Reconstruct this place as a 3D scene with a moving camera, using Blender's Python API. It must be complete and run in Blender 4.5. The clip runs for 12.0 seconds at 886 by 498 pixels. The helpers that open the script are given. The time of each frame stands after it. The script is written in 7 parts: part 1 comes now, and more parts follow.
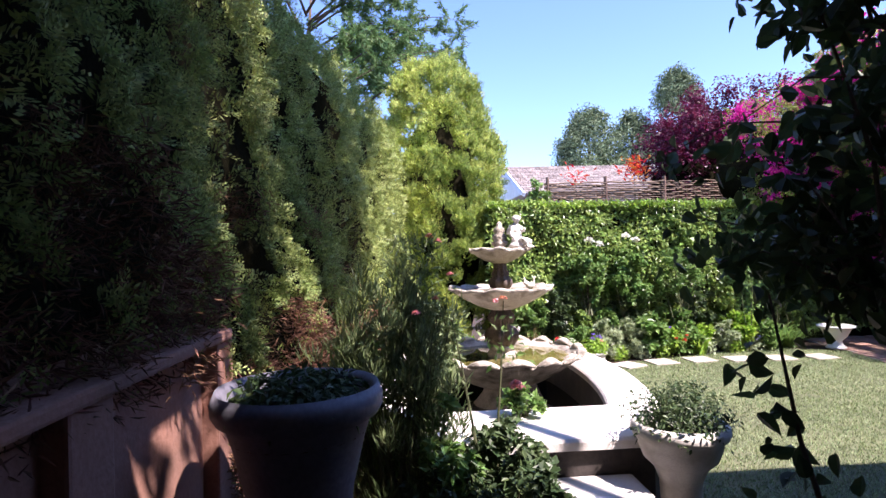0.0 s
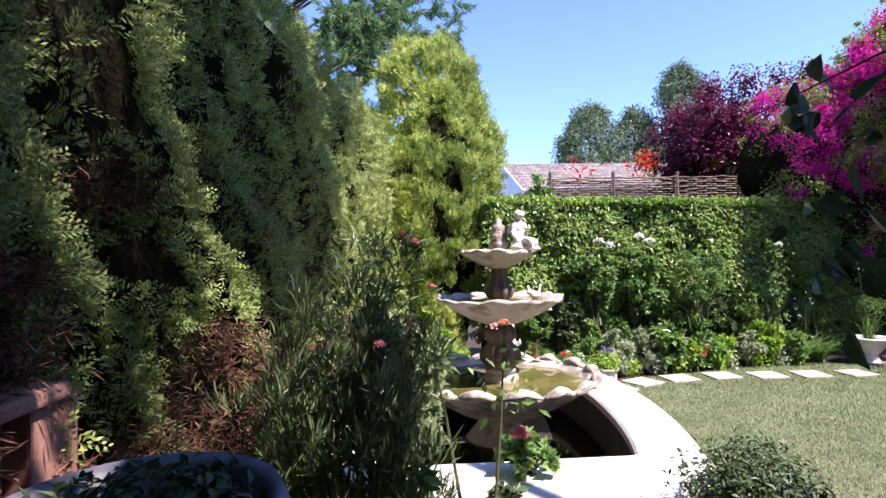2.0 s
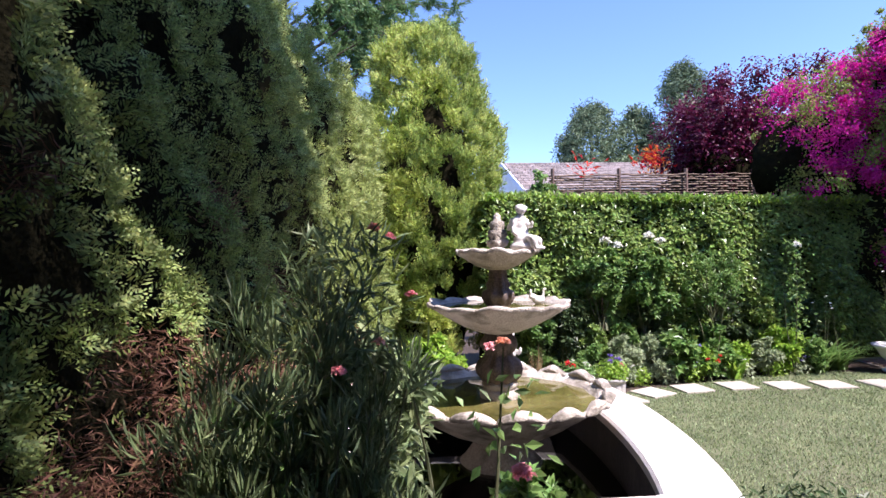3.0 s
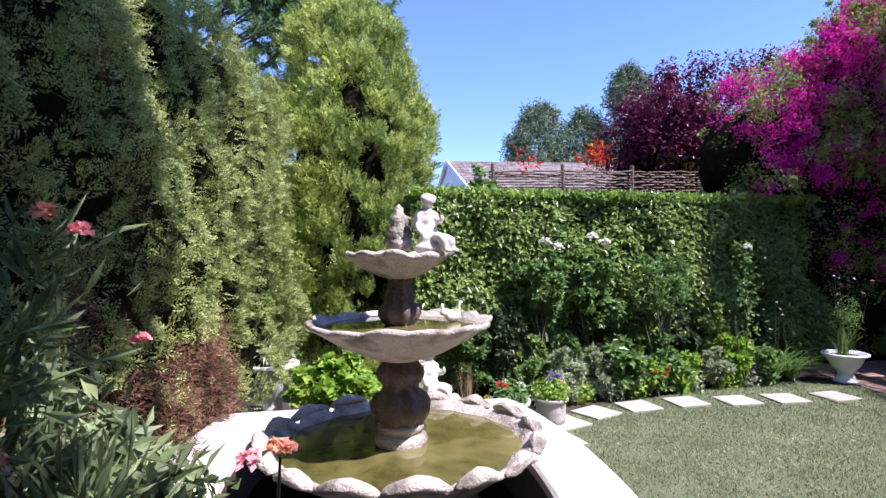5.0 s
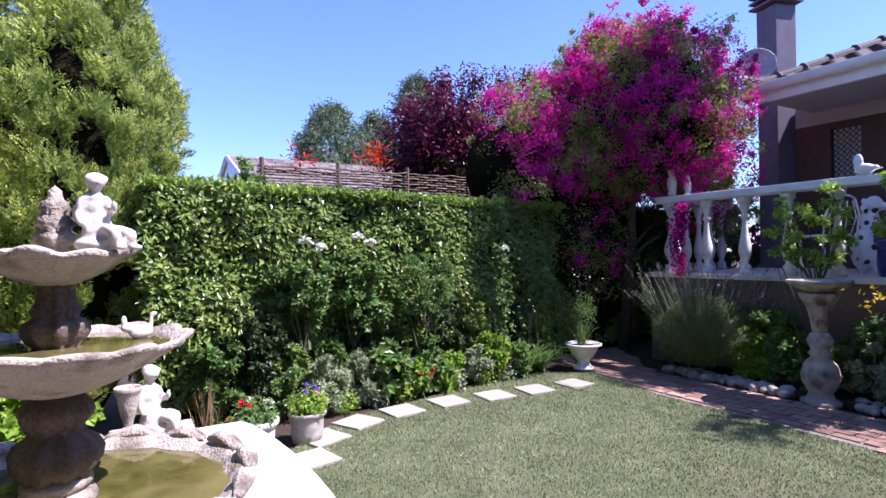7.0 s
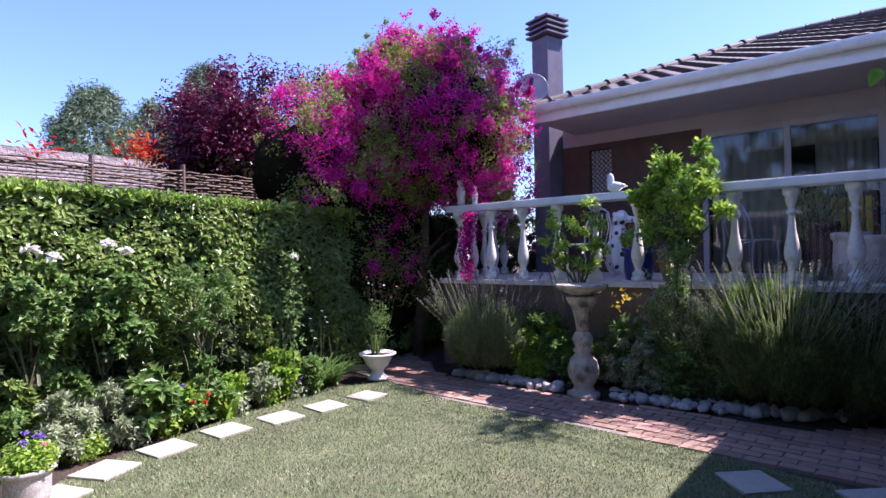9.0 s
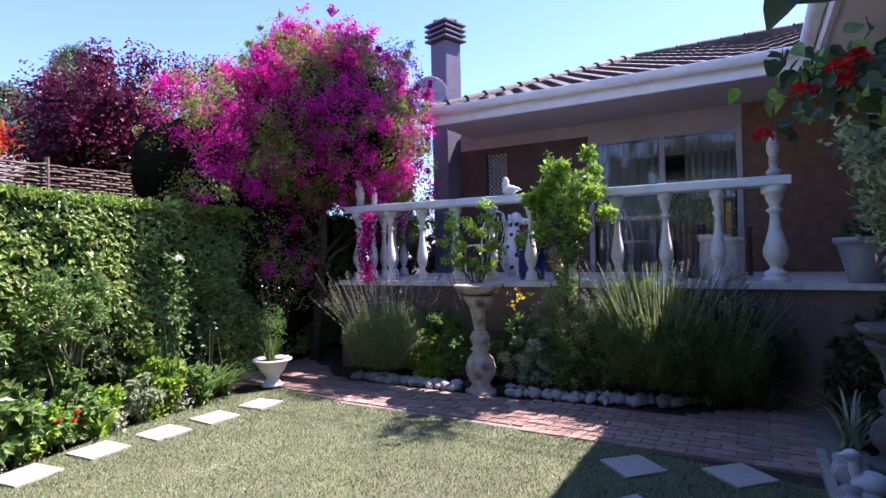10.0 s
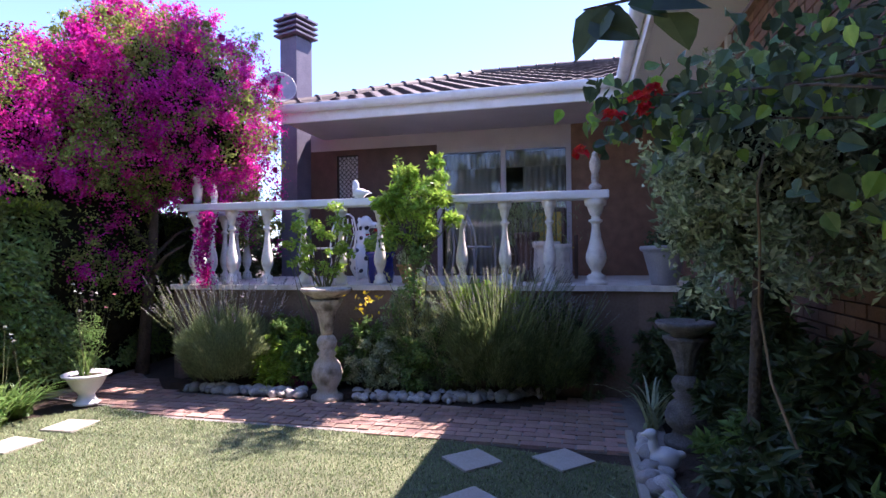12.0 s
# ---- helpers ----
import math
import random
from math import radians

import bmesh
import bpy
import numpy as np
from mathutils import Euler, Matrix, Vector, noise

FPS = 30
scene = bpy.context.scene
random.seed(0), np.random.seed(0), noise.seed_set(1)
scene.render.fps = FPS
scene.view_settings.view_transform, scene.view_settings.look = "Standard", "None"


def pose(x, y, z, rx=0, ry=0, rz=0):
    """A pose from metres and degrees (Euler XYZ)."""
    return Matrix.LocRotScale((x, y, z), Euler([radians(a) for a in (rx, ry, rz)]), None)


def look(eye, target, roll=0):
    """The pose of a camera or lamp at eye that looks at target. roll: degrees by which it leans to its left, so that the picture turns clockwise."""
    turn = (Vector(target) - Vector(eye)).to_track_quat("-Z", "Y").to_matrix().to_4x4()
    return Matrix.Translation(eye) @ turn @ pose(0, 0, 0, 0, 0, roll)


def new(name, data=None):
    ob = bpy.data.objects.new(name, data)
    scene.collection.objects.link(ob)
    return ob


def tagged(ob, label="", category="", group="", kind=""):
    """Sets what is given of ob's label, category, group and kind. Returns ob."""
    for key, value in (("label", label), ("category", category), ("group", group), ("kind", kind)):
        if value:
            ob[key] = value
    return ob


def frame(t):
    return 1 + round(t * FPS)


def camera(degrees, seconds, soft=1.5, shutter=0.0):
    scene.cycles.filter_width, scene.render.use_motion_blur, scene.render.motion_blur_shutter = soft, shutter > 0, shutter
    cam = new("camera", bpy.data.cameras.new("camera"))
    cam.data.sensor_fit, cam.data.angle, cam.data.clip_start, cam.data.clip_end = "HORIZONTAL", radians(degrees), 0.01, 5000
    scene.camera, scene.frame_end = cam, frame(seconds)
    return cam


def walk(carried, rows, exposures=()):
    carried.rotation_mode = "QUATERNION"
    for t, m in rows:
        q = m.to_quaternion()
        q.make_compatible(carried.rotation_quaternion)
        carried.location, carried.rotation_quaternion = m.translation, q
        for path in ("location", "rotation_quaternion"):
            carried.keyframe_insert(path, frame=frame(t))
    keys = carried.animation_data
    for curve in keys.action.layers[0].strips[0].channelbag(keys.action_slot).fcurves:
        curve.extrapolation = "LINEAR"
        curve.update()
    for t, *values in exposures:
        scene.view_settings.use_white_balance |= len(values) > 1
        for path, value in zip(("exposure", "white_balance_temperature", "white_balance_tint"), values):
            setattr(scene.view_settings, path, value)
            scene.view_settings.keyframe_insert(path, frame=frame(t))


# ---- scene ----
cam = camera(77.4, 12.0)
PATH = [
    (0, (1.688, 1.224, 1.485), (1.829, 3.219, 1.502), -1.5),
    (0.5, (1.751, 1.411, 1.495), (1.895, 3.406, 1.51), -1.4),
    (1, (1.762, 1.61, 1.499), (1.906, 3.605, 1.514), -1.3),
    (1.5, (1.753, 1.835, 1.513), (1.899, 3.829, 1.526), -1.2),
    (2, (1.818, 2.021, 1.509), (1.967, 4.016, 1.522), -1.1),
    (2.5, (1.896, 2.229, 1.503), (2.044, 4.224, 1.516), -1.0),
    (3, (1.904, 2.466, 1.501), (2.053, 4.46, 1.516), -0.9),
    (3.2, (1.907, 2.557, 1.502), (2.065, 4.551, 1.517), -0.9),
    (4.8, (2.243, 3.165, 1.499), (2.513, 5.147, 1.514), -0.7),
    (5, (2.279, 3.211, 1.512), (2.601, 5.185, 1.526), -0.7),
    (5.5, (2.362, 3.283, 1.51), (2.9, 5.209, 1.522), -0.6),
    (6, (2.487, 3.336, 1.498), (3.212, 5.2, 1.511), -0.6),
    (6.5, (2.63, 3.409, 1.492), (3.498, 5.21, 1.506), -0.6),
    (7, (2.712, 3.455, 1.488), (3.713, 5.187, 1.504), -0.7),
    (7.5, (2.765, 3.498, 1.501), (3.951, 5.108, 1.518), -0.7),
    (7.7, (2.787, 3.487, 1.506), (4.038, 5.048, 1.526), -0.6),
    (9.5, (3.01, 3.621, 1.529), (4.648, 4.768, 1.549), -1.2),
    (10, (3.0, 3.598, 1.53), (4.742, 4.58, 1.549), -1.2),
    (10.5, (2.98, 3.562, 1.539), (4.804, 4.383, 1.557), -1.0),
    (11, (2.981, 3.546, 1.538), (4.863, 4.222, 1.56), -0.9),
    (11.5, (2.983, 3.55, 1.532), (4.902, 4.113, 1.556), -0.7),
    (12, (3.004, 3.564, 1.527), (4.943, 4.053, 1.551), -0.6),
]
walk(cam, [(t, look(eye, target, roll)) for t, eye, target, roll in PATH],
     exposures=[(0, 1.52, 6650, 27), (2.5, 1.25, 6450, 25), (6.0, 1.0, 6000, 30), (8.0, 1.06, 6050, 35), (10.0, 1.47, 6350, 34), (12.0, 1.80, 6600, 34)])

# ---- light ----
SUN = Vector((0.52, -0.43, 1.0)).normalized()
world = bpy.data.worlds.new("world")
scene.world = world
world.use_nodes = True
wn, wl = world.node_tree.nodes, world.node_tree.links
sky = wn.new("ShaderNodeTexSky")
sky.sky_type = "NISHITA"
sky.sun_disc = False
sky.sun_elevation = math.asin(SUN.z)
sky.sun_rotation = math.atan2(SUN.x, SUN.y)
sky.air_density, sky.dust_density, sky.ozone_density = 1.0, 0.1, 4.0
wn["Background"].inputs["Strength"].default_value = 0.125
deep = wn.new("ShaderNodeMix")
deep.data_type, deep.blend_type = "RGBA", "MULTIPLY"
deep.inputs[0].default_value, deep.inputs[7].default_value = 1.0, (0.84, 0.96, 1.14, 1)
wl.new(sky.outputs[0], deep.inputs[6])
wl.new(deep.outputs[2], wn["Background"].inputs["Color"])
lamp = bpy.data.lights.new("sun", "SUN")
lamp.energy, lamp.angle, lamp.color = 5.0, radians(0.5), (1.0, 0.96, 0.9)
sun = new("sun", lamp)
sun.matrix_world = look(tuple(SUN * 30), (0, 0, 0))

# ---- materials ----
def mat(name, a, b, rough=0.8, scale=8.0, fine=60.0, bump=0.3, dist=0.01, island=0.0, metal=0.0, through_light=0.0,
        stain=None, stain_scale=2.0, stain_amount=0.5, obj=0.0, spec=0.5, coat=0.0):
    """Two colours mixed by coarse and fine noise, with relief; island and obj: how far single pieces vary in brightness."""
    m = bpy.data.materials.new(name)
    m.use_nodes = True
    n, l = m.node_tree.nodes, m.node_tree.links
    p = n["Principled BSDF"]
    p.inputs["Roughness"].default_value = rough
    p.inputs["Metallic"].default_value = metal
    p.inputs["Specular IOR Level"].default_value = spec
    p.inputs["Coat Weight"].default_value = coat
    tc = n.new("ShaderNodeTexCoord")
    big, small = n.new("ShaderNodeTexNoise"), n.new("ShaderNodeTexNoise")
    big.inputs["Scale"].default_value, small.inputs["Scale"].default_value = scale, fine
    big.inputs["Detail"].default_value, small.inputs["Detail"].default_value = 4, 3
    l.new(tc.outputs["Object"], big.inputs["Vector"])
    l.new(tc.outputs["Object"], small.inputs["Vector"])
    add = n.new("ShaderNodeMath")
    add.operation = "ADD"
    l.new(big.outputs["Fac"], add.inputs[0])
    l.new(small.outputs["Fac"], add.inputs[1])
    rng = n.new("ShaderNodeMapRange")
    rng.inputs["From Min"].default_value, rng.inputs["From Max"].default_value = 0.75, 1.25
    l.new(add.outputs[0], rng.inputs["Value"])
    mix = n.new("ShaderNodeMix")
    mix.data_type = "RGBA"
    mix.inputs[6].default_value, mix.inputs[7].default_value = (*a, 1), (*b, 1)
    l.new(rng.outputs[0], mix.inputs[0])
    col = mix.outputs[2]
    if island or obj:
        hsv = n.new("ShaderNodeHueSaturation")
        src = n.new("ShaderNodeNewGeometry").outputs["Random Per Island"] if island else n.new("ShaderNodeObjectInfo").outputs["Random"]
        k = island or obj
        r1 = n.new("ShaderNodeMapRange")
        r1.inputs["To Min"].default_value, r1.inputs["To Max"].default_value = 1 - k, 1 + k
        l.new(src, r1.inputs["Value"])
        l.new(r1.outputs[0], hsv.inputs["Value"])
        r2 = n.new("ShaderNodeMapRange")
        r2.inputs["To Min"].default_value, r2.inputs["To Max"].default_value = 0.5 - k * 0.05, 0.5 + k * 0.05
        frac = n.new("ShaderNodeMath")
        frac.operation = "MULTIPLY"
        frac.inputs[1].default_value = 17.3
        fr2 = n.new("ShaderNodeMath")
        fr2.operation = "FRACT"
        l.new(src, frac.inputs[0])
        l.new(frac.outputs[0], fr2.inputs[0])
        l.new(fr2.outputs[0], r2.inputs["Value"])
        l.new(r2.outputs[0], hsv.inputs["Hue"])
        l.new(col, hsv.inputs["Color"])
        col = hsv.outputs[0]
    if stain:
        st = n.new("ShaderNodeTexNoise")
        st.inputs["Scale"].default_value, st.inputs["Detail"].default_value = stain_scale, 6
        l.new(tc.outputs["Object"], st.inputs["Vector"])
        sr = n.new("ShaderNodeMapRange")
        sr.inputs["From Min"].default_value, sr.inputs["From Max"].default_value = 0.48, 0.68
        sr.inputs["To Max"].default_value = stain_amount
        l.new(st.outputs["Fac"], sr.inputs["Value"])
        m2 = n.new("ShaderNodeMix")
        m2.data_type = "RGBA"
        l.new(sr.outputs[0], m2.inputs[0])
        l.new(col, m2.inputs[6])
        m2.inputs[7].default_value = (*stain, 1)
        col = m2.outputs[2]
    l.new(col, p.inputs["Base Color"])
    if bump:
        bn = n.new("ShaderNodeBump")
        bn.inputs["Strength"].default_value, bn.inputs["Distance"].default_value = bump, dist
        l.new(add.outputs[0], bn.inputs["Height"])
        l.new(bn.outputs[0], p.inputs["Normal"])
    if through_light:
        tr = n.new("ShaderNodeBsdfTranslucent")
        l.new(col, tr.inputs["Color"])
        ms = n.new("ShaderNodeMixShader")
        ms.inputs[0].default_value = through_light
        l.new(p.outputs[0], ms.inputs[1])
        l.new(tr.outputs[0], ms.inputs[2])
        l.new(ms.outputs[0], n["Material Output"].inputs["Surface"])
    return m


def leafmat(name, a, b, rough=0.45, island=0.35, tl=0.3, scale=3.0, spec=0.4):
    return mat(name, a, b, rough=rough, scale=scale, fine=25, bump=0, island=island, through_light=tl, spec=spec)


M = dict(
    soil=mat("soil", (0.035, 0.024, 0.016), (0.075, 0.05, 0.035), 0.95, 4, 50, 0.8, 0.03),
    turf=mat("turf", (0.09, 0.11, 0.05), (0.19, 0.205, 0.105), 0.95, 3, 120, 0.8, 0.02, stain=(0.15, 0.14, 0.09), stain_scale=1.2),
    blade=leafmat("grass_blade", (0.155, 0.225, 0.085), (0.30, 0.365, 0.195), 0.6, 0.6, 0.25, 0.8),
    thuja=leafmat("thuja_leaf", (0.17, 0.235, 0.055), (0.38, 0.44, 0.14), 0.6, 0.45, 0.3, 1.2),
    thuja_brown=leafmat("dry_thuja_leaf", (0.16, 0.075, 0.045), (0.26, 0.14, 0.09), 0.8, 0.4, 0.15),
    # near-black filling: paints the deep shade between leaves and blocks light
    core=mat("inner_shade", (0.008, 0.008, 0.005), (0.02, 0.018, 0.01), 1.0, 10, 60, 0.5, 0.02, spec=0.0),
    golden=leafmat("golden_conifer_leaf", (0.26, 0.37, 0.06), (0.54, 0.58, 0.16), 0.55, 0.45, 0.35, 0.9),
    deep_green=leafmat("conifer_leaf", (0.15, 0.24, 0.05), (0.36, 0.44, 0.11), 0.55, 0.45, 0.35, 0.9),
    laurel=leafmat("hedge_leaf", (0.15, 0.24, 0.05), (0.30, 0.41, 0.115), 0.30, 0.45, 0.3, 1.5, 0.5),
    # dark green leaf, also swapped in to paint shade on lighter-leaved plants
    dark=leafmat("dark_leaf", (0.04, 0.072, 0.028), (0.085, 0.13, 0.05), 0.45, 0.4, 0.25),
    rose=leafmat("rose_leaf", (0.11, 0.21, 0.05), (0.22, 0.36, 0.11), 0.4, 0.4, 0.4),
    fresh=leafmat("fresh_leaf", (0.20, 0.38, 0.04), (0.42, 0.58, 0.11), 0.4, 0.35, 0.5),
    grey=leafmat("grey_green_leaf", (0.27, 0.34, 0.18), (0.48, 0.54, 0.36), 0.7, 0.35, 0.3),
    lavender=leafmat("lavender_leaf", (0.20, 0.27, 0.12), (0.38, 0.45, 0.23), 0.7, 0.35, 0.5),
    spike=leafmat("lavender_spike", (0.24, 0.22, 0.22), (0.34, 0.30, 0.34), 0.8, 0.3, 0.2),
    bract=leafmat("magenta_bract", (0.42, 0.006, 0.20), (0.88, 0.06, 0.46), 0.6, 0.35, 0.45, 1.5, 0.2),
    plum=leafmat("plum_leaf", (0.06, 0.008, 0.028), (0.17, 0.014, 0.06), 0.4, 0.5, 0.35),
    varieg=leafmat("variegated_leaf", (0.15, 0.22, 0.09), (0.50, 0.56, 0.34), 0.35, 0.45, 0.25, 12),
    white_petal=leafmat("white_petal", (0.75, 0.75, 0.66), (0.85, 0.85, 0.78), 0.7, 0.08, 0.3),
    pink_petal=leafmat("pink_petal", (0.75, 0.22, 0.25), (0.85, 0.45, 0.45), 0.7, 0.2, 0.3),
    orange_petal=leafmat("orange_petal", (0.80, 0.32, 0.22), (0.85, 0.5, 0.3), 0.7, 0.2, 0.3),
    red_petal=leafmat("red_petal", (0.55, 0.01, 0.01), (0.7, 0.03, 0.02), 0.6, 0.2, 0.3),
    violet_petal=leafmat("violet_petal", (0.16, 0.10, 0.42), (0.32, 0.22, 0.6), 0.7, 0.3, 0.3),
    yellow_petal=leafmat("yellow_petal", (0.7, 0.5, 0.02), (0.8, 0.6, 0.05), 0.7, 0.2, 0.3),
    straw=leafmat("straw_stem", (0.22, 0.15, 0.07), (0.34, 0.25, 0.13), 0.8, 0.3, 0.1),
    olive=leafmat("willowy_leaf", (0.11, 0.16, 0.06), (0.27, 0.34, 0.16), 0.5, 0.4, 0.35),
    bark=mat("bark", (0.07, 0.05, 0.035), (0.15, 0.11, 0.08), 0.9, 6, 50, 0.8, 0.02),
    stem=mat("green_stem", (0.06, 0.08, 0.03), (0.12, 0.12, 0.06), 0.7, 6, 50, 0.3, 0.005),
    ember=leafmat("orange_leaf", (0.62, 0.12, 0.03), (0.75, 0.30, 0.06), 0.5, 0.4, 0.4),
    boug_leaf=leafmat("yellowish_green_leaf", (0.15, 0.22, 0.04), (0.38, 0.44, 0.11), 0.5, 0.4, 0.45),
    rosemary=leafmat("rosemary_leaf", (0.13, 0.19, 0.07), (0.31, 0.39, 0.17), 0.6, 0.4, 0.5),
    sprig=leafmat("yellow_green_sprig", (0.26, 0.30, 0.11), (0.50, 0.52, 0.26), 0.6, 0.35, 0.5),
    fir=leafmat("fir_leaf", (0.09, 0.14, 0.075), (0.19, 0.25, 0.14), 0.7, 0.4, 0.15),
    stone=mat("fountain_stone", (0.40, 0.345, 0.285), (0.58, 0.52, 0.455), 0.85, 9, 80, 0.9, 0.012, stain=(0.09, 0.075, 0.05), stain_scale=6, stain_amount=0.95),
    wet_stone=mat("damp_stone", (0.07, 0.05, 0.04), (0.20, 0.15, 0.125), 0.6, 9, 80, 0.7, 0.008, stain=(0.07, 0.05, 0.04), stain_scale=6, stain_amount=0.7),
    # base colour darkened to carry the corner's shade; blotches vary at random
    shaded_stone=mat("shaded_mossy_stone", (0.10, 0.09, 0.08), (0.22, 0.20, 0.18), 0.9, 9, 80, 0.7, 0.008, stain=(0.05, 0.055, 0.04), stain_scale=7, stain_amount=0.7),
    slate=mat("slate_blue_glaze", (0.13, 0.12, 0.15), (0.20, 0.19, 0.22), 0.6, 5, 60, 0.2, 0.004, stain=(0.06, 0.06, 0.07), stain_scale=4, stain_amount=0.5),
    white_stone=mat("pale_cast_stone", (0.62, 0.58, 0.53), (0.74, 0.70, 0.65), 0.8, 8, 90, 0.4, 0.005, stain=(0.38, 0.33, 0.27), stain_scale=7, stain_amount=0.5),
    coping=mat("whitewashed_coping", (0.66, 0.61, 0.57), (0.76, 0.72, 0.68), 0.85, 4, 70, 0.5, 0.006, stain=(0.5, 0.42, 0.36), stain_scale=3, stain_amount=0.4),
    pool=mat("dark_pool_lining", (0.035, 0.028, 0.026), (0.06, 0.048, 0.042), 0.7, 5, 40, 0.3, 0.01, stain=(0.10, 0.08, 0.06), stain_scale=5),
    algae=mat("algae_basin", (0.26, 0.22, 0.06), (0.44, 0.37, 0.14), 0.9, 5, 40, 0.5, 0.01, stain=(0.10, 0.09, 0.03), stain_scale=4),
    slab=mat("pale_paving_slab", (0.36, 0.33, 0.27), (0.48, 0.44, 0.38), 0.9, 5, 80, 0.5, 0.005, stain=(0.33, 0.28, 0.22), stain_scale=5, obj=0.1),
    brick=mat("paving_brick", (0.30, 0.17, 0.13), (0.42, 0.27, 0.21), 0.9, 7, 90, 0.6, 0.006, obj=0.25, stain=(0.22, 0.15, 0.12), stain_scale=3),
    wall_brick=mat("wall_brick", (0.17, 0.085, 0.055), (0.27, 0.14, 0.09), 0.9, 7, 90, 0.6, 0.006, obj=0.2),
    mortar=mat("mortar", (0.20, 0.17, 0.15), (0.28, 0.24, 0.21), 0.95, 10, 90, 0.5, 0.004),
    terracotta=mat("terracotta_render", (0.30, 0.14, 0.10), (0.40, 0.20, 0.15), 0.9, 3, 60, 0.4, 0.006, stain=(0.16, 0.09, 0.07), stain_scale=3),
    clay=mat("clay_pot", (0.42, 0.20, 0.10), (0.52, 0.28, 0.16), 0.85, 6, 60, 0.3, 0.004, stain=(0.5, 0.42, 0.34), stain_scale=8, stain_amount=0.3),
    pebble=mat("border_stone", (0.34, 0.32, 0.30), (0.60, 0.57, 0.54), 0.85, 12, 80, 0.5, 0.006, obj=0.3, stain=(0.2, 0.17, 0.13), stain_scale=14, stain_amount=0.4),
    plaster=mat("grey_plaster", (0.42, 0.375, 0.375), (0.50, 0.45, 0.445), 0.9, 2, 60, 0.3, 0.004, stain=(0.36, 0.32, 0.31), stain_scale=1.5, stain_amount=0.4),
    paint=mat("white_paint", (0.74, 0.74, 0.76), (0.80, 0.80, 0.80), 0.5, 3, 60, 0.15, 0.003, stain=(0.5, 0.47, 0.44), stain_scale=5, stain_amount=0.35),
    # white_paint made whiter to stand in for light bounced up under the eave
    bounce_paint=mat("bounce_white_paint", (0.85, 0.85, 0.86), (0.88, 0.88, 0.88), 0.5, 3, 60, 0.1, 0.002),
    rail=mat("painted_baluster", (0.74, 0.70, 0.64), (0.84, 0.80, 0.75), 0.7, 9, 70, 0.4, 0.004, stain=(0.34, 0.29, 0.25), stain_scale=9, stain_amount=0.5),
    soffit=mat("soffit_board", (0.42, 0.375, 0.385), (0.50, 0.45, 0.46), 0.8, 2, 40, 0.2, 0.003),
    tile=mat("roof_tile", (0.055, 0.04, 0.04), (0.10, 0.075, 0.07), 0.7, 6, 60, 0.5, 0.006, obj=0.3),
    far_tile=mat("far_roof_tile", (0.20, 0.165, 0.155), (0.36, 0.30, 0.28), 0.9, 3, 30, 0.5, 0.01, island=0.25),
    chimney=mat("chimney_paint", (0.11, 0.10, 0.14), (0.16, 0.145, 0.19), 0.8, 4, 50, 0.2, 0.004),
    wattle=mat("wattle_twig", (0.10, 0.065, 0.05), (0.25, 0.175, 0.135), 0.85, 9, 60, 0.6, 0.006, island=0.3),
    wood=mat("brown_wood", (0.07, 0.04, 0.03), (0.12, 0.07, 0.05), 0.6, 5, 60, 0.3, 0.004),
    yellow=mat("yellow_wood", (0.5, 0.33, 0.05), (0.6, 0.42, 0.1), 0.6, 5, 60, 0.3, 0.004),
    blue=mat("blue_glaze", (0.015, 0.02, 0.16), (0.03, 0.035, 0.26), 0.15, 5, 40, 0.1, 0.003, coat=0.5),
    curtain=mat("curtain_cloth", (0.56, 0.46, 0.38), (0.68, 0.58, 0.50), 0.95, 4, 90, 0.3, 0.004),
    room=mat("room_wall", (0.14, 0.095, 0.07), (0.20, 0.14, 0.11), 0.9, 2, 40, 0.1, 0.003),
    grey_metal=mat("grey_metal", (0.30, 0.29, 0.31), (0.38, 0.37, 0.38), 0.5, 5, 60, 0.1, 0.002, metal=0.3),
    dark_metal=mat("dark_metal", (0.03, 0.03, 0.035), (0.06, 0.06, 0.06), 0.5, 5, 60, 0.1, 0.002, metal=0.6),
    black=mat("black_paint", (0.02, 0.02, 0.025), (0.04, 0.04, 0.045), 0.6, 5, 60, 0.1, 0.002),
    far_leaf=leafmat("willow_leaf", (0.08, 0.16, 0.05), (0.16, 0.27, 0.10), 0.5, 0.4, 0.4),
)


def clear(name, colour, rough, alpha_mix, ior=1.45, bump=0.0, scale=10.0):
    """Glass or water: a gloss driven by Fresnel over a tinted transparency."""
    m = bpy.data.materials.new(name)
    m.use_nodes = True
    n, l = m.node_tree.nodes, m.node_tree.links
    n.remove(n["Principled BSDF"])
    tr, gl, mx, fr = (n.new("ShaderNode" + k) for k in ("BsdfTransparent", "BsdfGlossy", "MixShader", "Fresnel"))
    tr.inputs[0].default_value = (*colour, 1)
    gl.inputs["Roughness"].default_value = rough
    fr.inputs[0].default_value = ior
    if bump:
        ns, bn = n.new("ShaderNodeTexNoise"), n.new("ShaderNodeBump")
        ns.inputs["Scale"].default_value = scale
        bn.inputs["Strength"].default_value, bn.inputs["Distance"].default_value = bump, 0.01
        l.new(ns.outputs["Fac"], bn.inputs["Height"])
        l.new(bn.outputs[0], gl.inputs["Normal"])
    l.new(fr.outputs[0], mx.inputs[0])
    l.new(tr.outputs[0], mx.inputs[1])
    l.new(gl.outputs[0], mx.inputs[2])
    l.new(mx.outputs[0], n["Material Output"].inputs["Surface"])
    return m


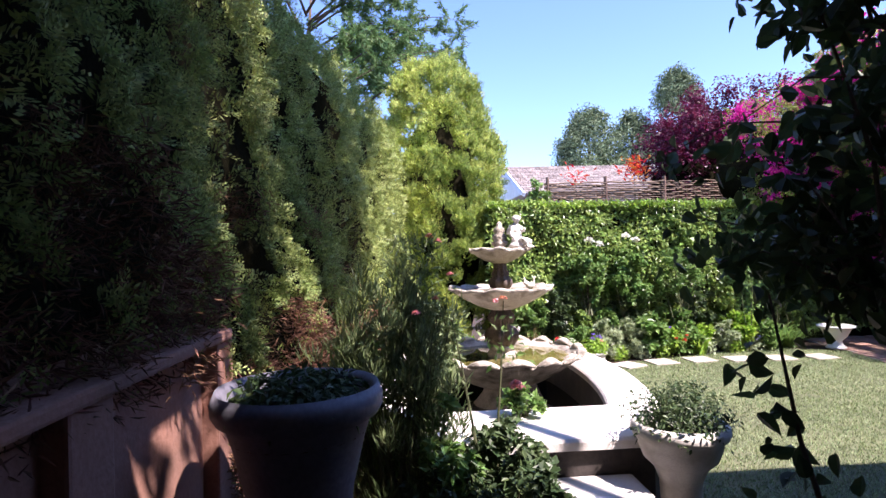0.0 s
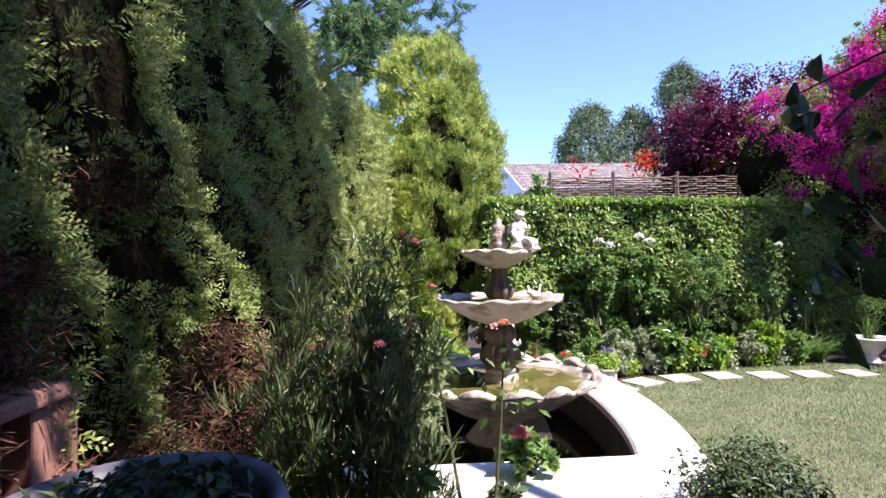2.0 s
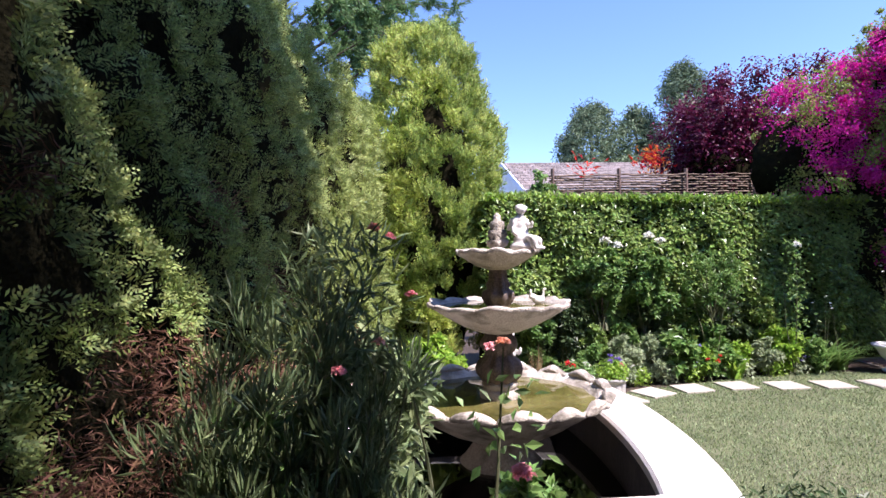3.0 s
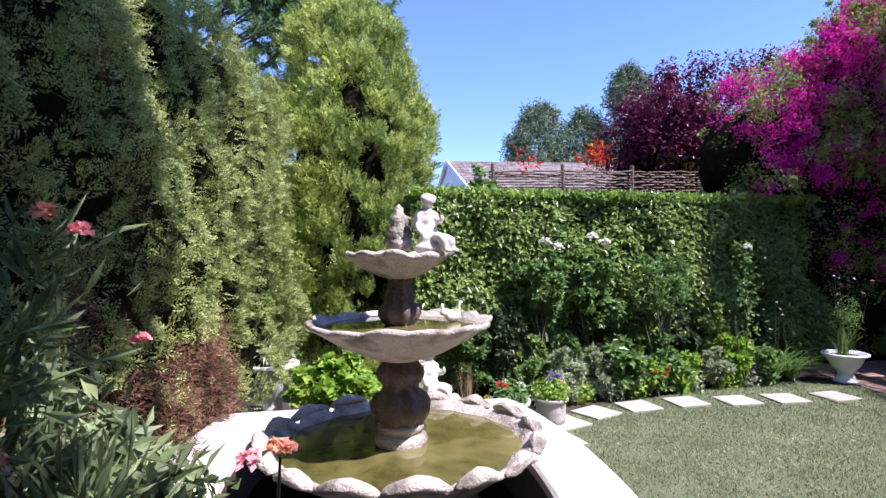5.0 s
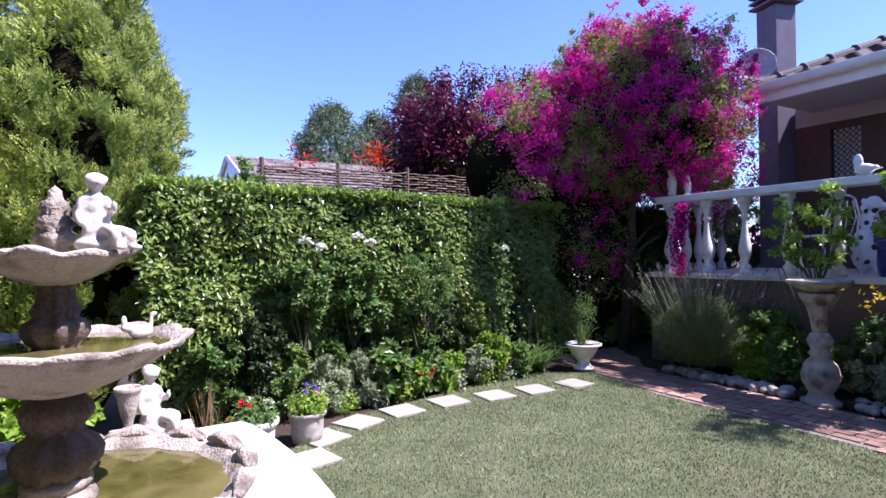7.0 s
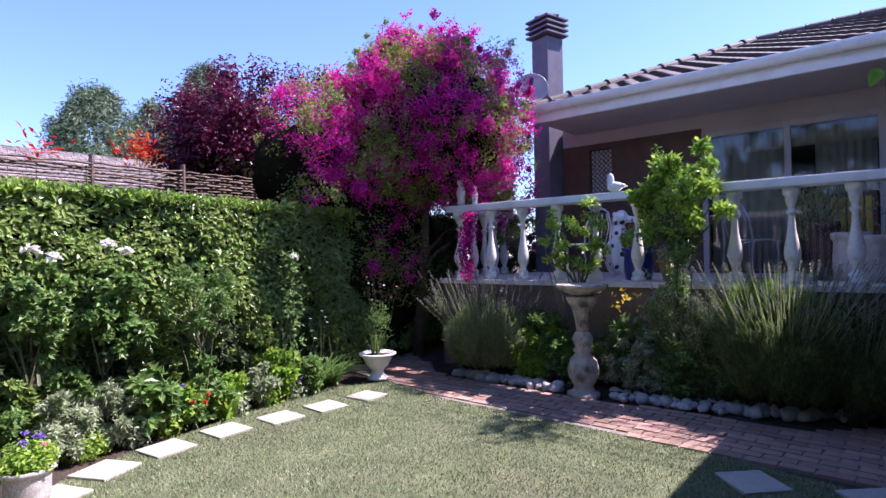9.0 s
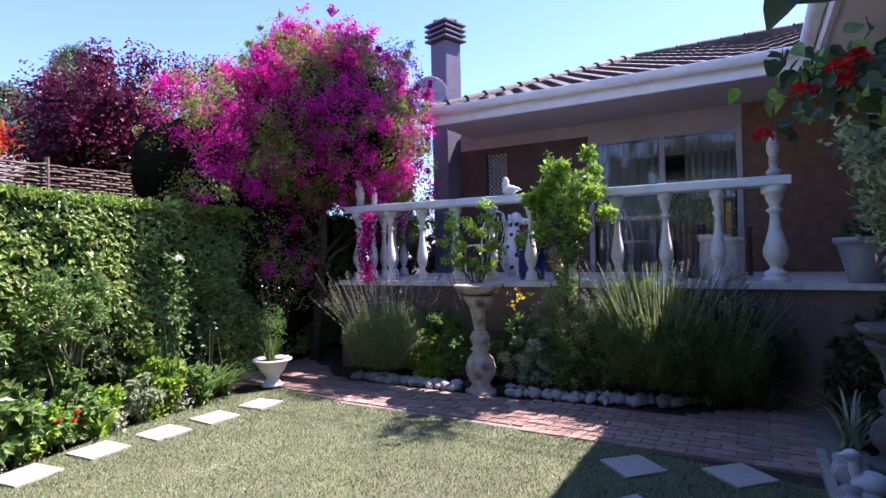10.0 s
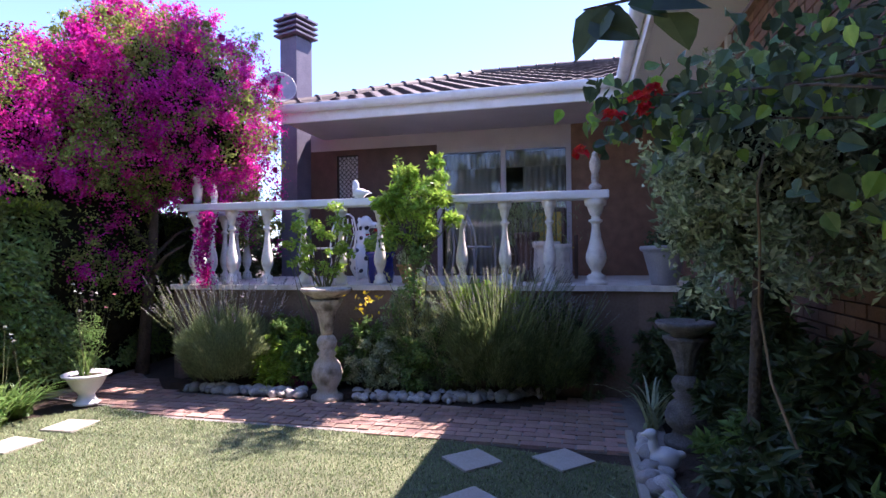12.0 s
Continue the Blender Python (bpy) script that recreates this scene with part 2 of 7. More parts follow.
M["glass"] = clear("window_glass", (0.75, 0.78, 0.78), 0.02, 0, 1.5)
M["water"] = mat("murky_green_water", (0.06, 0.055, 0.015), (0.13, 0.115, 0.035), 0.04, 3, 11, 0.12, 0.01, stain=(0.22, 0.19, 0.08), stain_scale=2.5, stain_amount=0.6)
M["dark_water"] = clear("dark_water", (0.25, 0.24, 0.20), 0.03, 0, 1.33, 0.15, 6)

# ---- mesh helpers ----
rs = np.random.RandomState(7)


def part(name, bm, material, parent=None, label="", smooth=False, kind=""):
    me = bpy.data.meshes.new(name)
    if smooth:
        for f in bm.faces:
            f.smooth = True
    bm.normal_update()
    bm.to_mesh(me)
    bm.free()
    me.materials.append(material)
    ob = new(name, me)
    ob.parent = parent
    return tagged(ob, label=label, kind=kind)


def soup(name, verts, faces, material, parent=None, label="", kind="", smooth=False):
    """A mesh from numpy arrays: verts n x 3, faces m x k."""
    me = bpy.data.meshes.new(name)
    verts, faces = np.asarray(verts, np.float32), np.asarray(faces, np.int32)
    k = faces.shape[1]
    me.vertices.add(len(verts))
    me.vertices.foreach_set("co", verts.ravel())
    me.loops.add(faces.size)
    me.loops.foreach_set("vertex_index", faces.ravel())
    me.polygons.add(len(faces))
    me.polygons.foreach_set("loop_start", np.arange(0, faces.size, k, dtype=np.int32))
    me.polygons.foreach_set("use_smooth", np.full(len(faces), smooth))
    me.update(calc_edges=True)
    me.validate()
    me.materials.append(material)
    ob = new(name, me)
    ob.parent = parent
    return tagged(ob, label=label, kind=kind)


def thing(name, x, y, z=0.0, label="", category="", group="", rz=0.0, kind=""):
    e = new(name)
    e.empty_display_size = 0.1
    e.matrix_basis = pose(x, y, z, 0, 0, rz)
    return tagged(e, label, category, group, kind)


def unit(a):
    return a / np.maximum(np.linalg.norm(a, axis=1, keepdims=True), 1e-9)


def leaf_mesh(points, way, length, width, jitter=0.35, fold=0.25, droop=0.0, along=False):
    """Folded leaves. Either each lies along its way, or, as on a shell of foliage, it faces its way and points anywhere across it."""
    n = len(points)
    if along:
        way = unit(way + rs.normal(0, jitter, (n, 3)) + np.array((0, 0, -droop)))
        side = unit(np.cross(way, unit(rs.normal(0, 1, (n, 3)))))
    else:
        out = unit(unit(way) + rs.normal(0, jitter, (n, 3)) + np.array((0, 0, 0.45)))
        way = unit(np.cross(out, rs.normal(0, 1, (n, 3)))) + out * 0.35 + np.array((0, 0, -droop))
        way = unit(way)
        side = unit(np.cross(way, out))
    up = np.cross(side, way)
    L = length * rs.uniform(0.65, 1.3, (n, 1))
    W = width * rs.uniform(0.7, 1.25, (n, 1)) * 0.5
    base, tip = points, points + way * L - up * L * 0.12
    m1 = points + way * L * 0.5
    left = m1 - side * W + up * W * fold
    right = m1 + side * W + up * W * fold
    v = np.stack([base, left, tip, right], 1).reshape(-1, 3)
    i = np.arange(n)[:, None] * 4
    f = np.concatenate([i + np.array([[0, 1, 2]]), i + np.array([[0, 2, 3]])], 1).reshape(-1, 3)
    return v, f


def leaves(name, points, way, length, width, material, parent, jitter=0.35, fold=0.25, droop=0.0, along=False, label="", kind=""):
    v, f = leaf_mesh(np.asarray(points, float), np.asarray(way, float), length, width, jitter, fold, droop, along)
    return soup(name, v, f, material, parent, label, kind)


def sprays(name, points, out, size, leaf, width, material, parent, per=20, rise=0.2, jitter=0.12, label=""):
    """Flat ferny sprays: small leaves in two ranks along short axes that lean out of the surface."""
    n = len(points)
    out = unit(np.asarray(out, float))
    tang = unit(np.cross(out, rs.normal(0, 1, (n, 3))))
    axis = unit(tang * 0.8 + out * 0.65 + np.array((0, 0, rise)))
    side = unit(np.cross(axis, unit(out + rs.normal(0, 0.4, (n, 3)))))
    s = np.tile(np.linspace(0.05, 1.0, per), n)[:, None]
    sg = np.tile(np.where(np.arange(per) % 2 == 0, 1.0, -1.0), n)[:, None]
    S = size * rs.uniform(0.6, 1.3, (n, 1))
    A, D, Z = np.repeat(axis, per, 0), np.repeat(side, per, 0), np.repeat(S, per, 0)
    p = np.repeat(np.asarray(points, float), per, 0) + A * s * Z + D * sg * 0.10 * Z * (1.1 - s)
    way = unit(A * 0.8 + D * sg * 0.75 + rs.normal(0, jitter, A.shape))
    sd = unit(np.cross(way, np.cross(A, D)))
    L = leaf * (1.25 - 0.75 * s) * rs.uniform(0.7, 1.3, s.shape)
    v = np.stack([p, p + way * L * 0.5 - sd * width * 0.5, p + way * L, p + way * L * 0.5 + sd * width * 0.5], 1).reshape(-1, 3)
    return soup(name, v, np.arange(len(v)).reshape(-1, 4), M[material], parent, label)


def round_leaves(name, points, out, size, material, parent, label="", droop=0.7, slim=1.0):
    """Broad pointed leaves with eight corners, curled, for plants near the path."""
    P = np.asarray(points, float)
    n = len(P)
    out = unit(np.asarray(out, float))
    ax = unit(np.cross(out, rs.normal(0, 1, (n, 3))) + np.array((0, 0, -droop)))
    sd = unit(np.cross(ax, out))
    L = size * rs.uniform(0.7, 1.25, (n, 1))
    ring = [(0.0, 0.0), (0.16, 0.30), (0.42, 0.40), (0.74, 0.24), (1.0, 0.0), (0.74, -0.24), (0.42, -0.40), (0.16, -0.30)]
    v = np.stack([P + ax * L * a_ + sd * L * b_ * slim + out * L * (0.28 * abs(b_) - 0.18 * a_ * a_) for a_, b_ in ring], 1).reshape(-1, 3)
    i8 = np.arange(n)[:, None] * 8
    f = np.concatenate([i8 + np.array([[0, k, k + 1]]) for k in range(1, 7)], 1).reshape(-1, 3)
    return soup(name, v, f, M[material], parent, label)


def wobble(p, scale, seed=0.0):
    """A cheap smooth noise in -1..1 for numpy points."""
    x, y, z = (p[:, i] * scale + seed * (i + 1.7) for i in range(3))
    return (np.sin(x * 1.7 + 2 * np.sin(y * 1.3 + z)) + np.sin(y * 2.1 + 2 * np.sin(z * 1.1 + x * 0.7)) + np.sin(z * 1.9 + 2 * np.sin(x * 1.5 + y * 0.9))) / 3


def ellipsoid_points(n, centre, radii, depth=0.35, lump=0.12, scale=3.0, seed=0.0, zmin=None):
    """Points in the outer shell of a lumpy ellipsoid, with their outward ways."""
    d = unit(rs.normal(0, 1, (n, 3)))
    k = (1 - depth * rs.rand(n, 1) ** 1.6)
    lumps = 1 + lump * wobble(d * 2, scale, seed)[:, None]
    p = d * np.array(radii) * k * lumps + np.array(centre)
    way = unit(d / np.array(radii))
    if zmin is not None:
        keep = p[:, 2] > zmin
        p, way = p[keep], way[keep]
    return p, way


def clumpy(n, centres, r, depth=0.6):
    """Points in many small balls: clumps of leaves."""
    which = rs.randint(0, len(centres), n)
    d = unit(rs.normal(0, 1, (n, 3)))
    rr = (np.asarray(r)[which] if np.ndim(r) else r)
    rr = np.reshape(rr, (-1, 1)) if np.ndim(rr) else rr
    return centres[which] + d * rr * (1 - depth * rs.rand(n, 1)), d


def blob(name, centre, radii, material, parent, lump=0.15, seed=0.0, scale=3.0, seg=20):
    bm = bmesh.new()
    bmesh.ops.create_icosphere(bm, subdivisions=3, radius=1)
    co = np.array([v.co[:] for v in bm.verts])
    w = 1 + lump * wobble(co * 2, scale, seed)
    for v, k in zip(bm.verts, w):
        v.co = Vector((v.co.x * radii[0] * k + centre[0], v.co.y * radii[1] * k + centre[1], v.co.z * radii[2] * k + centre[2]))
    return part(name, bm, material, parent, smooth=True)


def tube(bm, points, radii, sides=6, cap=True):
    """A tapered tube along points."""
    pts = [Vector(p) for p in points]
    rings = []
    for i, p in enumerate(pts):
        d = (pts[min(i + 1, len(pts) - 1)] - pts[max(i - 1, 0)]).normalized()
        a = d.cross(Vector((0.31, 0.83, 0.46))).normalized()
        b = d.cross(a)
        r = radii[i] if hasattr(radii, "__len__") else radii
        rings.append([bm.verts.new(p + (a * math.cos(k * math.tau / sides) + b * math.sin(k * math.tau / sides)) * r) for k in range(sides)])
    for u, w in zip(rings, rings[1:]):
        for k in range(sides):
            bm.faces.new((u[k], u[(k + 1) % sides], w[(k + 1) % sides], w[k]))
    if cap:
        bm.faces.new(rings[0][::-1])
        bm.faces.new(rings[-1])


def lathe(bm, profile, seg=24, wave=None, centre=(0, 0), z0=0.0):
    """Turns (radius, height) pairs about z; wave(angle, i) gives (factor of radius, rise)."""
    rings = []
    for i, (r, z) in enumerate(profile):
        ring = []
        for k in range(seg):
            a = k * math.tau / seg
            f, dz = wave(a, i) if wave else (1, 0)
            ring.append(bm.verts.new((centre[0] + r * f * math.cos(a), centre[1] + r * f * math.sin(a), z0 + z + dz)))
        rings.append(ring)
    for u, w in zip(rings, rings[1:]):
        for k in range(seg):
            bm.faces.new((u[k], u[(k + 1) % seg], w[(k + 1) % seg], w[k]))
    if profile[0][0] > 0.0005:
        bm.faces.new(rings[0][::-1])
    if profile[-1][0] > 0.0005:
        bm.faces.new(rings[-1])


def box(bm, x0, y0, z0, x1, y1, z1, bevel=0.0):
    r = bmesh.ops.create_cube(bm, size=1)
    for v in r["verts"]:
        v.co = Vector(((x0 + x1) / 2 + v.co.x * (x1 - x0), (y0 + y1) / 2 + v.co.y * (y1 - y0), (z0 + z1) / 2 + v.co.z * (z1 - z0)))
    if bevel:
        edges = list({e for v in r["verts"] for e in v.link_edges})
        bmesh.ops.bevel(bm, geom=edges, offset=bevel, segments=2, affect="EDGES", profile=0.6)


def boxpart(name, dims, material, parent=None, bevel=0.0, label="", kind=""):
    bm = bmesh.new()
    box(bm, *dims, bevel=bevel)
    return part(name, bm, material, parent, label, kind=kind)


def prism(bm, outline, z0, z1):
    a = [bm.verts.new((x, y, z0)) for x, y in outline]
    b = [bm.verts.new((x, y, z1)) for x, y in outline]
    n = len(outline)
    for k in range(n):
        bm.faces.new((a[k], a[(k + 1) % n], b[(k + 1) % n], b[k]))
    bm.faces.new(a[::-1])
    bm.faces.new(b)


# ---- ground, lawn, paths ----
def hedge_y(x):
    return 8.72 + 0.13 * (x - 3.1)


bm = bmesh.new()
prism(bm, [(-400, -400), (400, -400), (400, 400), (-400, 400)], -0.3, -0.015)
part("ground", bm, M["soil"], None, "dark bare garden soil", kind="structure")

LAWN = [(3.0, 2.6), (7.15, 3.0), (7.45, 4.6), (7.5, 6.0), (7.5, 7.4), (7.75, 8.4), (6.9, 8.9), (5.6, 8.55), (4.3, 8.2), (3.7, 7.6), (3.35, 6.6), (3.1, 5.0)]
bm = bmesh.new()
prism(bm, LAWN, -0.02, 0.0)
lawn = part("lawn", bm, M["turf"], None, "short green lawn turf, dry in places", kind="structure")


def inside(px, py, poly):
    ok = np.zeros(len(px), bool)
    for (x0, y0), (x1, y1) in zip(poly, poly[1:] + poly[:1]):
        c = (y0 > py) != (y1 > py)
        ok ^= c & (px < (x1 - x0) * (py - y0) / (y1 - y0 + 1e-12) + x0)
    return ok


STONES = [(3.88, 7.42, 12), (4.10, 7.84, 20), (4.50, 8.08, 25), (4.98, 8.19, 8), (5.52, 8.24, 4), (6.04, 8.18, 0), (6.55, 8.15, -3), (7.08, 8.12, 5),
          (7.05, 4.38, 45), (7.2, 3.72, 45), (6.35, 4.25, 50), (5.6, 4.05, 50), (4.7, 4.0, 45)]
n = 150000
gx, gy = rs.uniform(2.9, 7.9, n), rs.uniform(2.6, 9.0, n)
keep = inside(gx, gy, LAWN)
for sx, sy, _ in STONES:
    keep &= np.hypot(gx - sx, gy - sy) > 0.17
gx, gy = gx[keep], gy[keep]
p = np.stack([gx, gy, np.zeros(len(gx))], 1)
a = rs.uniform(0, math.tau, len(gx))
w = np.stack([np.cos(a), np.sin(a), np.zeros(len(a))], 1) * 0.0035
lean = rs.normal(0, 0.010, (len(gx), 3))
lean[:, 2] = rs.uniform(0.010, 0.026, len(gx))
v = np.stack([p - w, p + w, p + lean], 1).reshape(-1, 3)
soup("grass", v, np.arange(len(v)).reshape(-1, 3), M["blade"], None, "short mown lawn grass blades", "stuff")


def slab(x, y, rz, size=0.33, group="stepping stones along the lawn"):
    bm = bmesh.new()
    box(bm, -size / 2, -size / 2, -0.02, size / 2, size / 2, 0.018, 0.006)
    for v in bm.verts:
        v.co.x += rs.uniform(-0.006, 0.006)
    ob = part("stepping_stone", bm, M["slab"], None, "square pale concrete stepping stone set in the lawn")
    ob.matrix_basis = pose(x, y, 0, 0, 0, rz)
    return tagged(ob, category="stepping stone", group=group)


for x, y, rz in STONES:
    slab(x, y, rz)

# brick path strip between lawn and bed
bm = bmesh.new()
prism(bm, [(7.45, 2.9), (9.3, 2.9), (8.5, 4.2), (8.38, 6.0), (8.4, 8.2), (9.4, 9.6), (7.9, 9.6), (7.75, 8.4), (7.5, 7.4), (7.5, 6.0), (7.45, 4.6)], -0.03, 0.002)
path = part("brick_path", bm, M["mortar"], None, "mortar bed of the brick garden path", kind="structure")

# ---- hedges and trees ----
def hedge_points(n, x0, x1, fy, z0, z1, depth):
    """Points on the front, top and left end of a clipped hedge along x."""
    a = rs.rand(n)
    x = rs.uniform(x0, x1, n)
    z = rs.uniform(z0, z1, n)
    top = a > 0.78
    y = np.array([fy(v) for v in x])
    bump = 0.09 * wobble(np.stack([x * 2, z * 2, y], 1), 1.6) + 0.03 * wobble(np.stack([x * 5, z * 5, y], 1), 2.0)
    p = np.stack([x, y + 0.02 + bump + 0.10 * rs.rand(n) ** 2, z], 1)
    way = np.tile(np.array([[0.0, -1.0, 0.35]]), (n, 1))
    p[top, 1] = y[top] + rs.uniform(0, depth, top.sum())
    p[top, 2] = z1 - 0.03 + 0.03 * wobble(p[top] * 3, 1.5) - 0.05 * rs.rand(top.sum()) ** 2
    way[top] = (0.0, -0.35, 1.0)
    return p, way


hedge = thing("hedge", 0, 0, 0, "clipped broad-leaved green hedge behind the flower bed", "hedge")
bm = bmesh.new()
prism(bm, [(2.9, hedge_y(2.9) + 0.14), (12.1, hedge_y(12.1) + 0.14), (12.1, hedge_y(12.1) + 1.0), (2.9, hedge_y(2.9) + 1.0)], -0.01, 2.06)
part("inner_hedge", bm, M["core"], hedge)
p, way = hedge_points(64000, 2.85, 12.0, hedge_y, 0.15, 2.17, 1.0)
leaves("foliage", p, way, 0.078, 0.036, M["laurel"], hedge, 0.55, 0.3, 0.25)


nf = 5200
xf = rs.uniform(2.85, 9.6, nf)
pf = np.stack([xf, np.array([hedge_y(v) for v in xf]) + rs.uniform(-0.02, 0.5, nf) ** 1.0, 2.10 + 0.03 * wobble(np.stack([xf, xf, xf], 1) * 3, 1.5) + rs.uniform(-0.04, 0.03, nf)], 1)
leaves("new_growth", pf, np.tile(np.array([[0, -0.25, 1.0]]), (nf, 1)), 0.075, 0.028, M["fresh"], hedge, 0.4, 0.3, 0.0, True, label="pale new leaves along the top")


def left_x(y):
    return 0.92 + 0.125 * max(0.0, y - 4.2) + 0.03 * (y - 3)


def wall_height(y):
    return 1.20 if y < 3.4 else 0.46


tall = thing("conifer_hedge", 0, 0, 0, "tall clipped conifer hedge with brown dead patches near its foot", "hedge")


def conifer_face(n):
    y = rs.uniform(1.0, 8.8, n)
    z = rs.uniform(0.4, 3.15, n)
    keep = z > np.where(y < 3.4, 1.12, 0.42)
    y, z = y[keep], z[keep]
    n = len(y)
    base = np.array([left_x(v) for v in y])
    q = np.stack([y * 1.2, z * 1.1, y * 0], 1)
    bulge = 0.12 * wobble(q, 1.7, 2) + 0.09 * wobble(q, 4.5, 1) + 0.05 * wobble(q, 9, 3) - 0.22 * np.clip(z - 2.7, 0, 1) + 0.05 * np.clip(1.6 - z, -1, 1)
    p = np.stack([base + bulge, y, z], 1)
    way = np.stack([np.full(n, 1.0), 0.5 * wobble(q, 7, 4), np.full(n, 0.35)], 1)
    top = rs.rand(n) > 0.9
    p[top, 0] = base[top] - rs.uniform(0.0, 0.8, top.sum())
    p[top, 2] = 3.05 + 0.08 * wobble(p[top] * 2, 2)
    way[top] = (0.2, 0, 1)
    end = rs.rand(n) > 0.94
    p[end, 1] = 8.8 + 0.06 * wobble(p[end] * 2, 2)
    p[end, 0] = base[end] - rs.uniform(0, 0.8, end.sum())
    way[end] = (0, 1, 0.3)
    low_ = np.where(p[:, 1] < 3.4, 1.5, 1.02) + 0.18 * wobble(q, 3.1, 7)
    dry = ((p[:, 2] < low_) & (p[:, 1] < 7.2) | (wobble(q, 2.7, 5) > 0.5) & (p[:, 2] < 1.8) & (p[:, 1] < 6.5)) & ~end & ~top & (rs.rand(n) < 0.8)
    gap = (wobble(q, 5.3, 9) > 0.6) & ~end & ~top
    return p[~gap], way[~gap], dry[~gap]


p, way, dry = conifer_face(36000)
sprays("foliage", p[~dry], way[~dry], 0.072, 0.026, 0.0085, "thuja", tall, 10, 0.25)
P_, W_ = np.repeat(p[dry], 8, 0), np.repeat(way[dry], 8, 0)
leaves("dead_foliage", P_ + rs.normal(0, 0.035, P_.shape), W_, 0.05, 0.006, M["thuja_brown"], tall, 0.9, 0.3, 0.5, True, label="brown dead twigs")
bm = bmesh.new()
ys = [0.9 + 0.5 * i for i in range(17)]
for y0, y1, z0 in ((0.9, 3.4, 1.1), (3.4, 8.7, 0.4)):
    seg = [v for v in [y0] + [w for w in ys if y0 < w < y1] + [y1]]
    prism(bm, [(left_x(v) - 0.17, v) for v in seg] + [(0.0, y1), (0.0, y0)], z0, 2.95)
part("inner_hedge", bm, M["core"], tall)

# low rendered wall under the conifer hedge
low = thing("garden_wall", 0, 0, 0, "low terracotta rendered garden wall with piers", "wall")
boxpart("wall_panel", (0.72, -1.0, -0.01, 0.94, 3.4, 1.16), M["terracotta"], low, 0.01)
boxpart("wall_panel", (0.72, 3.402, -0.01, 0.96, 7.6, 0.44), M["terracotta"], low, 0.01)
for k in range(5):
    boxpart("pier", (0.70, -0.3 + 0.9 * k, -0.01, 1.0, -0.12 + 0.9 * k, 1.18), M["terracotta"], low, 0.01)
boxpart("coping", (0.68, -1.0, 1.182, 1.02, 3.42, 1.22), M["terracotta"], low, 0.01)


def limb_tree(parent, base, top, r, spread, n=7, seed=1, material=None, droop=0.0):
    """A trunk with limbs as one mesh; returns the limbs' ends."""
    rr = random.Random(seed)
    bm = bmesh.new()
    b, t = Vector(base), Vector(top)
    tube(bm, [b, b.lerp(t, 0.5) + Vector((0.03, -0.02, 0)), t], [r, r * 0.7, r * 0.2], 8)
    part("trunk", bm, material or M["bark"], parent, smooth=True)
    ends = []
    for k in range(n):
        s = b.lerp(t, 0.3 + 0.6 * k / n)
        a = rr.uniform(0, math.tau)
        e = s + Vector((math.cos(a) * spread, math.sin(a) * spread, spread * rr.uniform(0.5, 1.0) - droop)) * rr.uniform(0.7, 1.1)
        m = s.lerp(e, 0.5) + Vector((0, 0, 0.08 * spread))
        bm = bmesh.new()
        tube(bm, [s, m, e], [r * 0.4, r * 0.25, r * 0.08], 5)
        part("limb", bm, material or M["bark"], parent, smooth=True)
        ends.append(e)
    return ends


# golden conifer
gold = thing("golden_conifer", 2.22, 9.75, 0, "golden-green conifer tree with a broad rounded crown", "tree")
bm = bmesh.new()
tube(bm, [(0, 0, -0.05), (0, 0, 3.9)], [0.14, 0.03], 8)
part("trunk", bm, M["bark"], gold, smooth=True)
n = 760
zz = rs.uniform(0.3, 4.35, n)
prof = 0.96 * np.sqrt(np.clip(1 - ((zz - 1.9) / 2.55) ** 2, 0, 1)) * (1 + 0.06 * np.sin(zz * 5))
aa = rs.uniform(0, math.tau, n)
rad = prof * rs.uniform(0.74, 1.1, n)
cent = np.stack([rad * np.cos(aa), rad * np.sin(aa), zz], 1)
p, d = clumpy(21000, cent, rs.uniform(0.06, 0.16, n), 0.6)
out = unit(np.stack([p[:, 0], p[:, 1], np.full(len(p), 0.5)], 1))
yellow = p[:, 0] + 0.5 * wobble(p, 2.2, 3) < 0.0
sprays("crown", p[yellow], (out + d * 0.5)[yellow], 0.12, 0.042, 0.015, "golden", gold, 12, 0.6, label="golden-yellow drooping sprays")
sprays("green_crown", p[~yellow], (out + d * 0.5)[~yellow], 0.11, 0.042, 0.016, "deep_green", gold, 12, 0.9, label="green upright sprays with yellow tips")
tipsel = ~yellow & (rs.rand(len(p)) < 0.42)
sprays("young_growth", p[tipsel] * 1.02, (out + d * 0.3)[tipsel], 0.10, 0.035, 0.013, "golden", gold, 10, 0.9)
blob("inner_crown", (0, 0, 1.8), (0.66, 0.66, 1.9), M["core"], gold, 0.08)

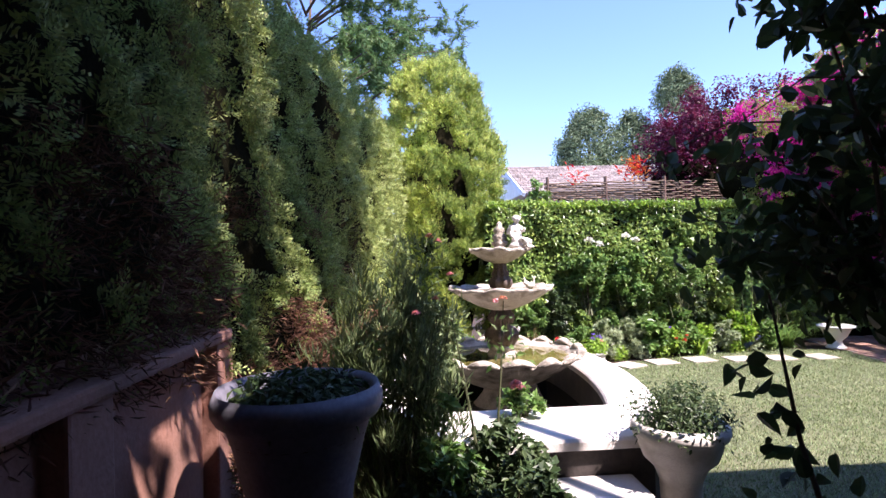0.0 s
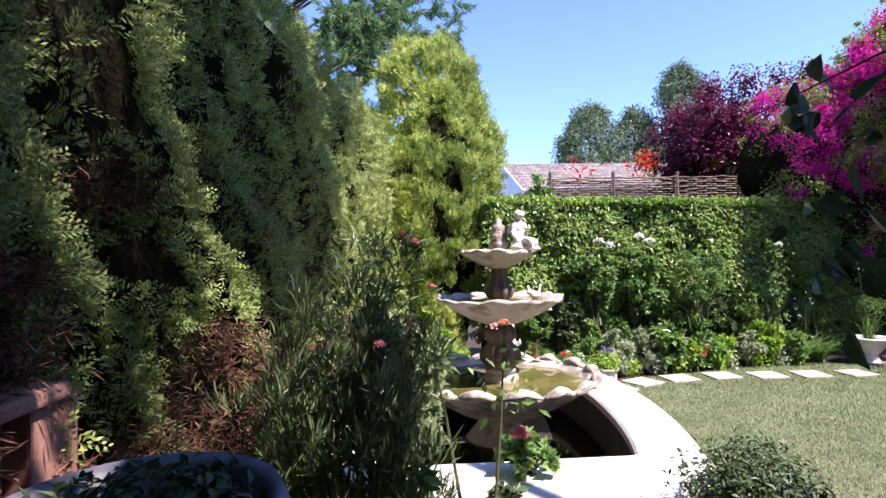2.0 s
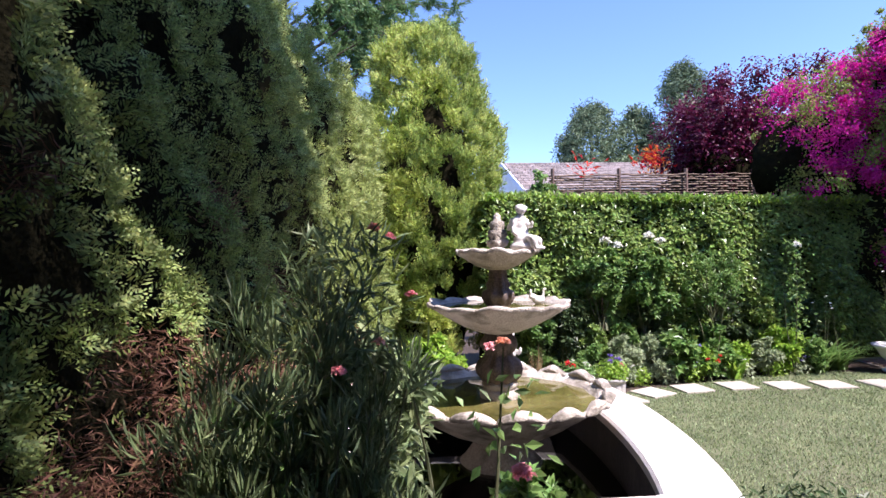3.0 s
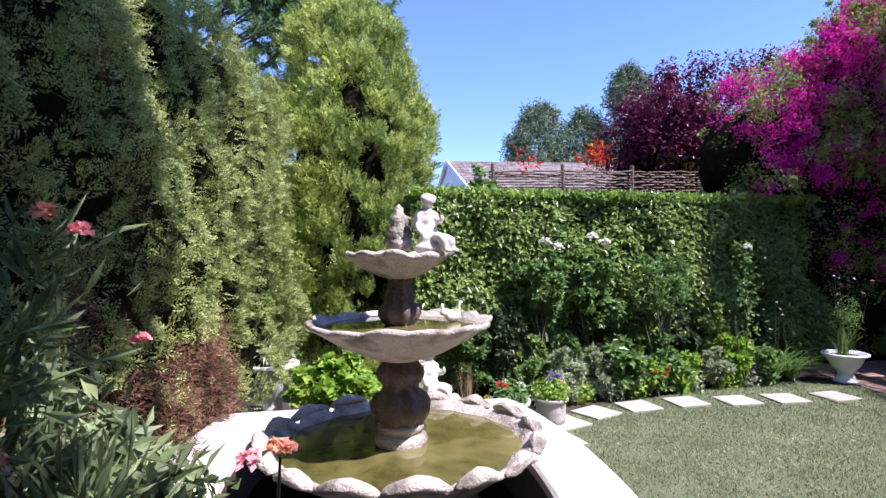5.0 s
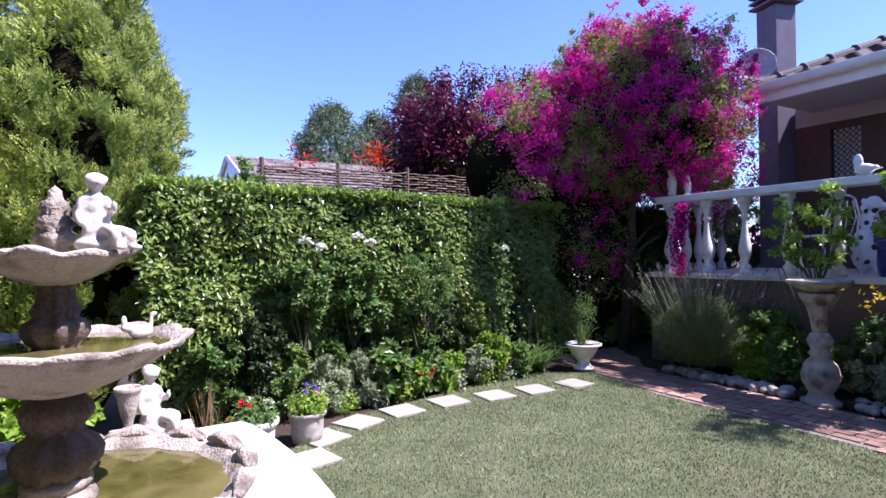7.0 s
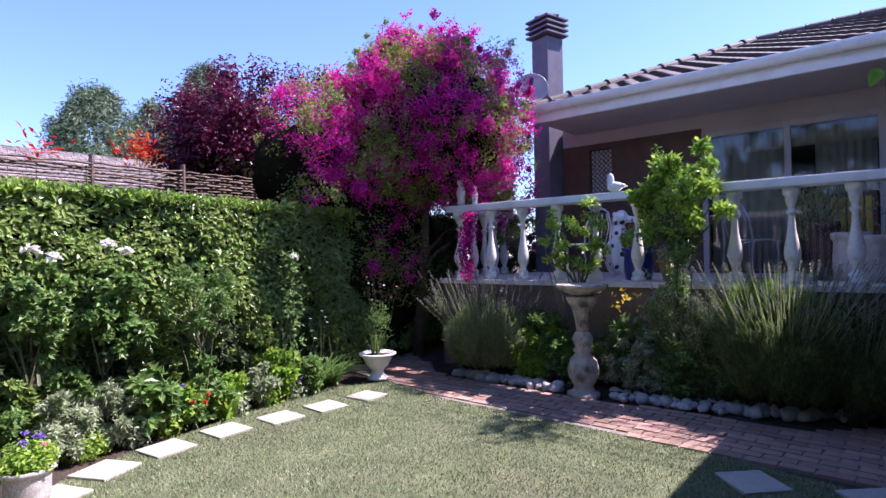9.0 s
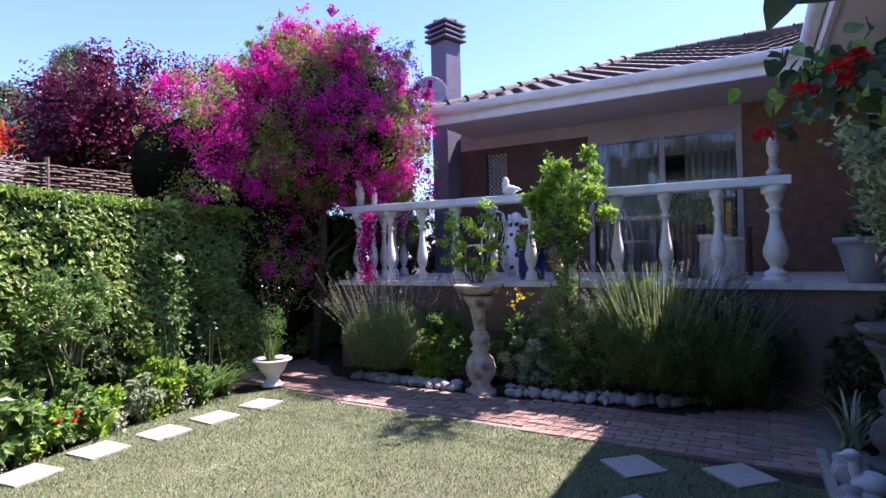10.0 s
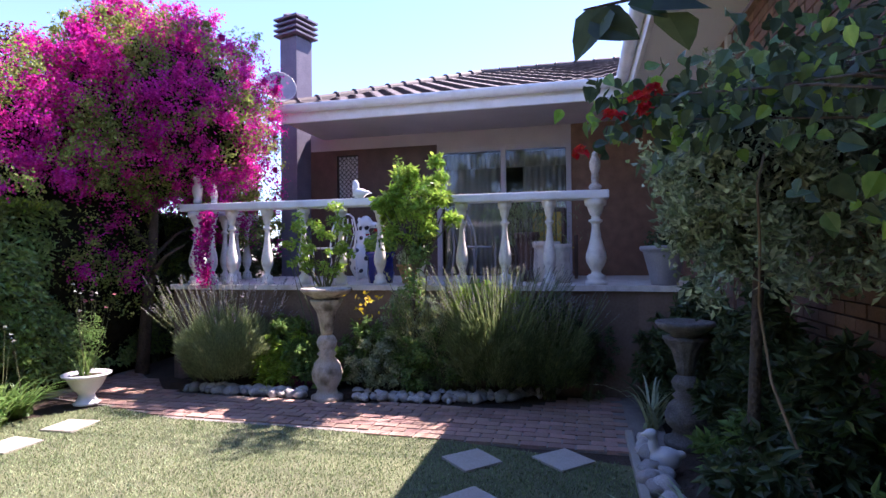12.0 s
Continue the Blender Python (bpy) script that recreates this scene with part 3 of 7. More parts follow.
# feathery willow-like tree behind the conifer hedge
wil = thing("feathery_tree", -0.2, 12.5, 0, "tall airy tree with feathery light green branches", "tree")
bm = bmesh.new()
rr = random.Random(5)
tube(bm, [(0, 0, -0.05), (0.1, 0, 3.0), (0.0, 0.1, 5.0), (0.2, 0, 7.5)], [0.13, 0.09, 0.05, 0.01], 8)
tw = []
for k in range(34):
    z = rr.uniform(3.2, 6.6)
    a = rr.uniform(0, math.tau) if k > 16 else rr.uniform(-0.9, 0.5)
    L = rr.uniform(1.8, 3.6)
    pts = [Vector((0.05, 0, z)) + Vector((math.cos(a) * L * s, math.sin(a) * L * s, 0.9 * L * s - 0.55 * L * s * s)) for s in (0, 0.3, 0.6, 0.85, 1.0)]
    tube(bm, pts, [0.03, 0.02, 0.013, 0.007, 0.003], 5)
    for j in range(16):
        s = rr.uniform(0.3, 1.0)
        q0 = Vector((0.05, 0, z)) + Vector((math.cos(a) * L * s, math.sin(a) * L * s, 0.9 * L * s - 0.55 * L * s * s))
        q1 = q0 + Vector((rr.uniform(-0.4, 0.4), rr.uniform(-0.4, 0.4), rr.uniform(-0.35, 0.25)))
        tube(bm, [q0, q1], [0.006, 0.003], 3, False)
        tw.append((q0, q1))
part("trunk", bm, M["bark"], wil, smooth=True)
pp, ww = [], []
for q0, q1 in tw:
    for j in range(80):
        s = rr.random()
        pp.append(q0.lerp(q1, s) + Vector((rr.gauss(0, 0.03), rr.gauss(0, 0.03), rr.gauss(0, 0.03))))
        ww.append((q1 - q0).normalized())
leaves("crown", np.array([q[:] for q in pp]), np.array([q[:] for q in ww]), 0.11, 0.026, M["far_leaf"], wil, 0.6, 0.2, 0.2, True)


# far firs
def fir(x, y, h, r, z0, label, dens=14000, seed=1):
    t = thing("fir_tree", x, y, 0, label, "tree")
    bm = bmesh.new()
    tube(bm, [(0, 0, -0.05), (0, 0, h * 0.95)], [0.3, 0.04], 6)
    part("trunk", bm, M["bark"], t, smooth=True)
    n = 260
    zz = rs.uniform(z0, h, n)
    rad = r * np.clip((h - zz) / (h - z0), 0.0, 1) ** 0.45 * rs.uniform(0.5, 1.05, n)
    aa = rs.uniform(0, math.tau, n)
    c = np.stack([rad * np.cos(aa), rad * np.sin(aa), zz], 1)
    p, d = clumpy(dens, c, rs.uniform(0.3, 0.55, n) * r / 2.2, 0.7)
    leaves("crown", p, d + np.array((0, 0, 0.3)), 0.24, 0.075, M["fir"], t, 0.5)
    return t


fir(12.0, 31.0, 9.0, 2.9, 1.5, "rounded blue-green tree behind the neighbouring roof", 22000, 2)
fir(14.9, 32.0, 9.2, 2.4, 1.5, "grey-green bushy tree behind the neighbouring roof", 16000, 3)
fir(17.2, 31.0, 11.2, 3.0, 1.5, "tall dark green fir behind the wattle fence", 22000, 4)

# plum
plum = thing("plum_tree", 8.15, 11.9, 0, "dark purple-red leaved plum tree", "tree")
ends = limb_tree(plum, (0, 0, -0.05), (0, 0, 3.9), 0.10, 1.1, 12, 3)
cent = np.array([(rr.uniform(-1.45, 2.7), rr.uniform(-0.9, 0.9), 0) for _ in range(210)])
cent[:, 2] = 1.6 + rs.uniform(0, 2.95, 210) * np.clip(1.25 - np.abs(cent[:, 0]) * 0.35, 0.3, 1) + 0.25 * wobble(cent * 3, 2)
p, d = clumpy(60000, cent, rs.uniform(0.24, 0.40, 210), 0.85)
leaves("crown", p, d + np.array((0, 0, 0.6)), 0.065, 0.04, M["plum"], plum, 0.5)
sp, sw = [], []
for k in range(38):
    x0, y0 = rr.uniform(-1.4, 1.4), rr.uniform(-0.6, 0.6)
    zt = 4.35 - 0.25 * abs(x0) + rr.uniform(-0.2, 0.6)
    for j in range(34):
        s = rr.random()
        sp.append((x0 + rr.gauss(0, 0.03), y0 + rr.gauss(0, 0.03), zt - 0.7 * s))
        sw.append((rr.uniform(-1, 1), rr.uniform(-1, 1), 0.8))
leaves("upper_foliage", sp, sw, 0.06, 0.038, M["plum"], plum, 0.3)
blob("inner_crown", (0.5, 0.1, 2.5), (1.9, 0.7, 1.4), M["core"], plum)

# bougainvillea
boug = thing("bougainvillea", 9.3, 9.1, 0, "large bougainvillea in full magenta bloom over the terrace corner", "climbing shrub")
limb_tree(boug, (-0.1, 0.2, -0.05), (0, 0, 3.6), 0.09, 1.0, 10, 8)
N = 1500
d = unit(rs.normal(0, 1, (N, 3)))
c1 = d * np.array((1.62, 1.35, 1.4)) * rs.uniform(0.72, 1.06, (N, 1)) * (1 + 0.13 * wobble(d * 2, 2.6, 4))[:, None] + np.array((0.15, 0, 3.5))
c1 = c1[c1[:, 2] > 2.25]
c2 = np.stack([rs.uniform(-2.3, 0.3, 520), rs.uniform(-0.6, 1.0, 520), rs.uniform(2.5, 4.1, 520)], 1)
c2[:, 2] -= 0.25 * np.clip(-0.8 - c2[:, 0], 0, 3)
sprigs = c1[c1[:, 2] > 3.6][:150]
sprigs = sprigs + unit(sprigs - np.array((0.15, 0, 3.2))) * rs.uniform(0.02, 0.28, (len(sprigs), 1))
c4 = np.stack([rs.uniform(-1.3, 0.0, 180), rs.uniform(-0.1, 0.7, 180), rs.uniform(0.9, 2.5, 180)], 1)
c3 = np.stack([rs.uniform(0.8, 2.1, 260), rs.uniform(-0.7, 0.5, 260), rs.uniform(1.7, 3.3, 260)], 1)
cent = np.concatenate([c1, c3, c4, c2, sprigs])
chance = np.clip(0.50 + 1.3 * wobble(cent * 1.5, 2.0, 8) + 0.22 * (cent[:, 2] - 3.2), 0.05, 0.95)
isb = rs.rand(len(cent)) < chance
rad = rs.uniform(0.10, 0.24, len(cent))
rad[-len(sprigs):] = rs.uniform(0.03, 0.08, len(sprigs))
p, d = clumpy(150000, cent[isb], rad[isb], 0.95)
leaves("blossom", p[wobble(p, 9.0, 2) > -0.25], d[wobble(p, 9.0, 2) > -0.25], 0.034, 0.029, M["bract"], boug, 0.6, 0.4, label="magenta papery bracts")
p, d = clumpy(64000, cent[~isb], rad[~isb], 0.9)
leaves("foliage", p, d, 0.045, 0.025, M["boug_leaf"], boug, 0.6, 0.3)
strand = np.stack([-0.36 + rs.normal(0, 0.05, 900), -0.98 + rs.normal(0, 0.05, 900), 1.15 + 0.95 * rs.rand(900) ** 0.8], 1)
strand[:, 0] += 0.06 * np.sin(strand[:, 2] * 7)
leaves("hanging_blossom", strand, rs.normal(0, 1, (900, 3)), 0.042, 0.036, M["bract"], boug, 0.6, 0.4, label="hanging strand of magenta bracts")
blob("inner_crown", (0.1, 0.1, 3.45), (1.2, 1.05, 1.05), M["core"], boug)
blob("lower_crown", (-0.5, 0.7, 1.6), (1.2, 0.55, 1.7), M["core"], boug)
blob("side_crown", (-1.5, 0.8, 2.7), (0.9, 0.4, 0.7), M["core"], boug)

# ---- wattle fence and neighbouring roof ----
wf = thing("wattle_fence", 0, 0, 0, "weathered wattle fence of woven brown twigs above the hedge", "fence")
for k in range(5):
    x = 4.36 + 1.05 * k
    y = 11.25 - 0.12 * k * 1.05
    bm = bmesh.new()
    tube(bm, [(x, y, -0.01), (x, y, 2.84 - 0.02 * k)], [0.035, 0.03], 7)
    part("post", bm, M["wattle"], wf)
vf, ff, rr = [], [], random.Random(3)
for r in range(26):
    z = 1.75 + r * 0.039
    for k in range(4):
        x0 = 4.3 + 1.05 * k
        pts = []
        for j in range(8):
            x = x0 + 1.1 * j / 7
            pts.append((x, 11.25 - 0.12 * (x - 4.36) + (0.022 if (j + r) % 2 else -0.022), z - 0.012 * (x - 4.3) + rr.gauss(0, 0.006)))
        bm = bmesh.new()
        tube(bm, pts, rr.uniform(0.009, 0.017), 5)
        part("twig", bm, M["wattle"], wf)

far = thing("neighbouring_house", 0, 0, 0, "neighbouring house with a pale tiled gable roof", "house")
bm = bmesh.new()
box(bm, 6.5, 21.5, -0.01, 15, 28, 3.6)
part("wall", bm, M["plaster"], far)
vs, fs = [], []
for side in (0,):
    for r in range(16):
        for c in range(44):
            x = 6.1 + c * 0.21 + 0.045 * (r % 2)
            y0, z0 = 21.0 + r * 0.25, 3.65 + r * 0.096
            b = len(vs)
            vs += [(x, y0, z0), (x + 0.19, y0, z0), (x + 0.19, y0 + 0.25, z0 + 0.085), (x, y0 + 0.25, z0 + 0.085), (x, y0, z0 + 0.05), (x + 0.19, y0, z0 + 0.05), (x + 0.19, y0 + 0.25, z0 + 0.10), (x, y0 + 0.25, z0 + 0.10)]
            fs += [(b + 4, b + 5, b + 6, b + 7), (b, b + 1, b + 5, b + 4), (b + 1, b + 2, b + 6, b + 5), (b, b + 4, b + 7, b + 3)]
soup("roof_tiles", vs, fs, M["far_tile"], far, "faded red-brown roof tiles", "stuff")
bm = bmesh.new()
v = [bm.verts.new(c) for c in ((6.1, 21.0, 3.62), (6.1, 25.1, 5.18), (6.1, 29.2, 3.62), (15.3, 21.0, 3.62), (15.3, 25.1, 5.18), (15.3, 29.2, 3.62))]
for f in ((0, 1, 2), (3, 5, 4), (0, 3, 4, 1), (1, 4, 5, 2), (0, 2, 5, 3)):
    bm.faces.new([v[i] for i in f])
part("roof", bm, M["paint"], far)
bm = bmesh.new()
for y0, y1, z0, z1 in ((20.9, 25.1, 3.55, 5.15), (29.3, 25.1, 3.55, 5.15)):
    tube(bm, [(6.05, y0, z0), (6.05, y1, z1)], 0.10, 4)
part("barge_board", bm, M["paint"], far)

# ---- pond and fountain ----
POND = (2.4, 5.9)


def ring_xy(a, rx, ry, ymin, ymax):
    x, y = POND[0] + rx * math.cos(a), POND[1] + ry * math.sin(a)
    return x, y, ymin, ymax


def clipped(rx, ry, ymin, ymax, n=72):
    """An oval round the pond's middle, cut straight at both ends."""
    pts = []
    for k in range(n):
        a = math.tau * k / n
        x, y = POND[0] + rx * math.cos(a), POND[1] + ry * math.sin(a)
        if y > ymax:
            y = ymax
        if y < ymin:
            y = ymin
        pts.append((x, y))
    return pts


pond = thing("pond", 0, 0, 0, "raised garden pond with a wide pale whitewashed coping", "pond")
outer, inner = clipped(1.07, 2.25, 4.05, 6.95), clipped(0.72, 1.9, 4.67, 6.6)
n = len(outer)
bm = bmesh.new()
ob = [bm.verts.new((x, y, -0.01)) for x, y in clipped(1.03, 2.21, 4.09, 6.91)]
ot = [bm.verts.new((x, y, 0.44)) for x, y in clipped(1.03, 2.21, 4.09, 6.91)]
it = [bm.verts.new((x, y, 0.44)) for x, y in inner]
ib = [bm.verts.new((x, y, 0.02)) for x, y in inner]
for k in range(n):
    j = (k + 1) % n
    for q in ((ob[k], ob[j], ot[j], ot[k]), (ot[k], ot[j], it[j], it[k]), (it[k], it[j], ib[j], ib[k])):
        try:
            bm.faces.new(q)
        except ValueError:
            pass
bm.faces.new(ib)
bmesh.ops.remove_doubles(bm, verts=bm.verts, dist=0.0005)
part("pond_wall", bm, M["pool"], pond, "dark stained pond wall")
bm = bmesh.new()
lay = [[bm.verts.new((x, y, z)) for x, y in o] for o, z in ((inner, 0.442), (outer, 0.442), (outer, 0.485), (clipped(1.055, 2.235, 4.065, 6.935), 0.50), (clipped(0.735, 1.915, 4.655, 6.615), 0.50), (inner, 0.485))]
for u, w in zip(lay, lay[1:] + lay[:1]):
    for k in range(n):
        j = (k + 1) % n
        bm.faces.new((u[k], u[j], w[j], w[k]))
bmesh.ops.remove_doubles(bm, verts=bm.verts, dist=0.0005)
part("coping", bm, M["coping"], pond, "pale whitewashed coping")
bm = bmesh.new()
prism(bm, clipped(0.71, 1.89, 4.68, 6.59), 0.2, 0.21)
bmesh.ops.remove_doubles(bm, verts=bm.verts, dist=0.0005)
part("water", bm, M["dark_water"], pond, "dark still water")
boxpart("step", (2.44, 3.80, -0.01, 2.86, 4.085, 0.30), M["coping"], pond, 0.015, "pale stone step before the pond")
boxpart("lower_step", (2.44, 3.56, -0.01, 2.86, 3.798, 0.14), M["coping"], pond, 0.015, "pale lower step")

FX, FY = 2.50, 5.88
fountain = thing("fountain", FX, FY, 0.2, "three-tier cast stone fountain with scalloped bowls, stained by water", "fountain")


def scallop(k, deep, rise, start):
    def wave(a, i):
        t = max(0.0, (i - start)) / 3.0
        s = abs(math.cos(a * k / 2))
        return 1 + deep * t * (s - 0.5), rise * min(t, 1.3) * (s - 0.4)
    return wave


def bowl(name, r, z, drop, k, material, label, seg=112, swell=0.024):
    """A shell bowl: outside from the foot up, over the rolled rim, and down inside."""
    prof = [(r * 0.20, -drop), (r * 0.30, -drop * 0.93), (r * 0.52, -drop * 0.72), (r * 0.75, -drop * 0.42), (r * 0.93, -drop * 0.14), (r * 1.0, -0.012), (r * 1.01, 0.006), (r * 0.985, 0.014), (r * 0.94, -0.004),
            (r * 0.80, -drop * 0.26), (r * 0.55, -drop * 0.52), (r * 0.28, -drop * 0.66), (r * 0.0004, -drop * 0.70)]
    w = [0, 0.1, 0.35, 0.6, 0.9, 1.0, 1.0, 1.0, 0.9, 0.6, 0.3, 0.1, 0]

    def wave(a, i):
        s = 0.5 + 0.5 * math.cos(a * k)
        wob = 0.012 * math.sin(3.1 * a + z * 5) + 0.008 * math.sin(7.3 * a)
        s = s ** 0.6
        return 1 + w[i] * (0.075 * (s - 0.6) + 1.3 * wob), w[i] * (swell * (s - 0.5) + 0.5 * wob)
    bm = bmesh.new()
    lathe(bm, prof, seg, wave)
    ob = part(name, bm, material, fountain, label, smooth=True)
    ob.location = (0, 0, z - 0.2)
    return ob


bowl("basin", 0.655, 0.64, 0.30, 16, M["stone"], "wide scalloped lower basin with green algae inside", 160, 0.055)
for k in range(16):
    a = math.tau * k / 16
    bm = bmesh.new()
    r_ = bmesh.ops.create_icosphere(bm, subdivisions=3, radius=1)
    for v in r_["verts"]:
        q = v.co.normalized()
        f = 1 + 0.10 * math.sin(5 * q.y + k) * q.z + 0.06 * math.sin(9 * q.x + 2 * k)
        v.co = Vector((q.x * 0.040 * f, q.y * (0.124 + 0.014 * math.sin(k * 2.3)) * f, q.z * 0.028 * f + 0.03 * (1 - abs(q.y)) - 0.012))
    lump = part("rim_scallop", bm, M["stone"], fountain, smooth=True)
    lump.matrix_basis = pose(0.652 * math.cos(a), 0.652 * math.sin(a), 0.647 + 0.006 * math.sin(k * 1.7) - 0.2, 0, 0, math.degrees(a))
bm = bmesh.new()
lathe(bm, [(0.0004, 0.0), (0.575, 0.0), (0.59, 0.004), (0.0004, 0.005)], 48)
part("basin_water", bm, M["water"], fountain, "shallow green water").location = (0, 0, 0.60 - 0.2)
bm = bmesh.new()
lathe(bm, [(0.0004, -0.10), (0.39, -0.085), (0.52, -0.03), (0.60, 0.0), (0.58, -0.006), (0.50, -0.045), (0.37, -0.10), (0.0004, -0.115)], 48)
part("algae_lining", bm, M["algae"], fountain, "olive algae on the basin floor").location = (0, 0, 0.60 - 0.2)
bm = bmesh.new()
lathe(bm, [(0.30, -0.20), (0.30, -0.02), (0.24, 0.02), (0.18, 0.10), (0.14, 0.18)], 32)
part("foot", bm, M["stone"], fountain, smooth=True).location = (0, 0, 0.0)


def flute(k, d):
    return lambda a, i: (1 + d * math.sin(a * k), 0)


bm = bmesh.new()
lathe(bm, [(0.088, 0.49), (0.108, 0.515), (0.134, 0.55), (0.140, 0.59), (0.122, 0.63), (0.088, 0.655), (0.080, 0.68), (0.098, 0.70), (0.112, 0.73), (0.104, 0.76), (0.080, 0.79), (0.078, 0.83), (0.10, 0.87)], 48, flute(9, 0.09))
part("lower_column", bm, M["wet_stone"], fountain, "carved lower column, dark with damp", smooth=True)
bm = bmesh.new()
lathe(bm, [(0.11, 0.37), (0.122, 0.40), (0.128, 0.425), (0.118, 0.448), (0.10, 0.455), (0.098, 0.465), (0.112, 0.475), (0.112, 0.492), (0.09, 0.505)], 32)
part("base_ring", bm, M["stone"], fountain, "pale moulded ring at the foot of the column", smooth=True)
bowl("middle_bowl", 0.435, 1.18, 0.18, 14, M["stone"], "scalloped middle bowl", 140, 0.014)
bm = bmesh.new()
lathe(bm, [(0.0004, 0), (0.36, 0.0), (0.37, 0.004), (0.0004, 0.005)], 40)
part("bowl_water", bm, M["water"], fountain, "still shallow water").location = (0, 0, 1.165 - 0.2)
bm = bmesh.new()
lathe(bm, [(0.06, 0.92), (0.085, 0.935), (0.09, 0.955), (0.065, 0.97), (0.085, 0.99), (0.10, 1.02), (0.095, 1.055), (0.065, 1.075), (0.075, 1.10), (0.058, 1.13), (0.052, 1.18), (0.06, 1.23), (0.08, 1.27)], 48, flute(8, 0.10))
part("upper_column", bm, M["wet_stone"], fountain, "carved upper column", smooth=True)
bowl("top_bowl", 0.258, 1.505, 0.115, 11, M["stone"], "small scalloped top bowl", 112, 0.014)
bm = bmesh.new()
lathe(bm, [(0.045, 1.24), (0.055, 1.265), (0.03, 1.29), (0.028, 1.32), (0.060, 1.345), (0.066, 1.37), (0.045, 1.385), (0.058, 1.405), (0.055, 1.43), (0.038, 1.445), (0.046, 1.465), (0.040, 1.49), (0.024, 1.50), (0.020, 1.53), (0.0004, 1.55)], 42, lambda a, i: (1 + 0.16 * math.sin(a * 7 + (i % 2) * math.pi), 0))
part("finial", bm, M["stone"], fountain, "carved bud finial", smooth=True)


def stout(balls, k):
    return [((x * k, y * k, z), (a * k, b * k, c)) for (x, y, z), (a, b, c) in balls]


def statue(name, x, y, z, rz, size, label, balls, material=None, category="statue"):
    """One plain mesh of merged rounded forms: (centre, radii)."""
    bm = bmesh.new()
    for (cx, cy, cz), (rx, ry, rz_) in balls:
        r = bmesh.ops.create_icosphere(bm, subdivisions=3, radius=1)
        for v in r["verts"]:
            v.co = Vector((cx + v.co.x * rx, cy + v.co.y * ry, cz + v.co.z * rz_)) * size
    ob = part(name, bm, material or M["white_stone"], None, smooth=True)
    ob.matrix_basis = pose(x, y, z, 0, 0, rz)
    md = ob.modifiers.new("merge", "REMESH")
    md.mode, md.voxel_size = "VOXEL", 0.012 * size / 0.3 if size < 0.6 else 0.02
    md.use_smooth_shade = True
    return tagged(ob, label, category)


CHERUB = [((0, 0, 0.10), (0.24, 0.22, 0.12)), ((0, 0, 0.26), (0.17, 0.16, 0.11)), ((-0.02, 0.01, 0.42), (0.125, 0.11, 0.13)), ((-0.05, 0.02, 0.60), (0.115, 0.10, 0.13)), ((-0.06, 0.02, 0.73), (0.13, 0.09, 0.06)),
          ((-0.05, 0.0, 0.80), (0.05, 0.05, 0.06)), ((-0.04, -0.02, 0.94), (0.095, 0.10, 0.11)), ((-0.04, 0.01, 0.99), (0.098, 0.098, 0.085)), ((-0.11, -0.03, 0.97), (0.04, 0.06, 0.05)), ((0.04, -0.03, 0.98), (0.04, 0.06, 0.05)), ((-0.03, -0.11, 0.92), (0.03, 0.03, 0.03)),
          ((0.06, -0.03, 0.66), (0.05, 0.05, 0.09)), ((0.11, -0.10, 0.56), (0.04, 0.08, 0.05)), ((0.10, -0.17, 0.62), (0.035, 0.04, 0.07)), ((-0.17, 0.0, 0.62), (0.045, 0.05, 0.10)), ((-0.20, -0.03, 0.47), (0.04, 0.045, 0.09)), ((-0.18, -0.09, 0.38), (0.04, 0.06, 0.04)),
          ((0.13, -0.06, 0.29), (0.15, 0.075, 0.075)), ((0.27, -0.08, 0.21), (0.06, 0.06, 0.11)), ((0.31, -0.10, 0.06), (0.08, 0.05, 0.04)), ((0.05, -0.17, 0.30), (0.08, 0.13, 0.075)), ((0.10, -0.27, 0.20), (0.055, 0.06, 0.11)), ((0.14, -0.31, 0.06), (0.07, 0.06, 0.04)),
          ((-0.16, 0.13, 0.66), (0.03, 0.07, 0.12)), ((-0.20, 0.17, 0.54), (0.025, 0.06, 0.10)), ((0.08, 0.13, 0.68), (0.03, 0.07, 0.12)), ((0.13, 0.17, 0.56), (0.025, 0.06, 0.10)), ((0.2, 0.05, 0.08), (0.14, 0.12, 0.08))]
statue("cherub_statue", FX + 0.14, FY - 0.10, 1.508, 10, 0.265, "pale stone cherub seated on the rim of the top fountain bowl", stout(CHERUB, 1.3))
boxpart("plinth", (2.62, 7.2, -0.01, 3.12, 7.7, 0.36), M["stone"], None, 0.02, "rough stone plinth behind the pond")["category"] = "plinth"
statue("cherub_figure", 2.87, 7.42, 0.36, 30, 0.42, "pale stone seated cherub beside the pond", stout(CHERUB, 1.15))
statue("bird_figure", FX + 0.27, FY + 0.06, 1.165, 30, 0.16, "stone swan resting in the middle fountain bowl",
       [((0, 0, 0.18), (0.3, 0.17, 0.17)), ((0.26, 0, 0.4), (0.06, 0.05, 0.22)), ((0.33, 0, 0.6), (0.1, 0.06, 0.06)), ((-0.3, 0, 0.32), (0.2, 0.1, 0.12)), ((-0.42, 0, 0.48), (0.07, 0.05, 0.16))])

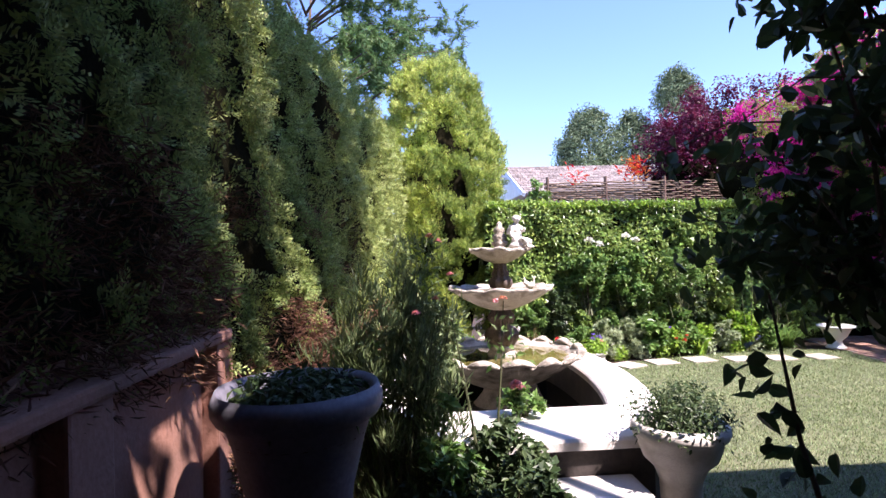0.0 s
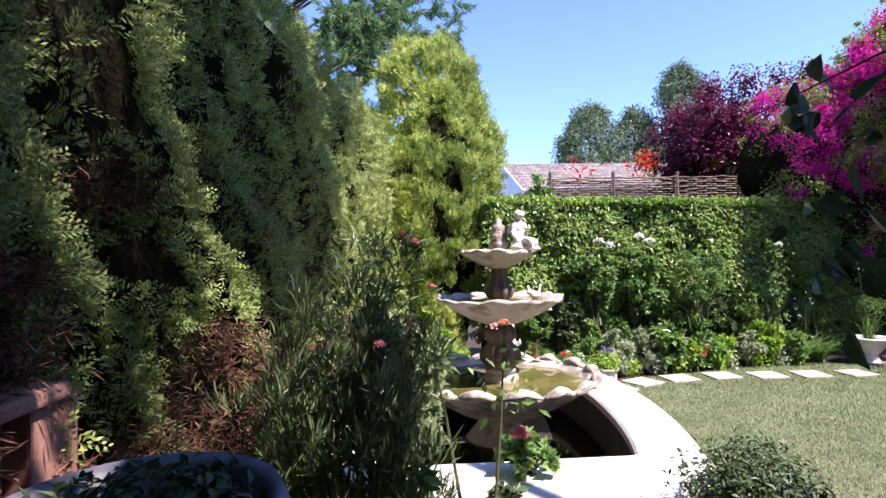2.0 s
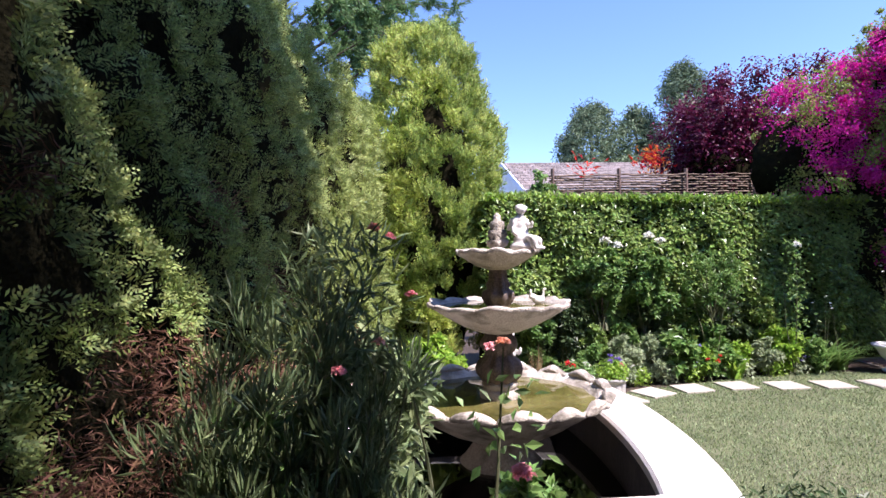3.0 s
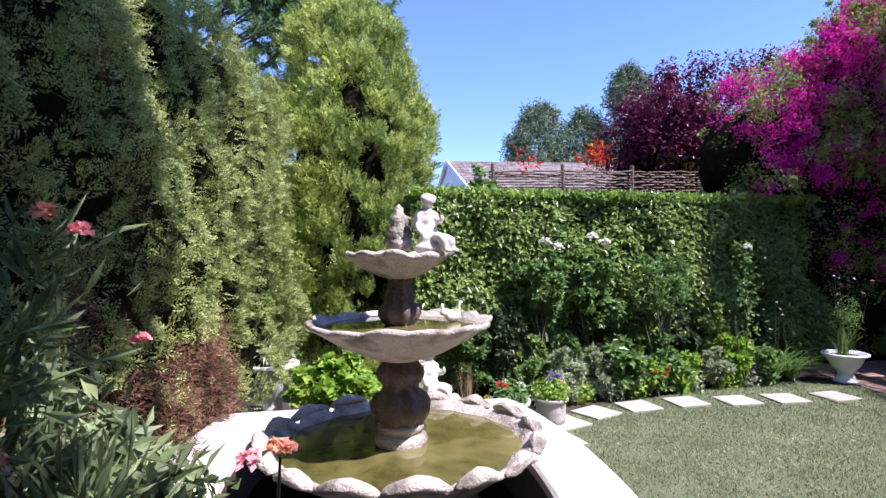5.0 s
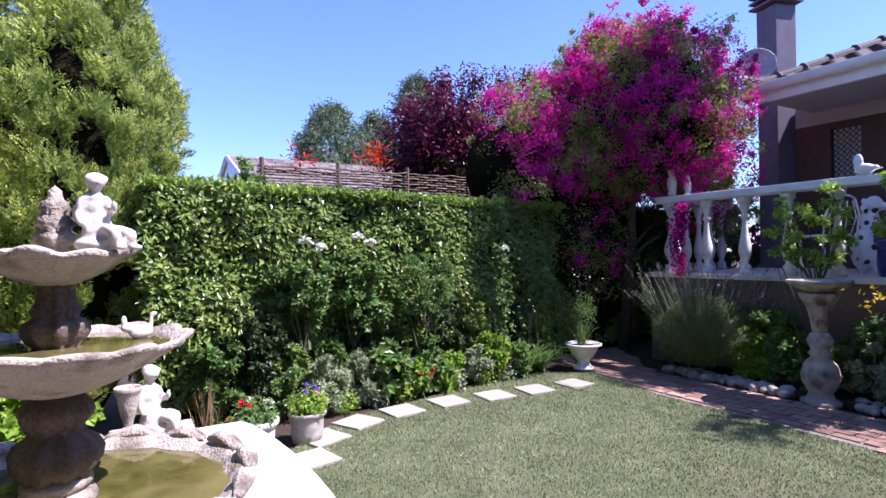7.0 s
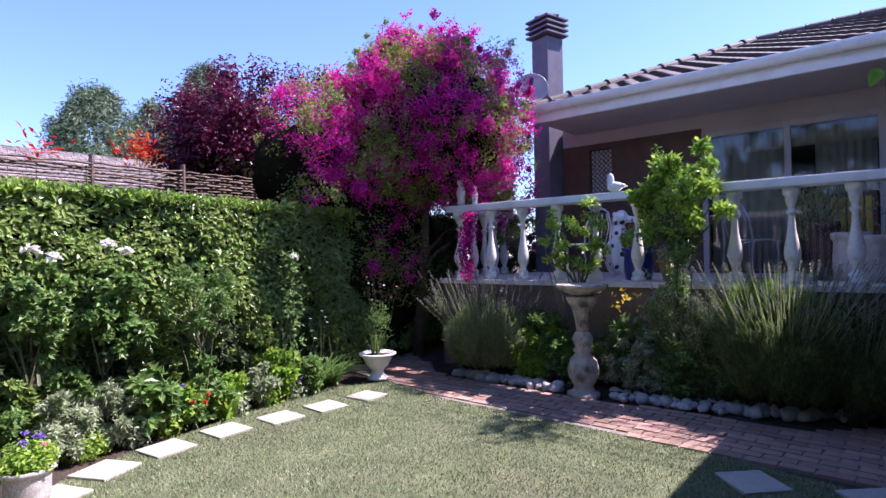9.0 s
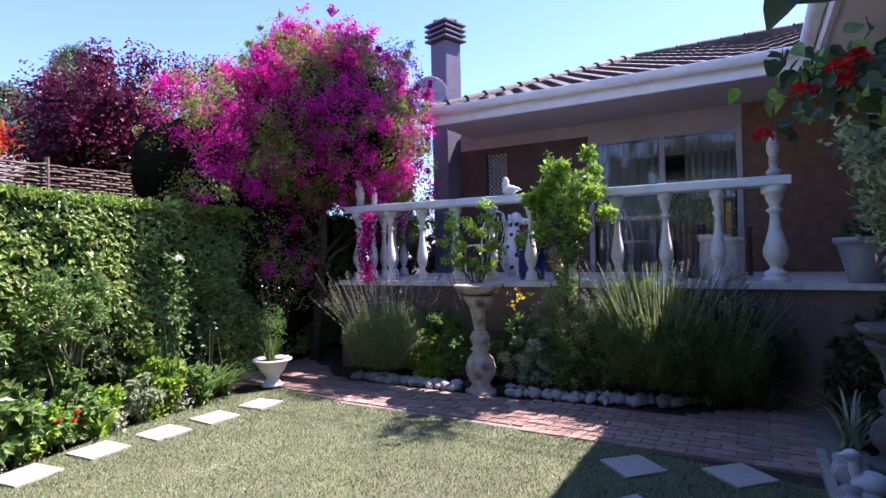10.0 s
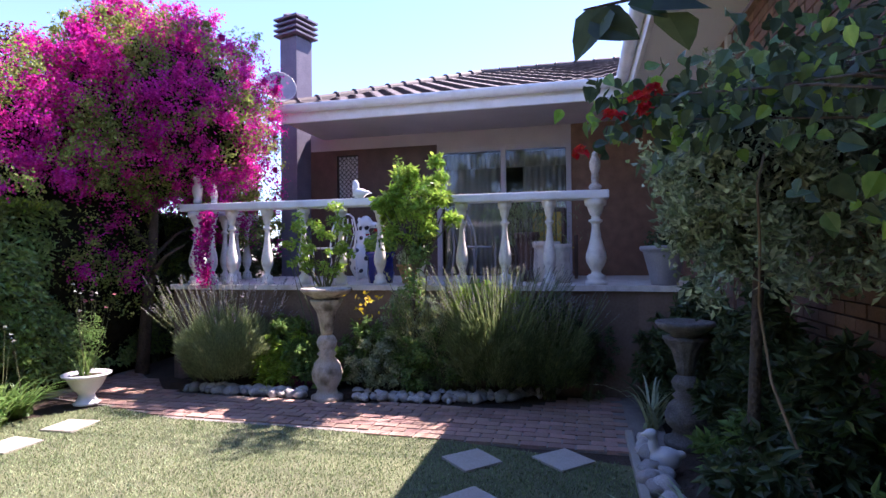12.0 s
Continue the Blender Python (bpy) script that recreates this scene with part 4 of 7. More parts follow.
# ---- terrace, balustrade, house ----
TZ = 1.19
terrace = thing("terrace", 0, 0, 0, "raised terrace with a brown plastered retaining wall", "terrace", kind="structure")
bm = bmesh.new()
prism(bm, [(9.02, 2.3), (9.16, 3.0), (9.06, 8.6), (9.1, 8.7), (12.0, 8.7), (12.0, 2.3)], -0.01, TZ - 0.06)
part("retaining_wall", bm, M["room"], terrace, "brown plastered retaining wall")
bm = bmesh.new()
prism(bm, [(8.98, 2.25), (9.11, 3.0), (9.01, 8.66), (9.1, 8.76), (12.0, 8.76), (12.0, 2.25)], TZ - 0.058, TZ)
part("terrace_floor", bm, M["white_stone"], terrace)
RA, RB = Vector((9.18, 8.4, TZ)), Vector((9.28, 3.42, TZ))
balus = thing("balustrade", 0, 0, 0, "white painted balustrade with turned balusters and a flat top rail", "balustrade")


def baluster_mesh(r, h, seg=16):
    bm = bmesh.new()
    prof = [(1.2, 0.0), (1.2, 0.05), (0.95, 0.06), (1.02, 0.085), (0.98, 0.11), (0.55, 0.135), (0.50, 0.16), (0.72, 0.20), (1.02, 0.26), (1.12, 0.315), (1.05, 0.37), (0.80, 0.46), (0.58, 0.55), (0.46, 0.64), (0.44, 0.70), (0.50, 0.72), (0.74, 0.735), (0.76, 0.755), (0.48, 0.77), (0.46, 0.80), (0.66, 0.83), (0.82, 0.88), (0.86, 0.91), (1.12, 0.925), (1.18, 0.95), (1.18, 1.0)]
    lathe(bm, [(r * a, h * b) for a, b in prof], seg)
    for f in bm.faces:
        f.smooth = True
    me = bpy.data.meshes.new("baluster")
    bm.to_mesh(me)
    bm.free()
    me.materials.append(M["rail"])
    return me


thin, thick = baluster_mesh(0.066, 0.94), baluster_mesh(0.10, 0.94, 20)
for k in range(11):
    q = RA.lerp(RB, k / 10)
    b = new("newel" if k in (0, 10) else "baluster", thick if k in (0, 10) else thin)
    b.parent, b.location = balus, q
for k in range(1, 5):
    b = new("baluster", thin)
    b.parent, b.location = balus, RA + Vector((0.42 * k, 0.1 * k, 0))
d = (RB - RA).normalized()
for a, b in ((RA - d * 0.2, RB + d * 0.14), (RA + Vector((0.13, 0.03, 0)), RA + Vector((1.9, 0.45, 0)))):
    bm = bmesh.new()
    box(bm, 0, -0.12, 0.94, (b - a).length, 0.12, 1.03, 0.015)
    box(bm, 0.02, -0.085, -0.001, (b - a).length - 0.02, 0.085, 0.02, 0.004) if a.x < 9.05 and b.y < 5 else None
    ob = part("top_rail", bm, M["paint"], balus, "white painted rail")
    e = b - a
    ob.matrix_basis = pose(a.x, a.y, TZ, 0, 0, math.degrees(math.atan2(e.y, e.x)))

OWL = [((0, 0, 0.12), (0.16, 0.16, 0.12)), ((0, 0, 0.5), (0.19, 0.17, 0.34)), ((0, 0, 0.9), (0.13, 0.13, 0.16)), ((0.05, 0.1, 0.95), (0.05, 0.06, 0.05)), ((0, -0.12, 0.35), (0.09, 0.12, 0.28))]
statue("owl_statue", RA.x, RA.y, TZ + 1.028, 90, 0.36, "pale stone owl on the corner of the balustrade rail", OWL)
statue("small_owl_statue", RA.x + 0.06, RA.y - 0.2, TZ + 1.028, 90, 0.26, "small pale stone owl beside a larger one on the rail", OWL)
statue("dove_statue", 9.13, 6.12, TZ + 1.028, 0, 0.22, "white ceramic dove on the balustrade rail",
       [((0, 0, 0.28), (0.22, 0.42, 0.26)), ((0, 0.25, 0.65), (0.15, 0.2, 0.36)), ((0, -0.42, 0.3), (0.12, 0.13, 0.12)), ((0, -0.6, 0.26), (0.05, 0.09, 0.05)), ((0, 0, 0.06), (0.16, 0.26, 0.06))], M["paint"])
statue("bud_statue", RB.x, RB.y, TZ + 1.028, 0, 0.36, "weathered stone finial figure on the end of the rail",
       [((0, 0, 0.12), (0.2, 0.2, 0.12)), ((0, 0, 0.4), (0.12, 0.12, 0.3)), ((0, 0, 0.8), (0.17, 0.17, 0.3)), ((0, 0, 1.08), (0.1, 0.1, 0.14))], M["stone"])

house = thing("house", 0, 0, 0, "low house with grey plaster walls, brick wing and dark tiled roof", "house")


def wall_box(name, d, material="plaster", label=""):
    return boxpart(name, d, M[material], house, 0, label)


WX = 12.0
for d in ((WX, 5.92, 3.40, WX + 0.25, 8.25, 3.7), (WX, 3.72, 3.32, WX + 0.25, 5.92, 3.7)):
    wall_box("wall", d)
# dark brown puts the deep eave's shade into the wall colour
for d in ((WX, 5.92, TZ - 0.2, WX + 0.25, 7.35, 3.398), (WX, 7.75, TZ - 0.2, WX + 0.25, 8.25, 3.398), (WX, 7.35, TZ - 0.2, WX + 0.25, 7.75, 2.55), (WX, 7.35, 3.3, WX + 0.25, 7.75, 3.398)):
    wall_box("lower_wall", d, "wood", "wall coloured dark brown for the shade under the eave")
wall_box("wall", (WX, 2.2, TZ - 0.2, WX + 0.25, 3.72, 3.7), "wall_brick", "red-brown wall")
wall_box("back_wall", (15.5, 2.0, -0.01, 15.7, 8.05, 3.7), "room")
wall_box("side_wall", (WX + 0.25, 7.85, -0.01, 15.5, 8.05, 3.7), "plaster")
wall_box("side_wall", (WX + 0.25, 2.0, -0.01, 15.5, 2.2, 3.7), "plaster")
wall_box("room_floor", (WX + 0.25, 2.2, -0.01, 15.5, 7.85, TZ), "room")
boxpart("ceiling", (WX + 0.25, 2.2, 3.60, 15.5, 7.85, 3.66), M["plaster"], None, 0.0, "plain plaster ceiling of the room", kind="structure")
door = thing("sliding_door", 0, 0, 0, "white framed sliding glass door with curtains behind", "door")
for y0, y1 in ((3.72, 3.80), (4.76, 4.84), (5.84, 5.92)):
    boxpart("frame", (WX - 0.03, y0, TZ, WX + 0.06, y1, 3.318), M["plaster"], door, 0.006)
boxpart("frame", (WX - 0.028, 3.802, 3.24, WX + 0.058, 4.758, 3.318), M["plaster"], door, 0.006)
boxpart("frame", (WX - 0.028, 4.842, 3.24, WX + 0.058, 5.838, 3.318), M["plaster"], door, 0.006)
for y0, y1 in ((3.80, 4.76), (4.84, 5.84)):
    g = boxpart("pane", (WX + 0.01, y0, TZ, WX + 0.018, y1, 3.24), M["glass"], door)
    g.visible_shadow = False
for y0, y1 in ((3.82, 4.5), (4.86, 5.84)):
    bm = bmesh.new()
    nx = 40
    vs = [[bm.verts.new((WX + 0.22 + 0.025 * math.sin(k * 1.1), y0 + (y1 - y0) * k / nx, z)) for k in range(nx + 1)] for z in (TZ + 0.02, 3.2)]
    for k in range(nx):
        bm.faces.new((vs[0][k], vs[0][k + 1], vs[1][k + 1], vs[1][k]))
    ob = part("curtain", bm, M["curtain"], door, "pale gathered curtain", smooth=True)
    sm = ob.modifiers.new("thickness", "SOLIDIFY")
    sm.thickness = 0.006
bm = bmesh.new()
vs = [[bm.verts.new((WX + 0.19 + 0.02 * math.sin(k * 1.3), 3.8 + 2.05 * k / 120, z)) for k in range(121)] for z in (2.98, 3.24)]
for k in range(120):
    bm.faces.new((vs[0][k], vs[0][k + 1], vs[1][k + 1], vs[1][k]))
ob = part("pelmet", bm, M["curtain"], door, "gathered curtain pelmet", smooth=True)
ob.modifiers.new("thickness", "SOLIDIFY").thickness = 0.006
# small lattice window
lat = thing("lattice_window", 0, 0, 0, "small window with a dark wrought iron lattice", "window")
# white sheet painted in place of the bright opening behind the lattice
boxpart("pane", (WX + 0.10, 7.352, 2.552, WX + 0.11, 7.748, 3.298), M["paint"], lat, 0, "white sheet standing in for light through the lattice")
for k in range(5):
    for j in range(9):
        bm = bmesh.new()
        cy, cz = 7.39 + 0.08 * k, 2.60 + 0.083 * j
        tube(bm, [(WX + 0.05, cy + 0.035 * math.cos(a * math.tau / 8), cz + 0.035 * math.sin(a * math.tau / 8)) for a in range(9)], 0.008, 4, False)
        part("ring", bm, M["black"], lat)

# eave, gutter, roof
EX, EZ = 10.55, 3.68
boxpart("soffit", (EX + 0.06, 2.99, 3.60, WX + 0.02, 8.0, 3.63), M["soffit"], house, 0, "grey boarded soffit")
boxpart("fascia", (EX, 2.99, 3.56, EX + 0.055, 8.0, 3.76), M["paint"], house, 0.006, "white painted fascia")


def gutter(x0, y0, x1, y1, z, parent):
    bm = bmesh.new()
    a, b = Vector((x0, y0, z)), Vector((x1, y1, z))
    dd = (b - a).normalized()
    s = Vector((dd.y, -dd.x, 0))
    prof = [(0.0, 0.0), (-0.01, -0.05), (0.02, -0.095), (0.07, -0.11), (0.12, -0.085), (0.135, -0.03), (0.14, 0.005), (0.128, 0.005), (0.12, -0.03), (0.11, -0.07), (0.07, -0.095), (0.03, -0.08), (0.01, -0.04), (0.012, 0.0)]
    rows = [[bm.verts.new(p + s * o + Vector((0, 0, h))) for o, h in prof] for p in (a, b)]
    for k in range(len(prof)):
        j = (k + 1) % len(prof)
        bm.faces.new((rows[0][k], rows[0][j], rows[1][j], rows[1][k]))
    return part("gutter", bm, M["paint"], parent, "white painted gutter", smooth=True)


gutter(EX - 0.004, 8.0, EX - 0.004, 2.99, 3.80, house).location = (0, 0, 0)
# roof body: hipped at the far end
bm = bmesh.new()
q = [(EX, 8.1, 3.76), (EX, 1.0, 3.76), (14.6, 1.0, 5.35), (14.6, 5.6, 5.35), (18.5, 8.1, 3.76), (18.5, 1.0, 3.76)]
v = [bm.verts.new(c) for c in q]
for f in ((0, 1, 2, 3), (0, 3, 4), (3, 2, 5, 4), (0, 4, 5, 1), (1, 5, 2)):
    bm.faces.new([v[i] for i in f])
part("roof", bm, M["tile"], house, "dark roof under the tiles")
slope = Vector((14.6 - EX, 0, 5.35 - 3.76))
L = slope.length
slope.normalize()


def tile_mesh(name, w, l, t):
    """A low-barrelled roof tile along x, its lower edge proud."""
    bm = bmesh.new()
    n = 6
    rows = []
    for x, z in ((0.0, 0.028), (l, 0.006)):
        rows.append([bm.verts.new((x, w * (k / n - 0.5), z + 0.028 * math.sin(math.pi * k / n) ** 2)) for k in range(n + 1)])
    low_row = [bm.verts.new((0.0, w * (k / n - 0.5), 0.0)) for k in range(n + 1)]
    for k in range(n):
        bm.faces.new((rows[0][k], rows[1][k], rows[1][k + 1], rows[0][k + 1]))
        bm.faces.new((low_row[k], rows[0][k], rows[0][k + 1], low_row[k + 1]))
    me = bpy.data.meshes.new(name)
    bm.normal_update()
    for f in bm.faces:
        if f.normal.z < -0.1:
            f.normal_flip()
    bm.to_mesh(me)
    bm.free()
    me.materials.append(M["tile"])
    return me


roof_tile = tile_mesh("roof_tile", 0.29, 0.37, 0.02)
ang = -math.degrees(math.atan2(slope.z, slope.x))
cnt = 0
for r in range(13):
    for c in range(26):
        y = 7.95 - 0.30 * c - (0.15 if r % 2 else 0)
        s = 0.335 * r
        if y > 8.1 - s * 0.57 - 0.1 or y < 1.1:
            continue
        ob = new("roof_tile", roof_tile)
        ob.parent = house
        c0 = Vector((EX - 0.05, y, 3.765)) + slope * s
        ob.matrix_basis = pose(c0.x, c0.y, c0.z + 0.004, 0, ang, 0)
ridge_mesh = bmesh.new()
lathe(ridge_mesh, [(0.0004, 0), (0.10, 0.0), (0.115, 0.02), (0.10, 0.05), (0.085, 0.42), (0.0004, 0.42)], 12)
me = bpy.data.meshes.new("ridge_tile")
ridge_mesh.to_mesh(me)
ridge_mesh.free()
me.materials.append(M["tile"])
for a, b, n in ((Vector((EX, 8.1, 3.80)), Vector((14.6, 5.6, 5.39)), 13), (Vector((14.6, 5.6, 5.39)), Vector((14.6, 1.0, 5.39)), 12)):
    way = (b - a).normalized()
    rot = way.to_track_quat("Z", "Y").to_matrix().to_4x4()
    for k in range(n):
        ob = new("ridge_tile", me)
        ob.parent = house
        ob.matrix_basis = Matrix.Translation(a.lerp(b, k / n)) @ rot

# wing at right: eave along x, brick wall under it
boxpart("wing_soffit", (5.0, 2.2, 3.60, EX - 0.02, 2.91, 3.63), M["bounce_paint"], house, 0, "white boarded soffit")
boxpart("wing_fascia", (5.0, 2.92, 3.56, EX - 0.02, 2.97, 3.78), M["paint"], house, 0.006, "white painted fascia")
gutter(EX - 0.15, 2.974, 5.0, 2.974, 3.80, house)
boxpart("wing_wall", (8.7, 1.95, -0.01, WX - 0.002, 2.198, 3.60), M["wall_brick"], house, 0, "dark red-brown brick wall")
boxpart("brick_backing", (5.7, 1.98, -0.01, 8.69, 2.17, 3.60), M["room"], house)
boxpart("wing_side", (5.45, -1.0, -0.01, 5.69, 2.198, 3.60), M["wall_brick"], house)
bm = bmesh.new()
v = [bm.verts.new(c) for c in ((4.95, 2.99, 3.79), (EX + 0.5, 2.99, 3.79), (EX + 0.5, 2.99, 3.85), (4.95, 2.99, 3.85), (4.95, -2.0, 5.5), (EX + 0.5, -2.0, 5.5), (EX + 0.5, -2.0, 5.56), (4.95, -2.0, 5.56))]
for f in ((0, 1, 2, 3), (4, 7, 6, 5), (0, 4, 5, 1), (3, 2, 6, 7), (0, 3, 7, 4), (1, 5, 6, 2)):
    bm.faces.new([v[i] for i in f])
part("wing_roof", bm, M["tile"], house, "dark tiled roof of the brick wing")
boxpart("window_frame", (8.60, 2.20, 1.9, 8.70, 2.24, 3.55), M["paint"], house, 0.005, "white window frame")
# roof added out of view to shade the start; its gap lets sun through
for d in ((-2.0, -1.2, 2.75, 4.08, 1.15, 2.86), (-2.0, 1.153, 2.75, 4.08, 1.80, 2.86), (-2.0, 1.803, 2.75, 1.86, 2.60, 2.86), (2.14, 1.803, 2.75, 4.08, 2.60, 2.86), (1.863, 1.803, 2.75, 2.137, 1.95, 2.86)):
    boxpart("veranda_roof", d, M["wood"], house, 0, "low brown roof added out of view to shade the start")
for x_ in (-1.9, 3.95):
    boxpart("veranda_post", (x_, 1.2, -0.01, x_ + 0.1, 1.3, 2.748), M["wood"], house, 0.005)
# unseen wall added behind the start of the walk
boxpart("rear_wall", (-0.6, -1.3, -0.01, 5.44, -1.05, 3.60), M["wall_brick"], house)

chim = thing("chimney", 11.95, 8.5, 0, "dark painted square chimney with a louvred cap", "chimney", rz=-16)
boxpart("shaft", (-0.195, -0.195, -0.01, 0.195, 0.195, 5.40), M["chimney"], chim, 0.01)
for k in range(4):
    boxpart("cap_plate", (-0.275, -0.275, 5.44 + 0.095 * k, 0.275, 0.275, 5.475 + 0.095 * k), M["chimney"], chim, 0.006)
boxpart("cap_core", (-0.17, -0.17, 5.401, 0.17, 0.17, 5.76), M["black"], chim)
bm = bmesh.new()
lathe(bm, [(0.30, 5.761), (0.30, 5.78), (0.20, 5.84), (0.0004, 5.86)], 4)
part("cap_top", bm, M["chimney"], chim)
dish = thing("satellite_dish", 10.62, 8.06, 3.92, "grey satellite dish fixed at the roof corner", "satellite dish")
bm = bmesh.new()
lathe(bm, [(0.0004, 0.0), (0.10, 0.01), (0.18, 0.03), (0.245, 0.065), (0.25, 0.075), (0.237, 0.07), (0.16, 0.035), (0.0004, 0.012)], 32)
o = part("reflector", bm, M["grey_metal"], dish, smooth=True)
o.matrix_basis = pose(0, 0, 0.2, 0, -78, 38)
bm = bmesh.new()
tube(bm, [(0.02, 0, -0.3), (0.05, 0, 0.0), (0.02, 0, 0.2)], 0.025, 8)
tube(bm, [(0, 0, 0.0), (-0.25, -0.1, 0.05), (-0.35, -0.2, 0.2)], 0.012, 6)
part("bracket", bm, M["grey_metal"], dish)
bm = bmesh.new()
tube(bm, [(-0.33, -0.18, 0.18), (-0.39, -0.23, 0.25)], 0.035, 10)
part("receiver", bm, M["black"], dish)

# ---- bird baths and border stones ----
def bird_bath(x, y, h, r, label, mat_="stone", rz=0):
    t = thing("bird_bath", x, y, 0, label, "bird bath", rz=rz)
    bm = bmesh.new()
    lathe(bm, [(0.0004, h - 0.045), (r * 0.5, h - 0.035), (r * 0.88, h), (r * 1.0, h + 0.004), (r * 1.02, h - 0.02), (r * 0.9, h - 0.05), (r * 0.5, h - 0.10), (r * 0.42, h - 0.12)][::-1], 40)
    part("bowl", bm, M[mat_], t, smooth=True)
    k = h - 0.12
    bm = bmesh.new()
    lathe(bm, [(0.17, -0.005), (0.17, 0.05), (0.12, 0.07), (0.10, 0.12), (0.15, k * 0.20), (0.165, k * 0.27), (0.14, k * 0.36), (0.08, k * 0.43), (0.105, k * 0.46), (0.075, k * 0.49), (0.10, k * 0.54), (0.11, k * 0.58), (0.085, k * 0.63), (0.06, k * 0.65)], 30)
    part("pedestal", bm, M[mat_], t, smooth=True)
    bm = bmesh.new()
    lathe(bm, [(0.06, k * 0.648), (0.075, k * 0.75), (0.10, k * 0.87), (0.16, k * 0.97), (0.17, k * 1.0)], 48, lambda a, i: (1 + 0.05 * math.sin(a * 12), 0))
    part("fluted_stem", bm, M[mat_], t, smooth=True)
    return t


bird_bath(8.45, 6.23, 1.19, 0.27, "tall weathered stone bird bath with a fluted stem by the lavender", rz=0)
bb = bird_bath(7.75, 2.78, 0.98, 0.22, "weathered stone bird bath, coloured dark for its shaded corner bed", "shaded_stone")
statue("duck_figure", 7.15, 3.02, 0.0, 100, 0.30, "white stone duck beside the shaded bed", [((0, 0, 0.3), (0.36, 0.25, 0.28)), ((0.28, 0, 0.65), (0.12, 0.1, 0.25)), ((0.33, 0, 0.88), (0.16, 0.12, 0.12)), ((0.5, 0, 0.86), (0.08, 0.06, 0.04)), ((-0.32, 0, 0.4), (0.16, 0.1, 0.1))], M["paint"])

pebbles = []
for s in range(4):
    bm = bmesh.new()
    bmesh.ops.create_icosphere(bm, subdivisions=2, radius=1)
    for v_ in bm.verts:
        w_ = wobble(np.array([v_.co[:]]), 2.2, 3 + s)[0]
        v_.co *= 1 + 0.22 * w_
    for f in bm.faces:
        f.smooth = True
    me = bpy.data.meshes.new("border_stone")
    bm.to_mesh(me)
    bm.free()
    me.materials.append(M["pebble"])
    pebbles.append(me)


def border(points, n, size, rows=1, label="rounded grey border stone at the edge of the bed", group="stones bordering the bed"):
    P = [Vector((*p, 0)) for p in points]
    seg = [(b - a).length for a, b in zip(P, P[1:])]
    for k in range(n):
        s, i = sum(seg) * (k + rs.uniform(-0.25, 0.25)) / n, 0
        s = min(max(s, 0), sum(seg) - 0.001)
        while s > seg[i]:
            s -= seg[i]
            i += 1
        q = P[i].lerp(P[i + 1], s / seg[i]) + Vector((rs.normal(0, 0.045), rs.normal(0, 0.035), 0))
        ob = new("border_stone", pebbles[rs.randint(4)])
        r = size * rs.uniform(0.55, 1.45)
        ob.matrix_basis = pose(q.x, q.y, r * 0.62, rs.uniform(-20, 20), rs.uniform(-20, 20), rs.uniform(0, 360)) @ Matrix.Diagonal((r * rs.uniform(0.9, 1.3), r * rs.uniform(0.8, 1.1), r * rs.uniform(0.75, 1.0), 1))
        tagged(ob, label, "stone", group)


border([(8.52, 8.0), (8.50, 7.2), (8.52, 6.5)], 58, 0.048)
border([(8.58, 6.0), (8.62, 5.2), (8.8, 4.5), (9.1, 4.0), (9.5, 3.75)], 105, 0.048)
border([(8.62, 7.9), (8.60, 7.2), (8.62, 6.5)], 30, 0.040)
border([(8.68, 6.0), (8.72, 5.2), (8.9, 4.6)], 36, 0.040)
border([(7.75, 3.05), (7.3, 3.1), (6.75, 3.1), (6.1, 3.0)], 26, 0.06, label="small white border stone by the shaded bed", group="white stones by the shaded bed")
boxpart("bed_kerb", (6.0, 2.98 + 0.2, -0.02, 7.9, 3.24, 0.05), M["slab"], None, 0.01, "narrow concrete bed kerb", kind="structure")
bm = bmesh.new()
prism(bm, [(8.55, 8.3), (8.52, 6.2), (8.66, 5.0), (9.0, 4.2), (9.6, 3.7), (9.6, 8.3)], -0.01, 0.06)
part("bed_soil", bm, M["soil"], None, "dark soil of the terrace bed", kind="structure")

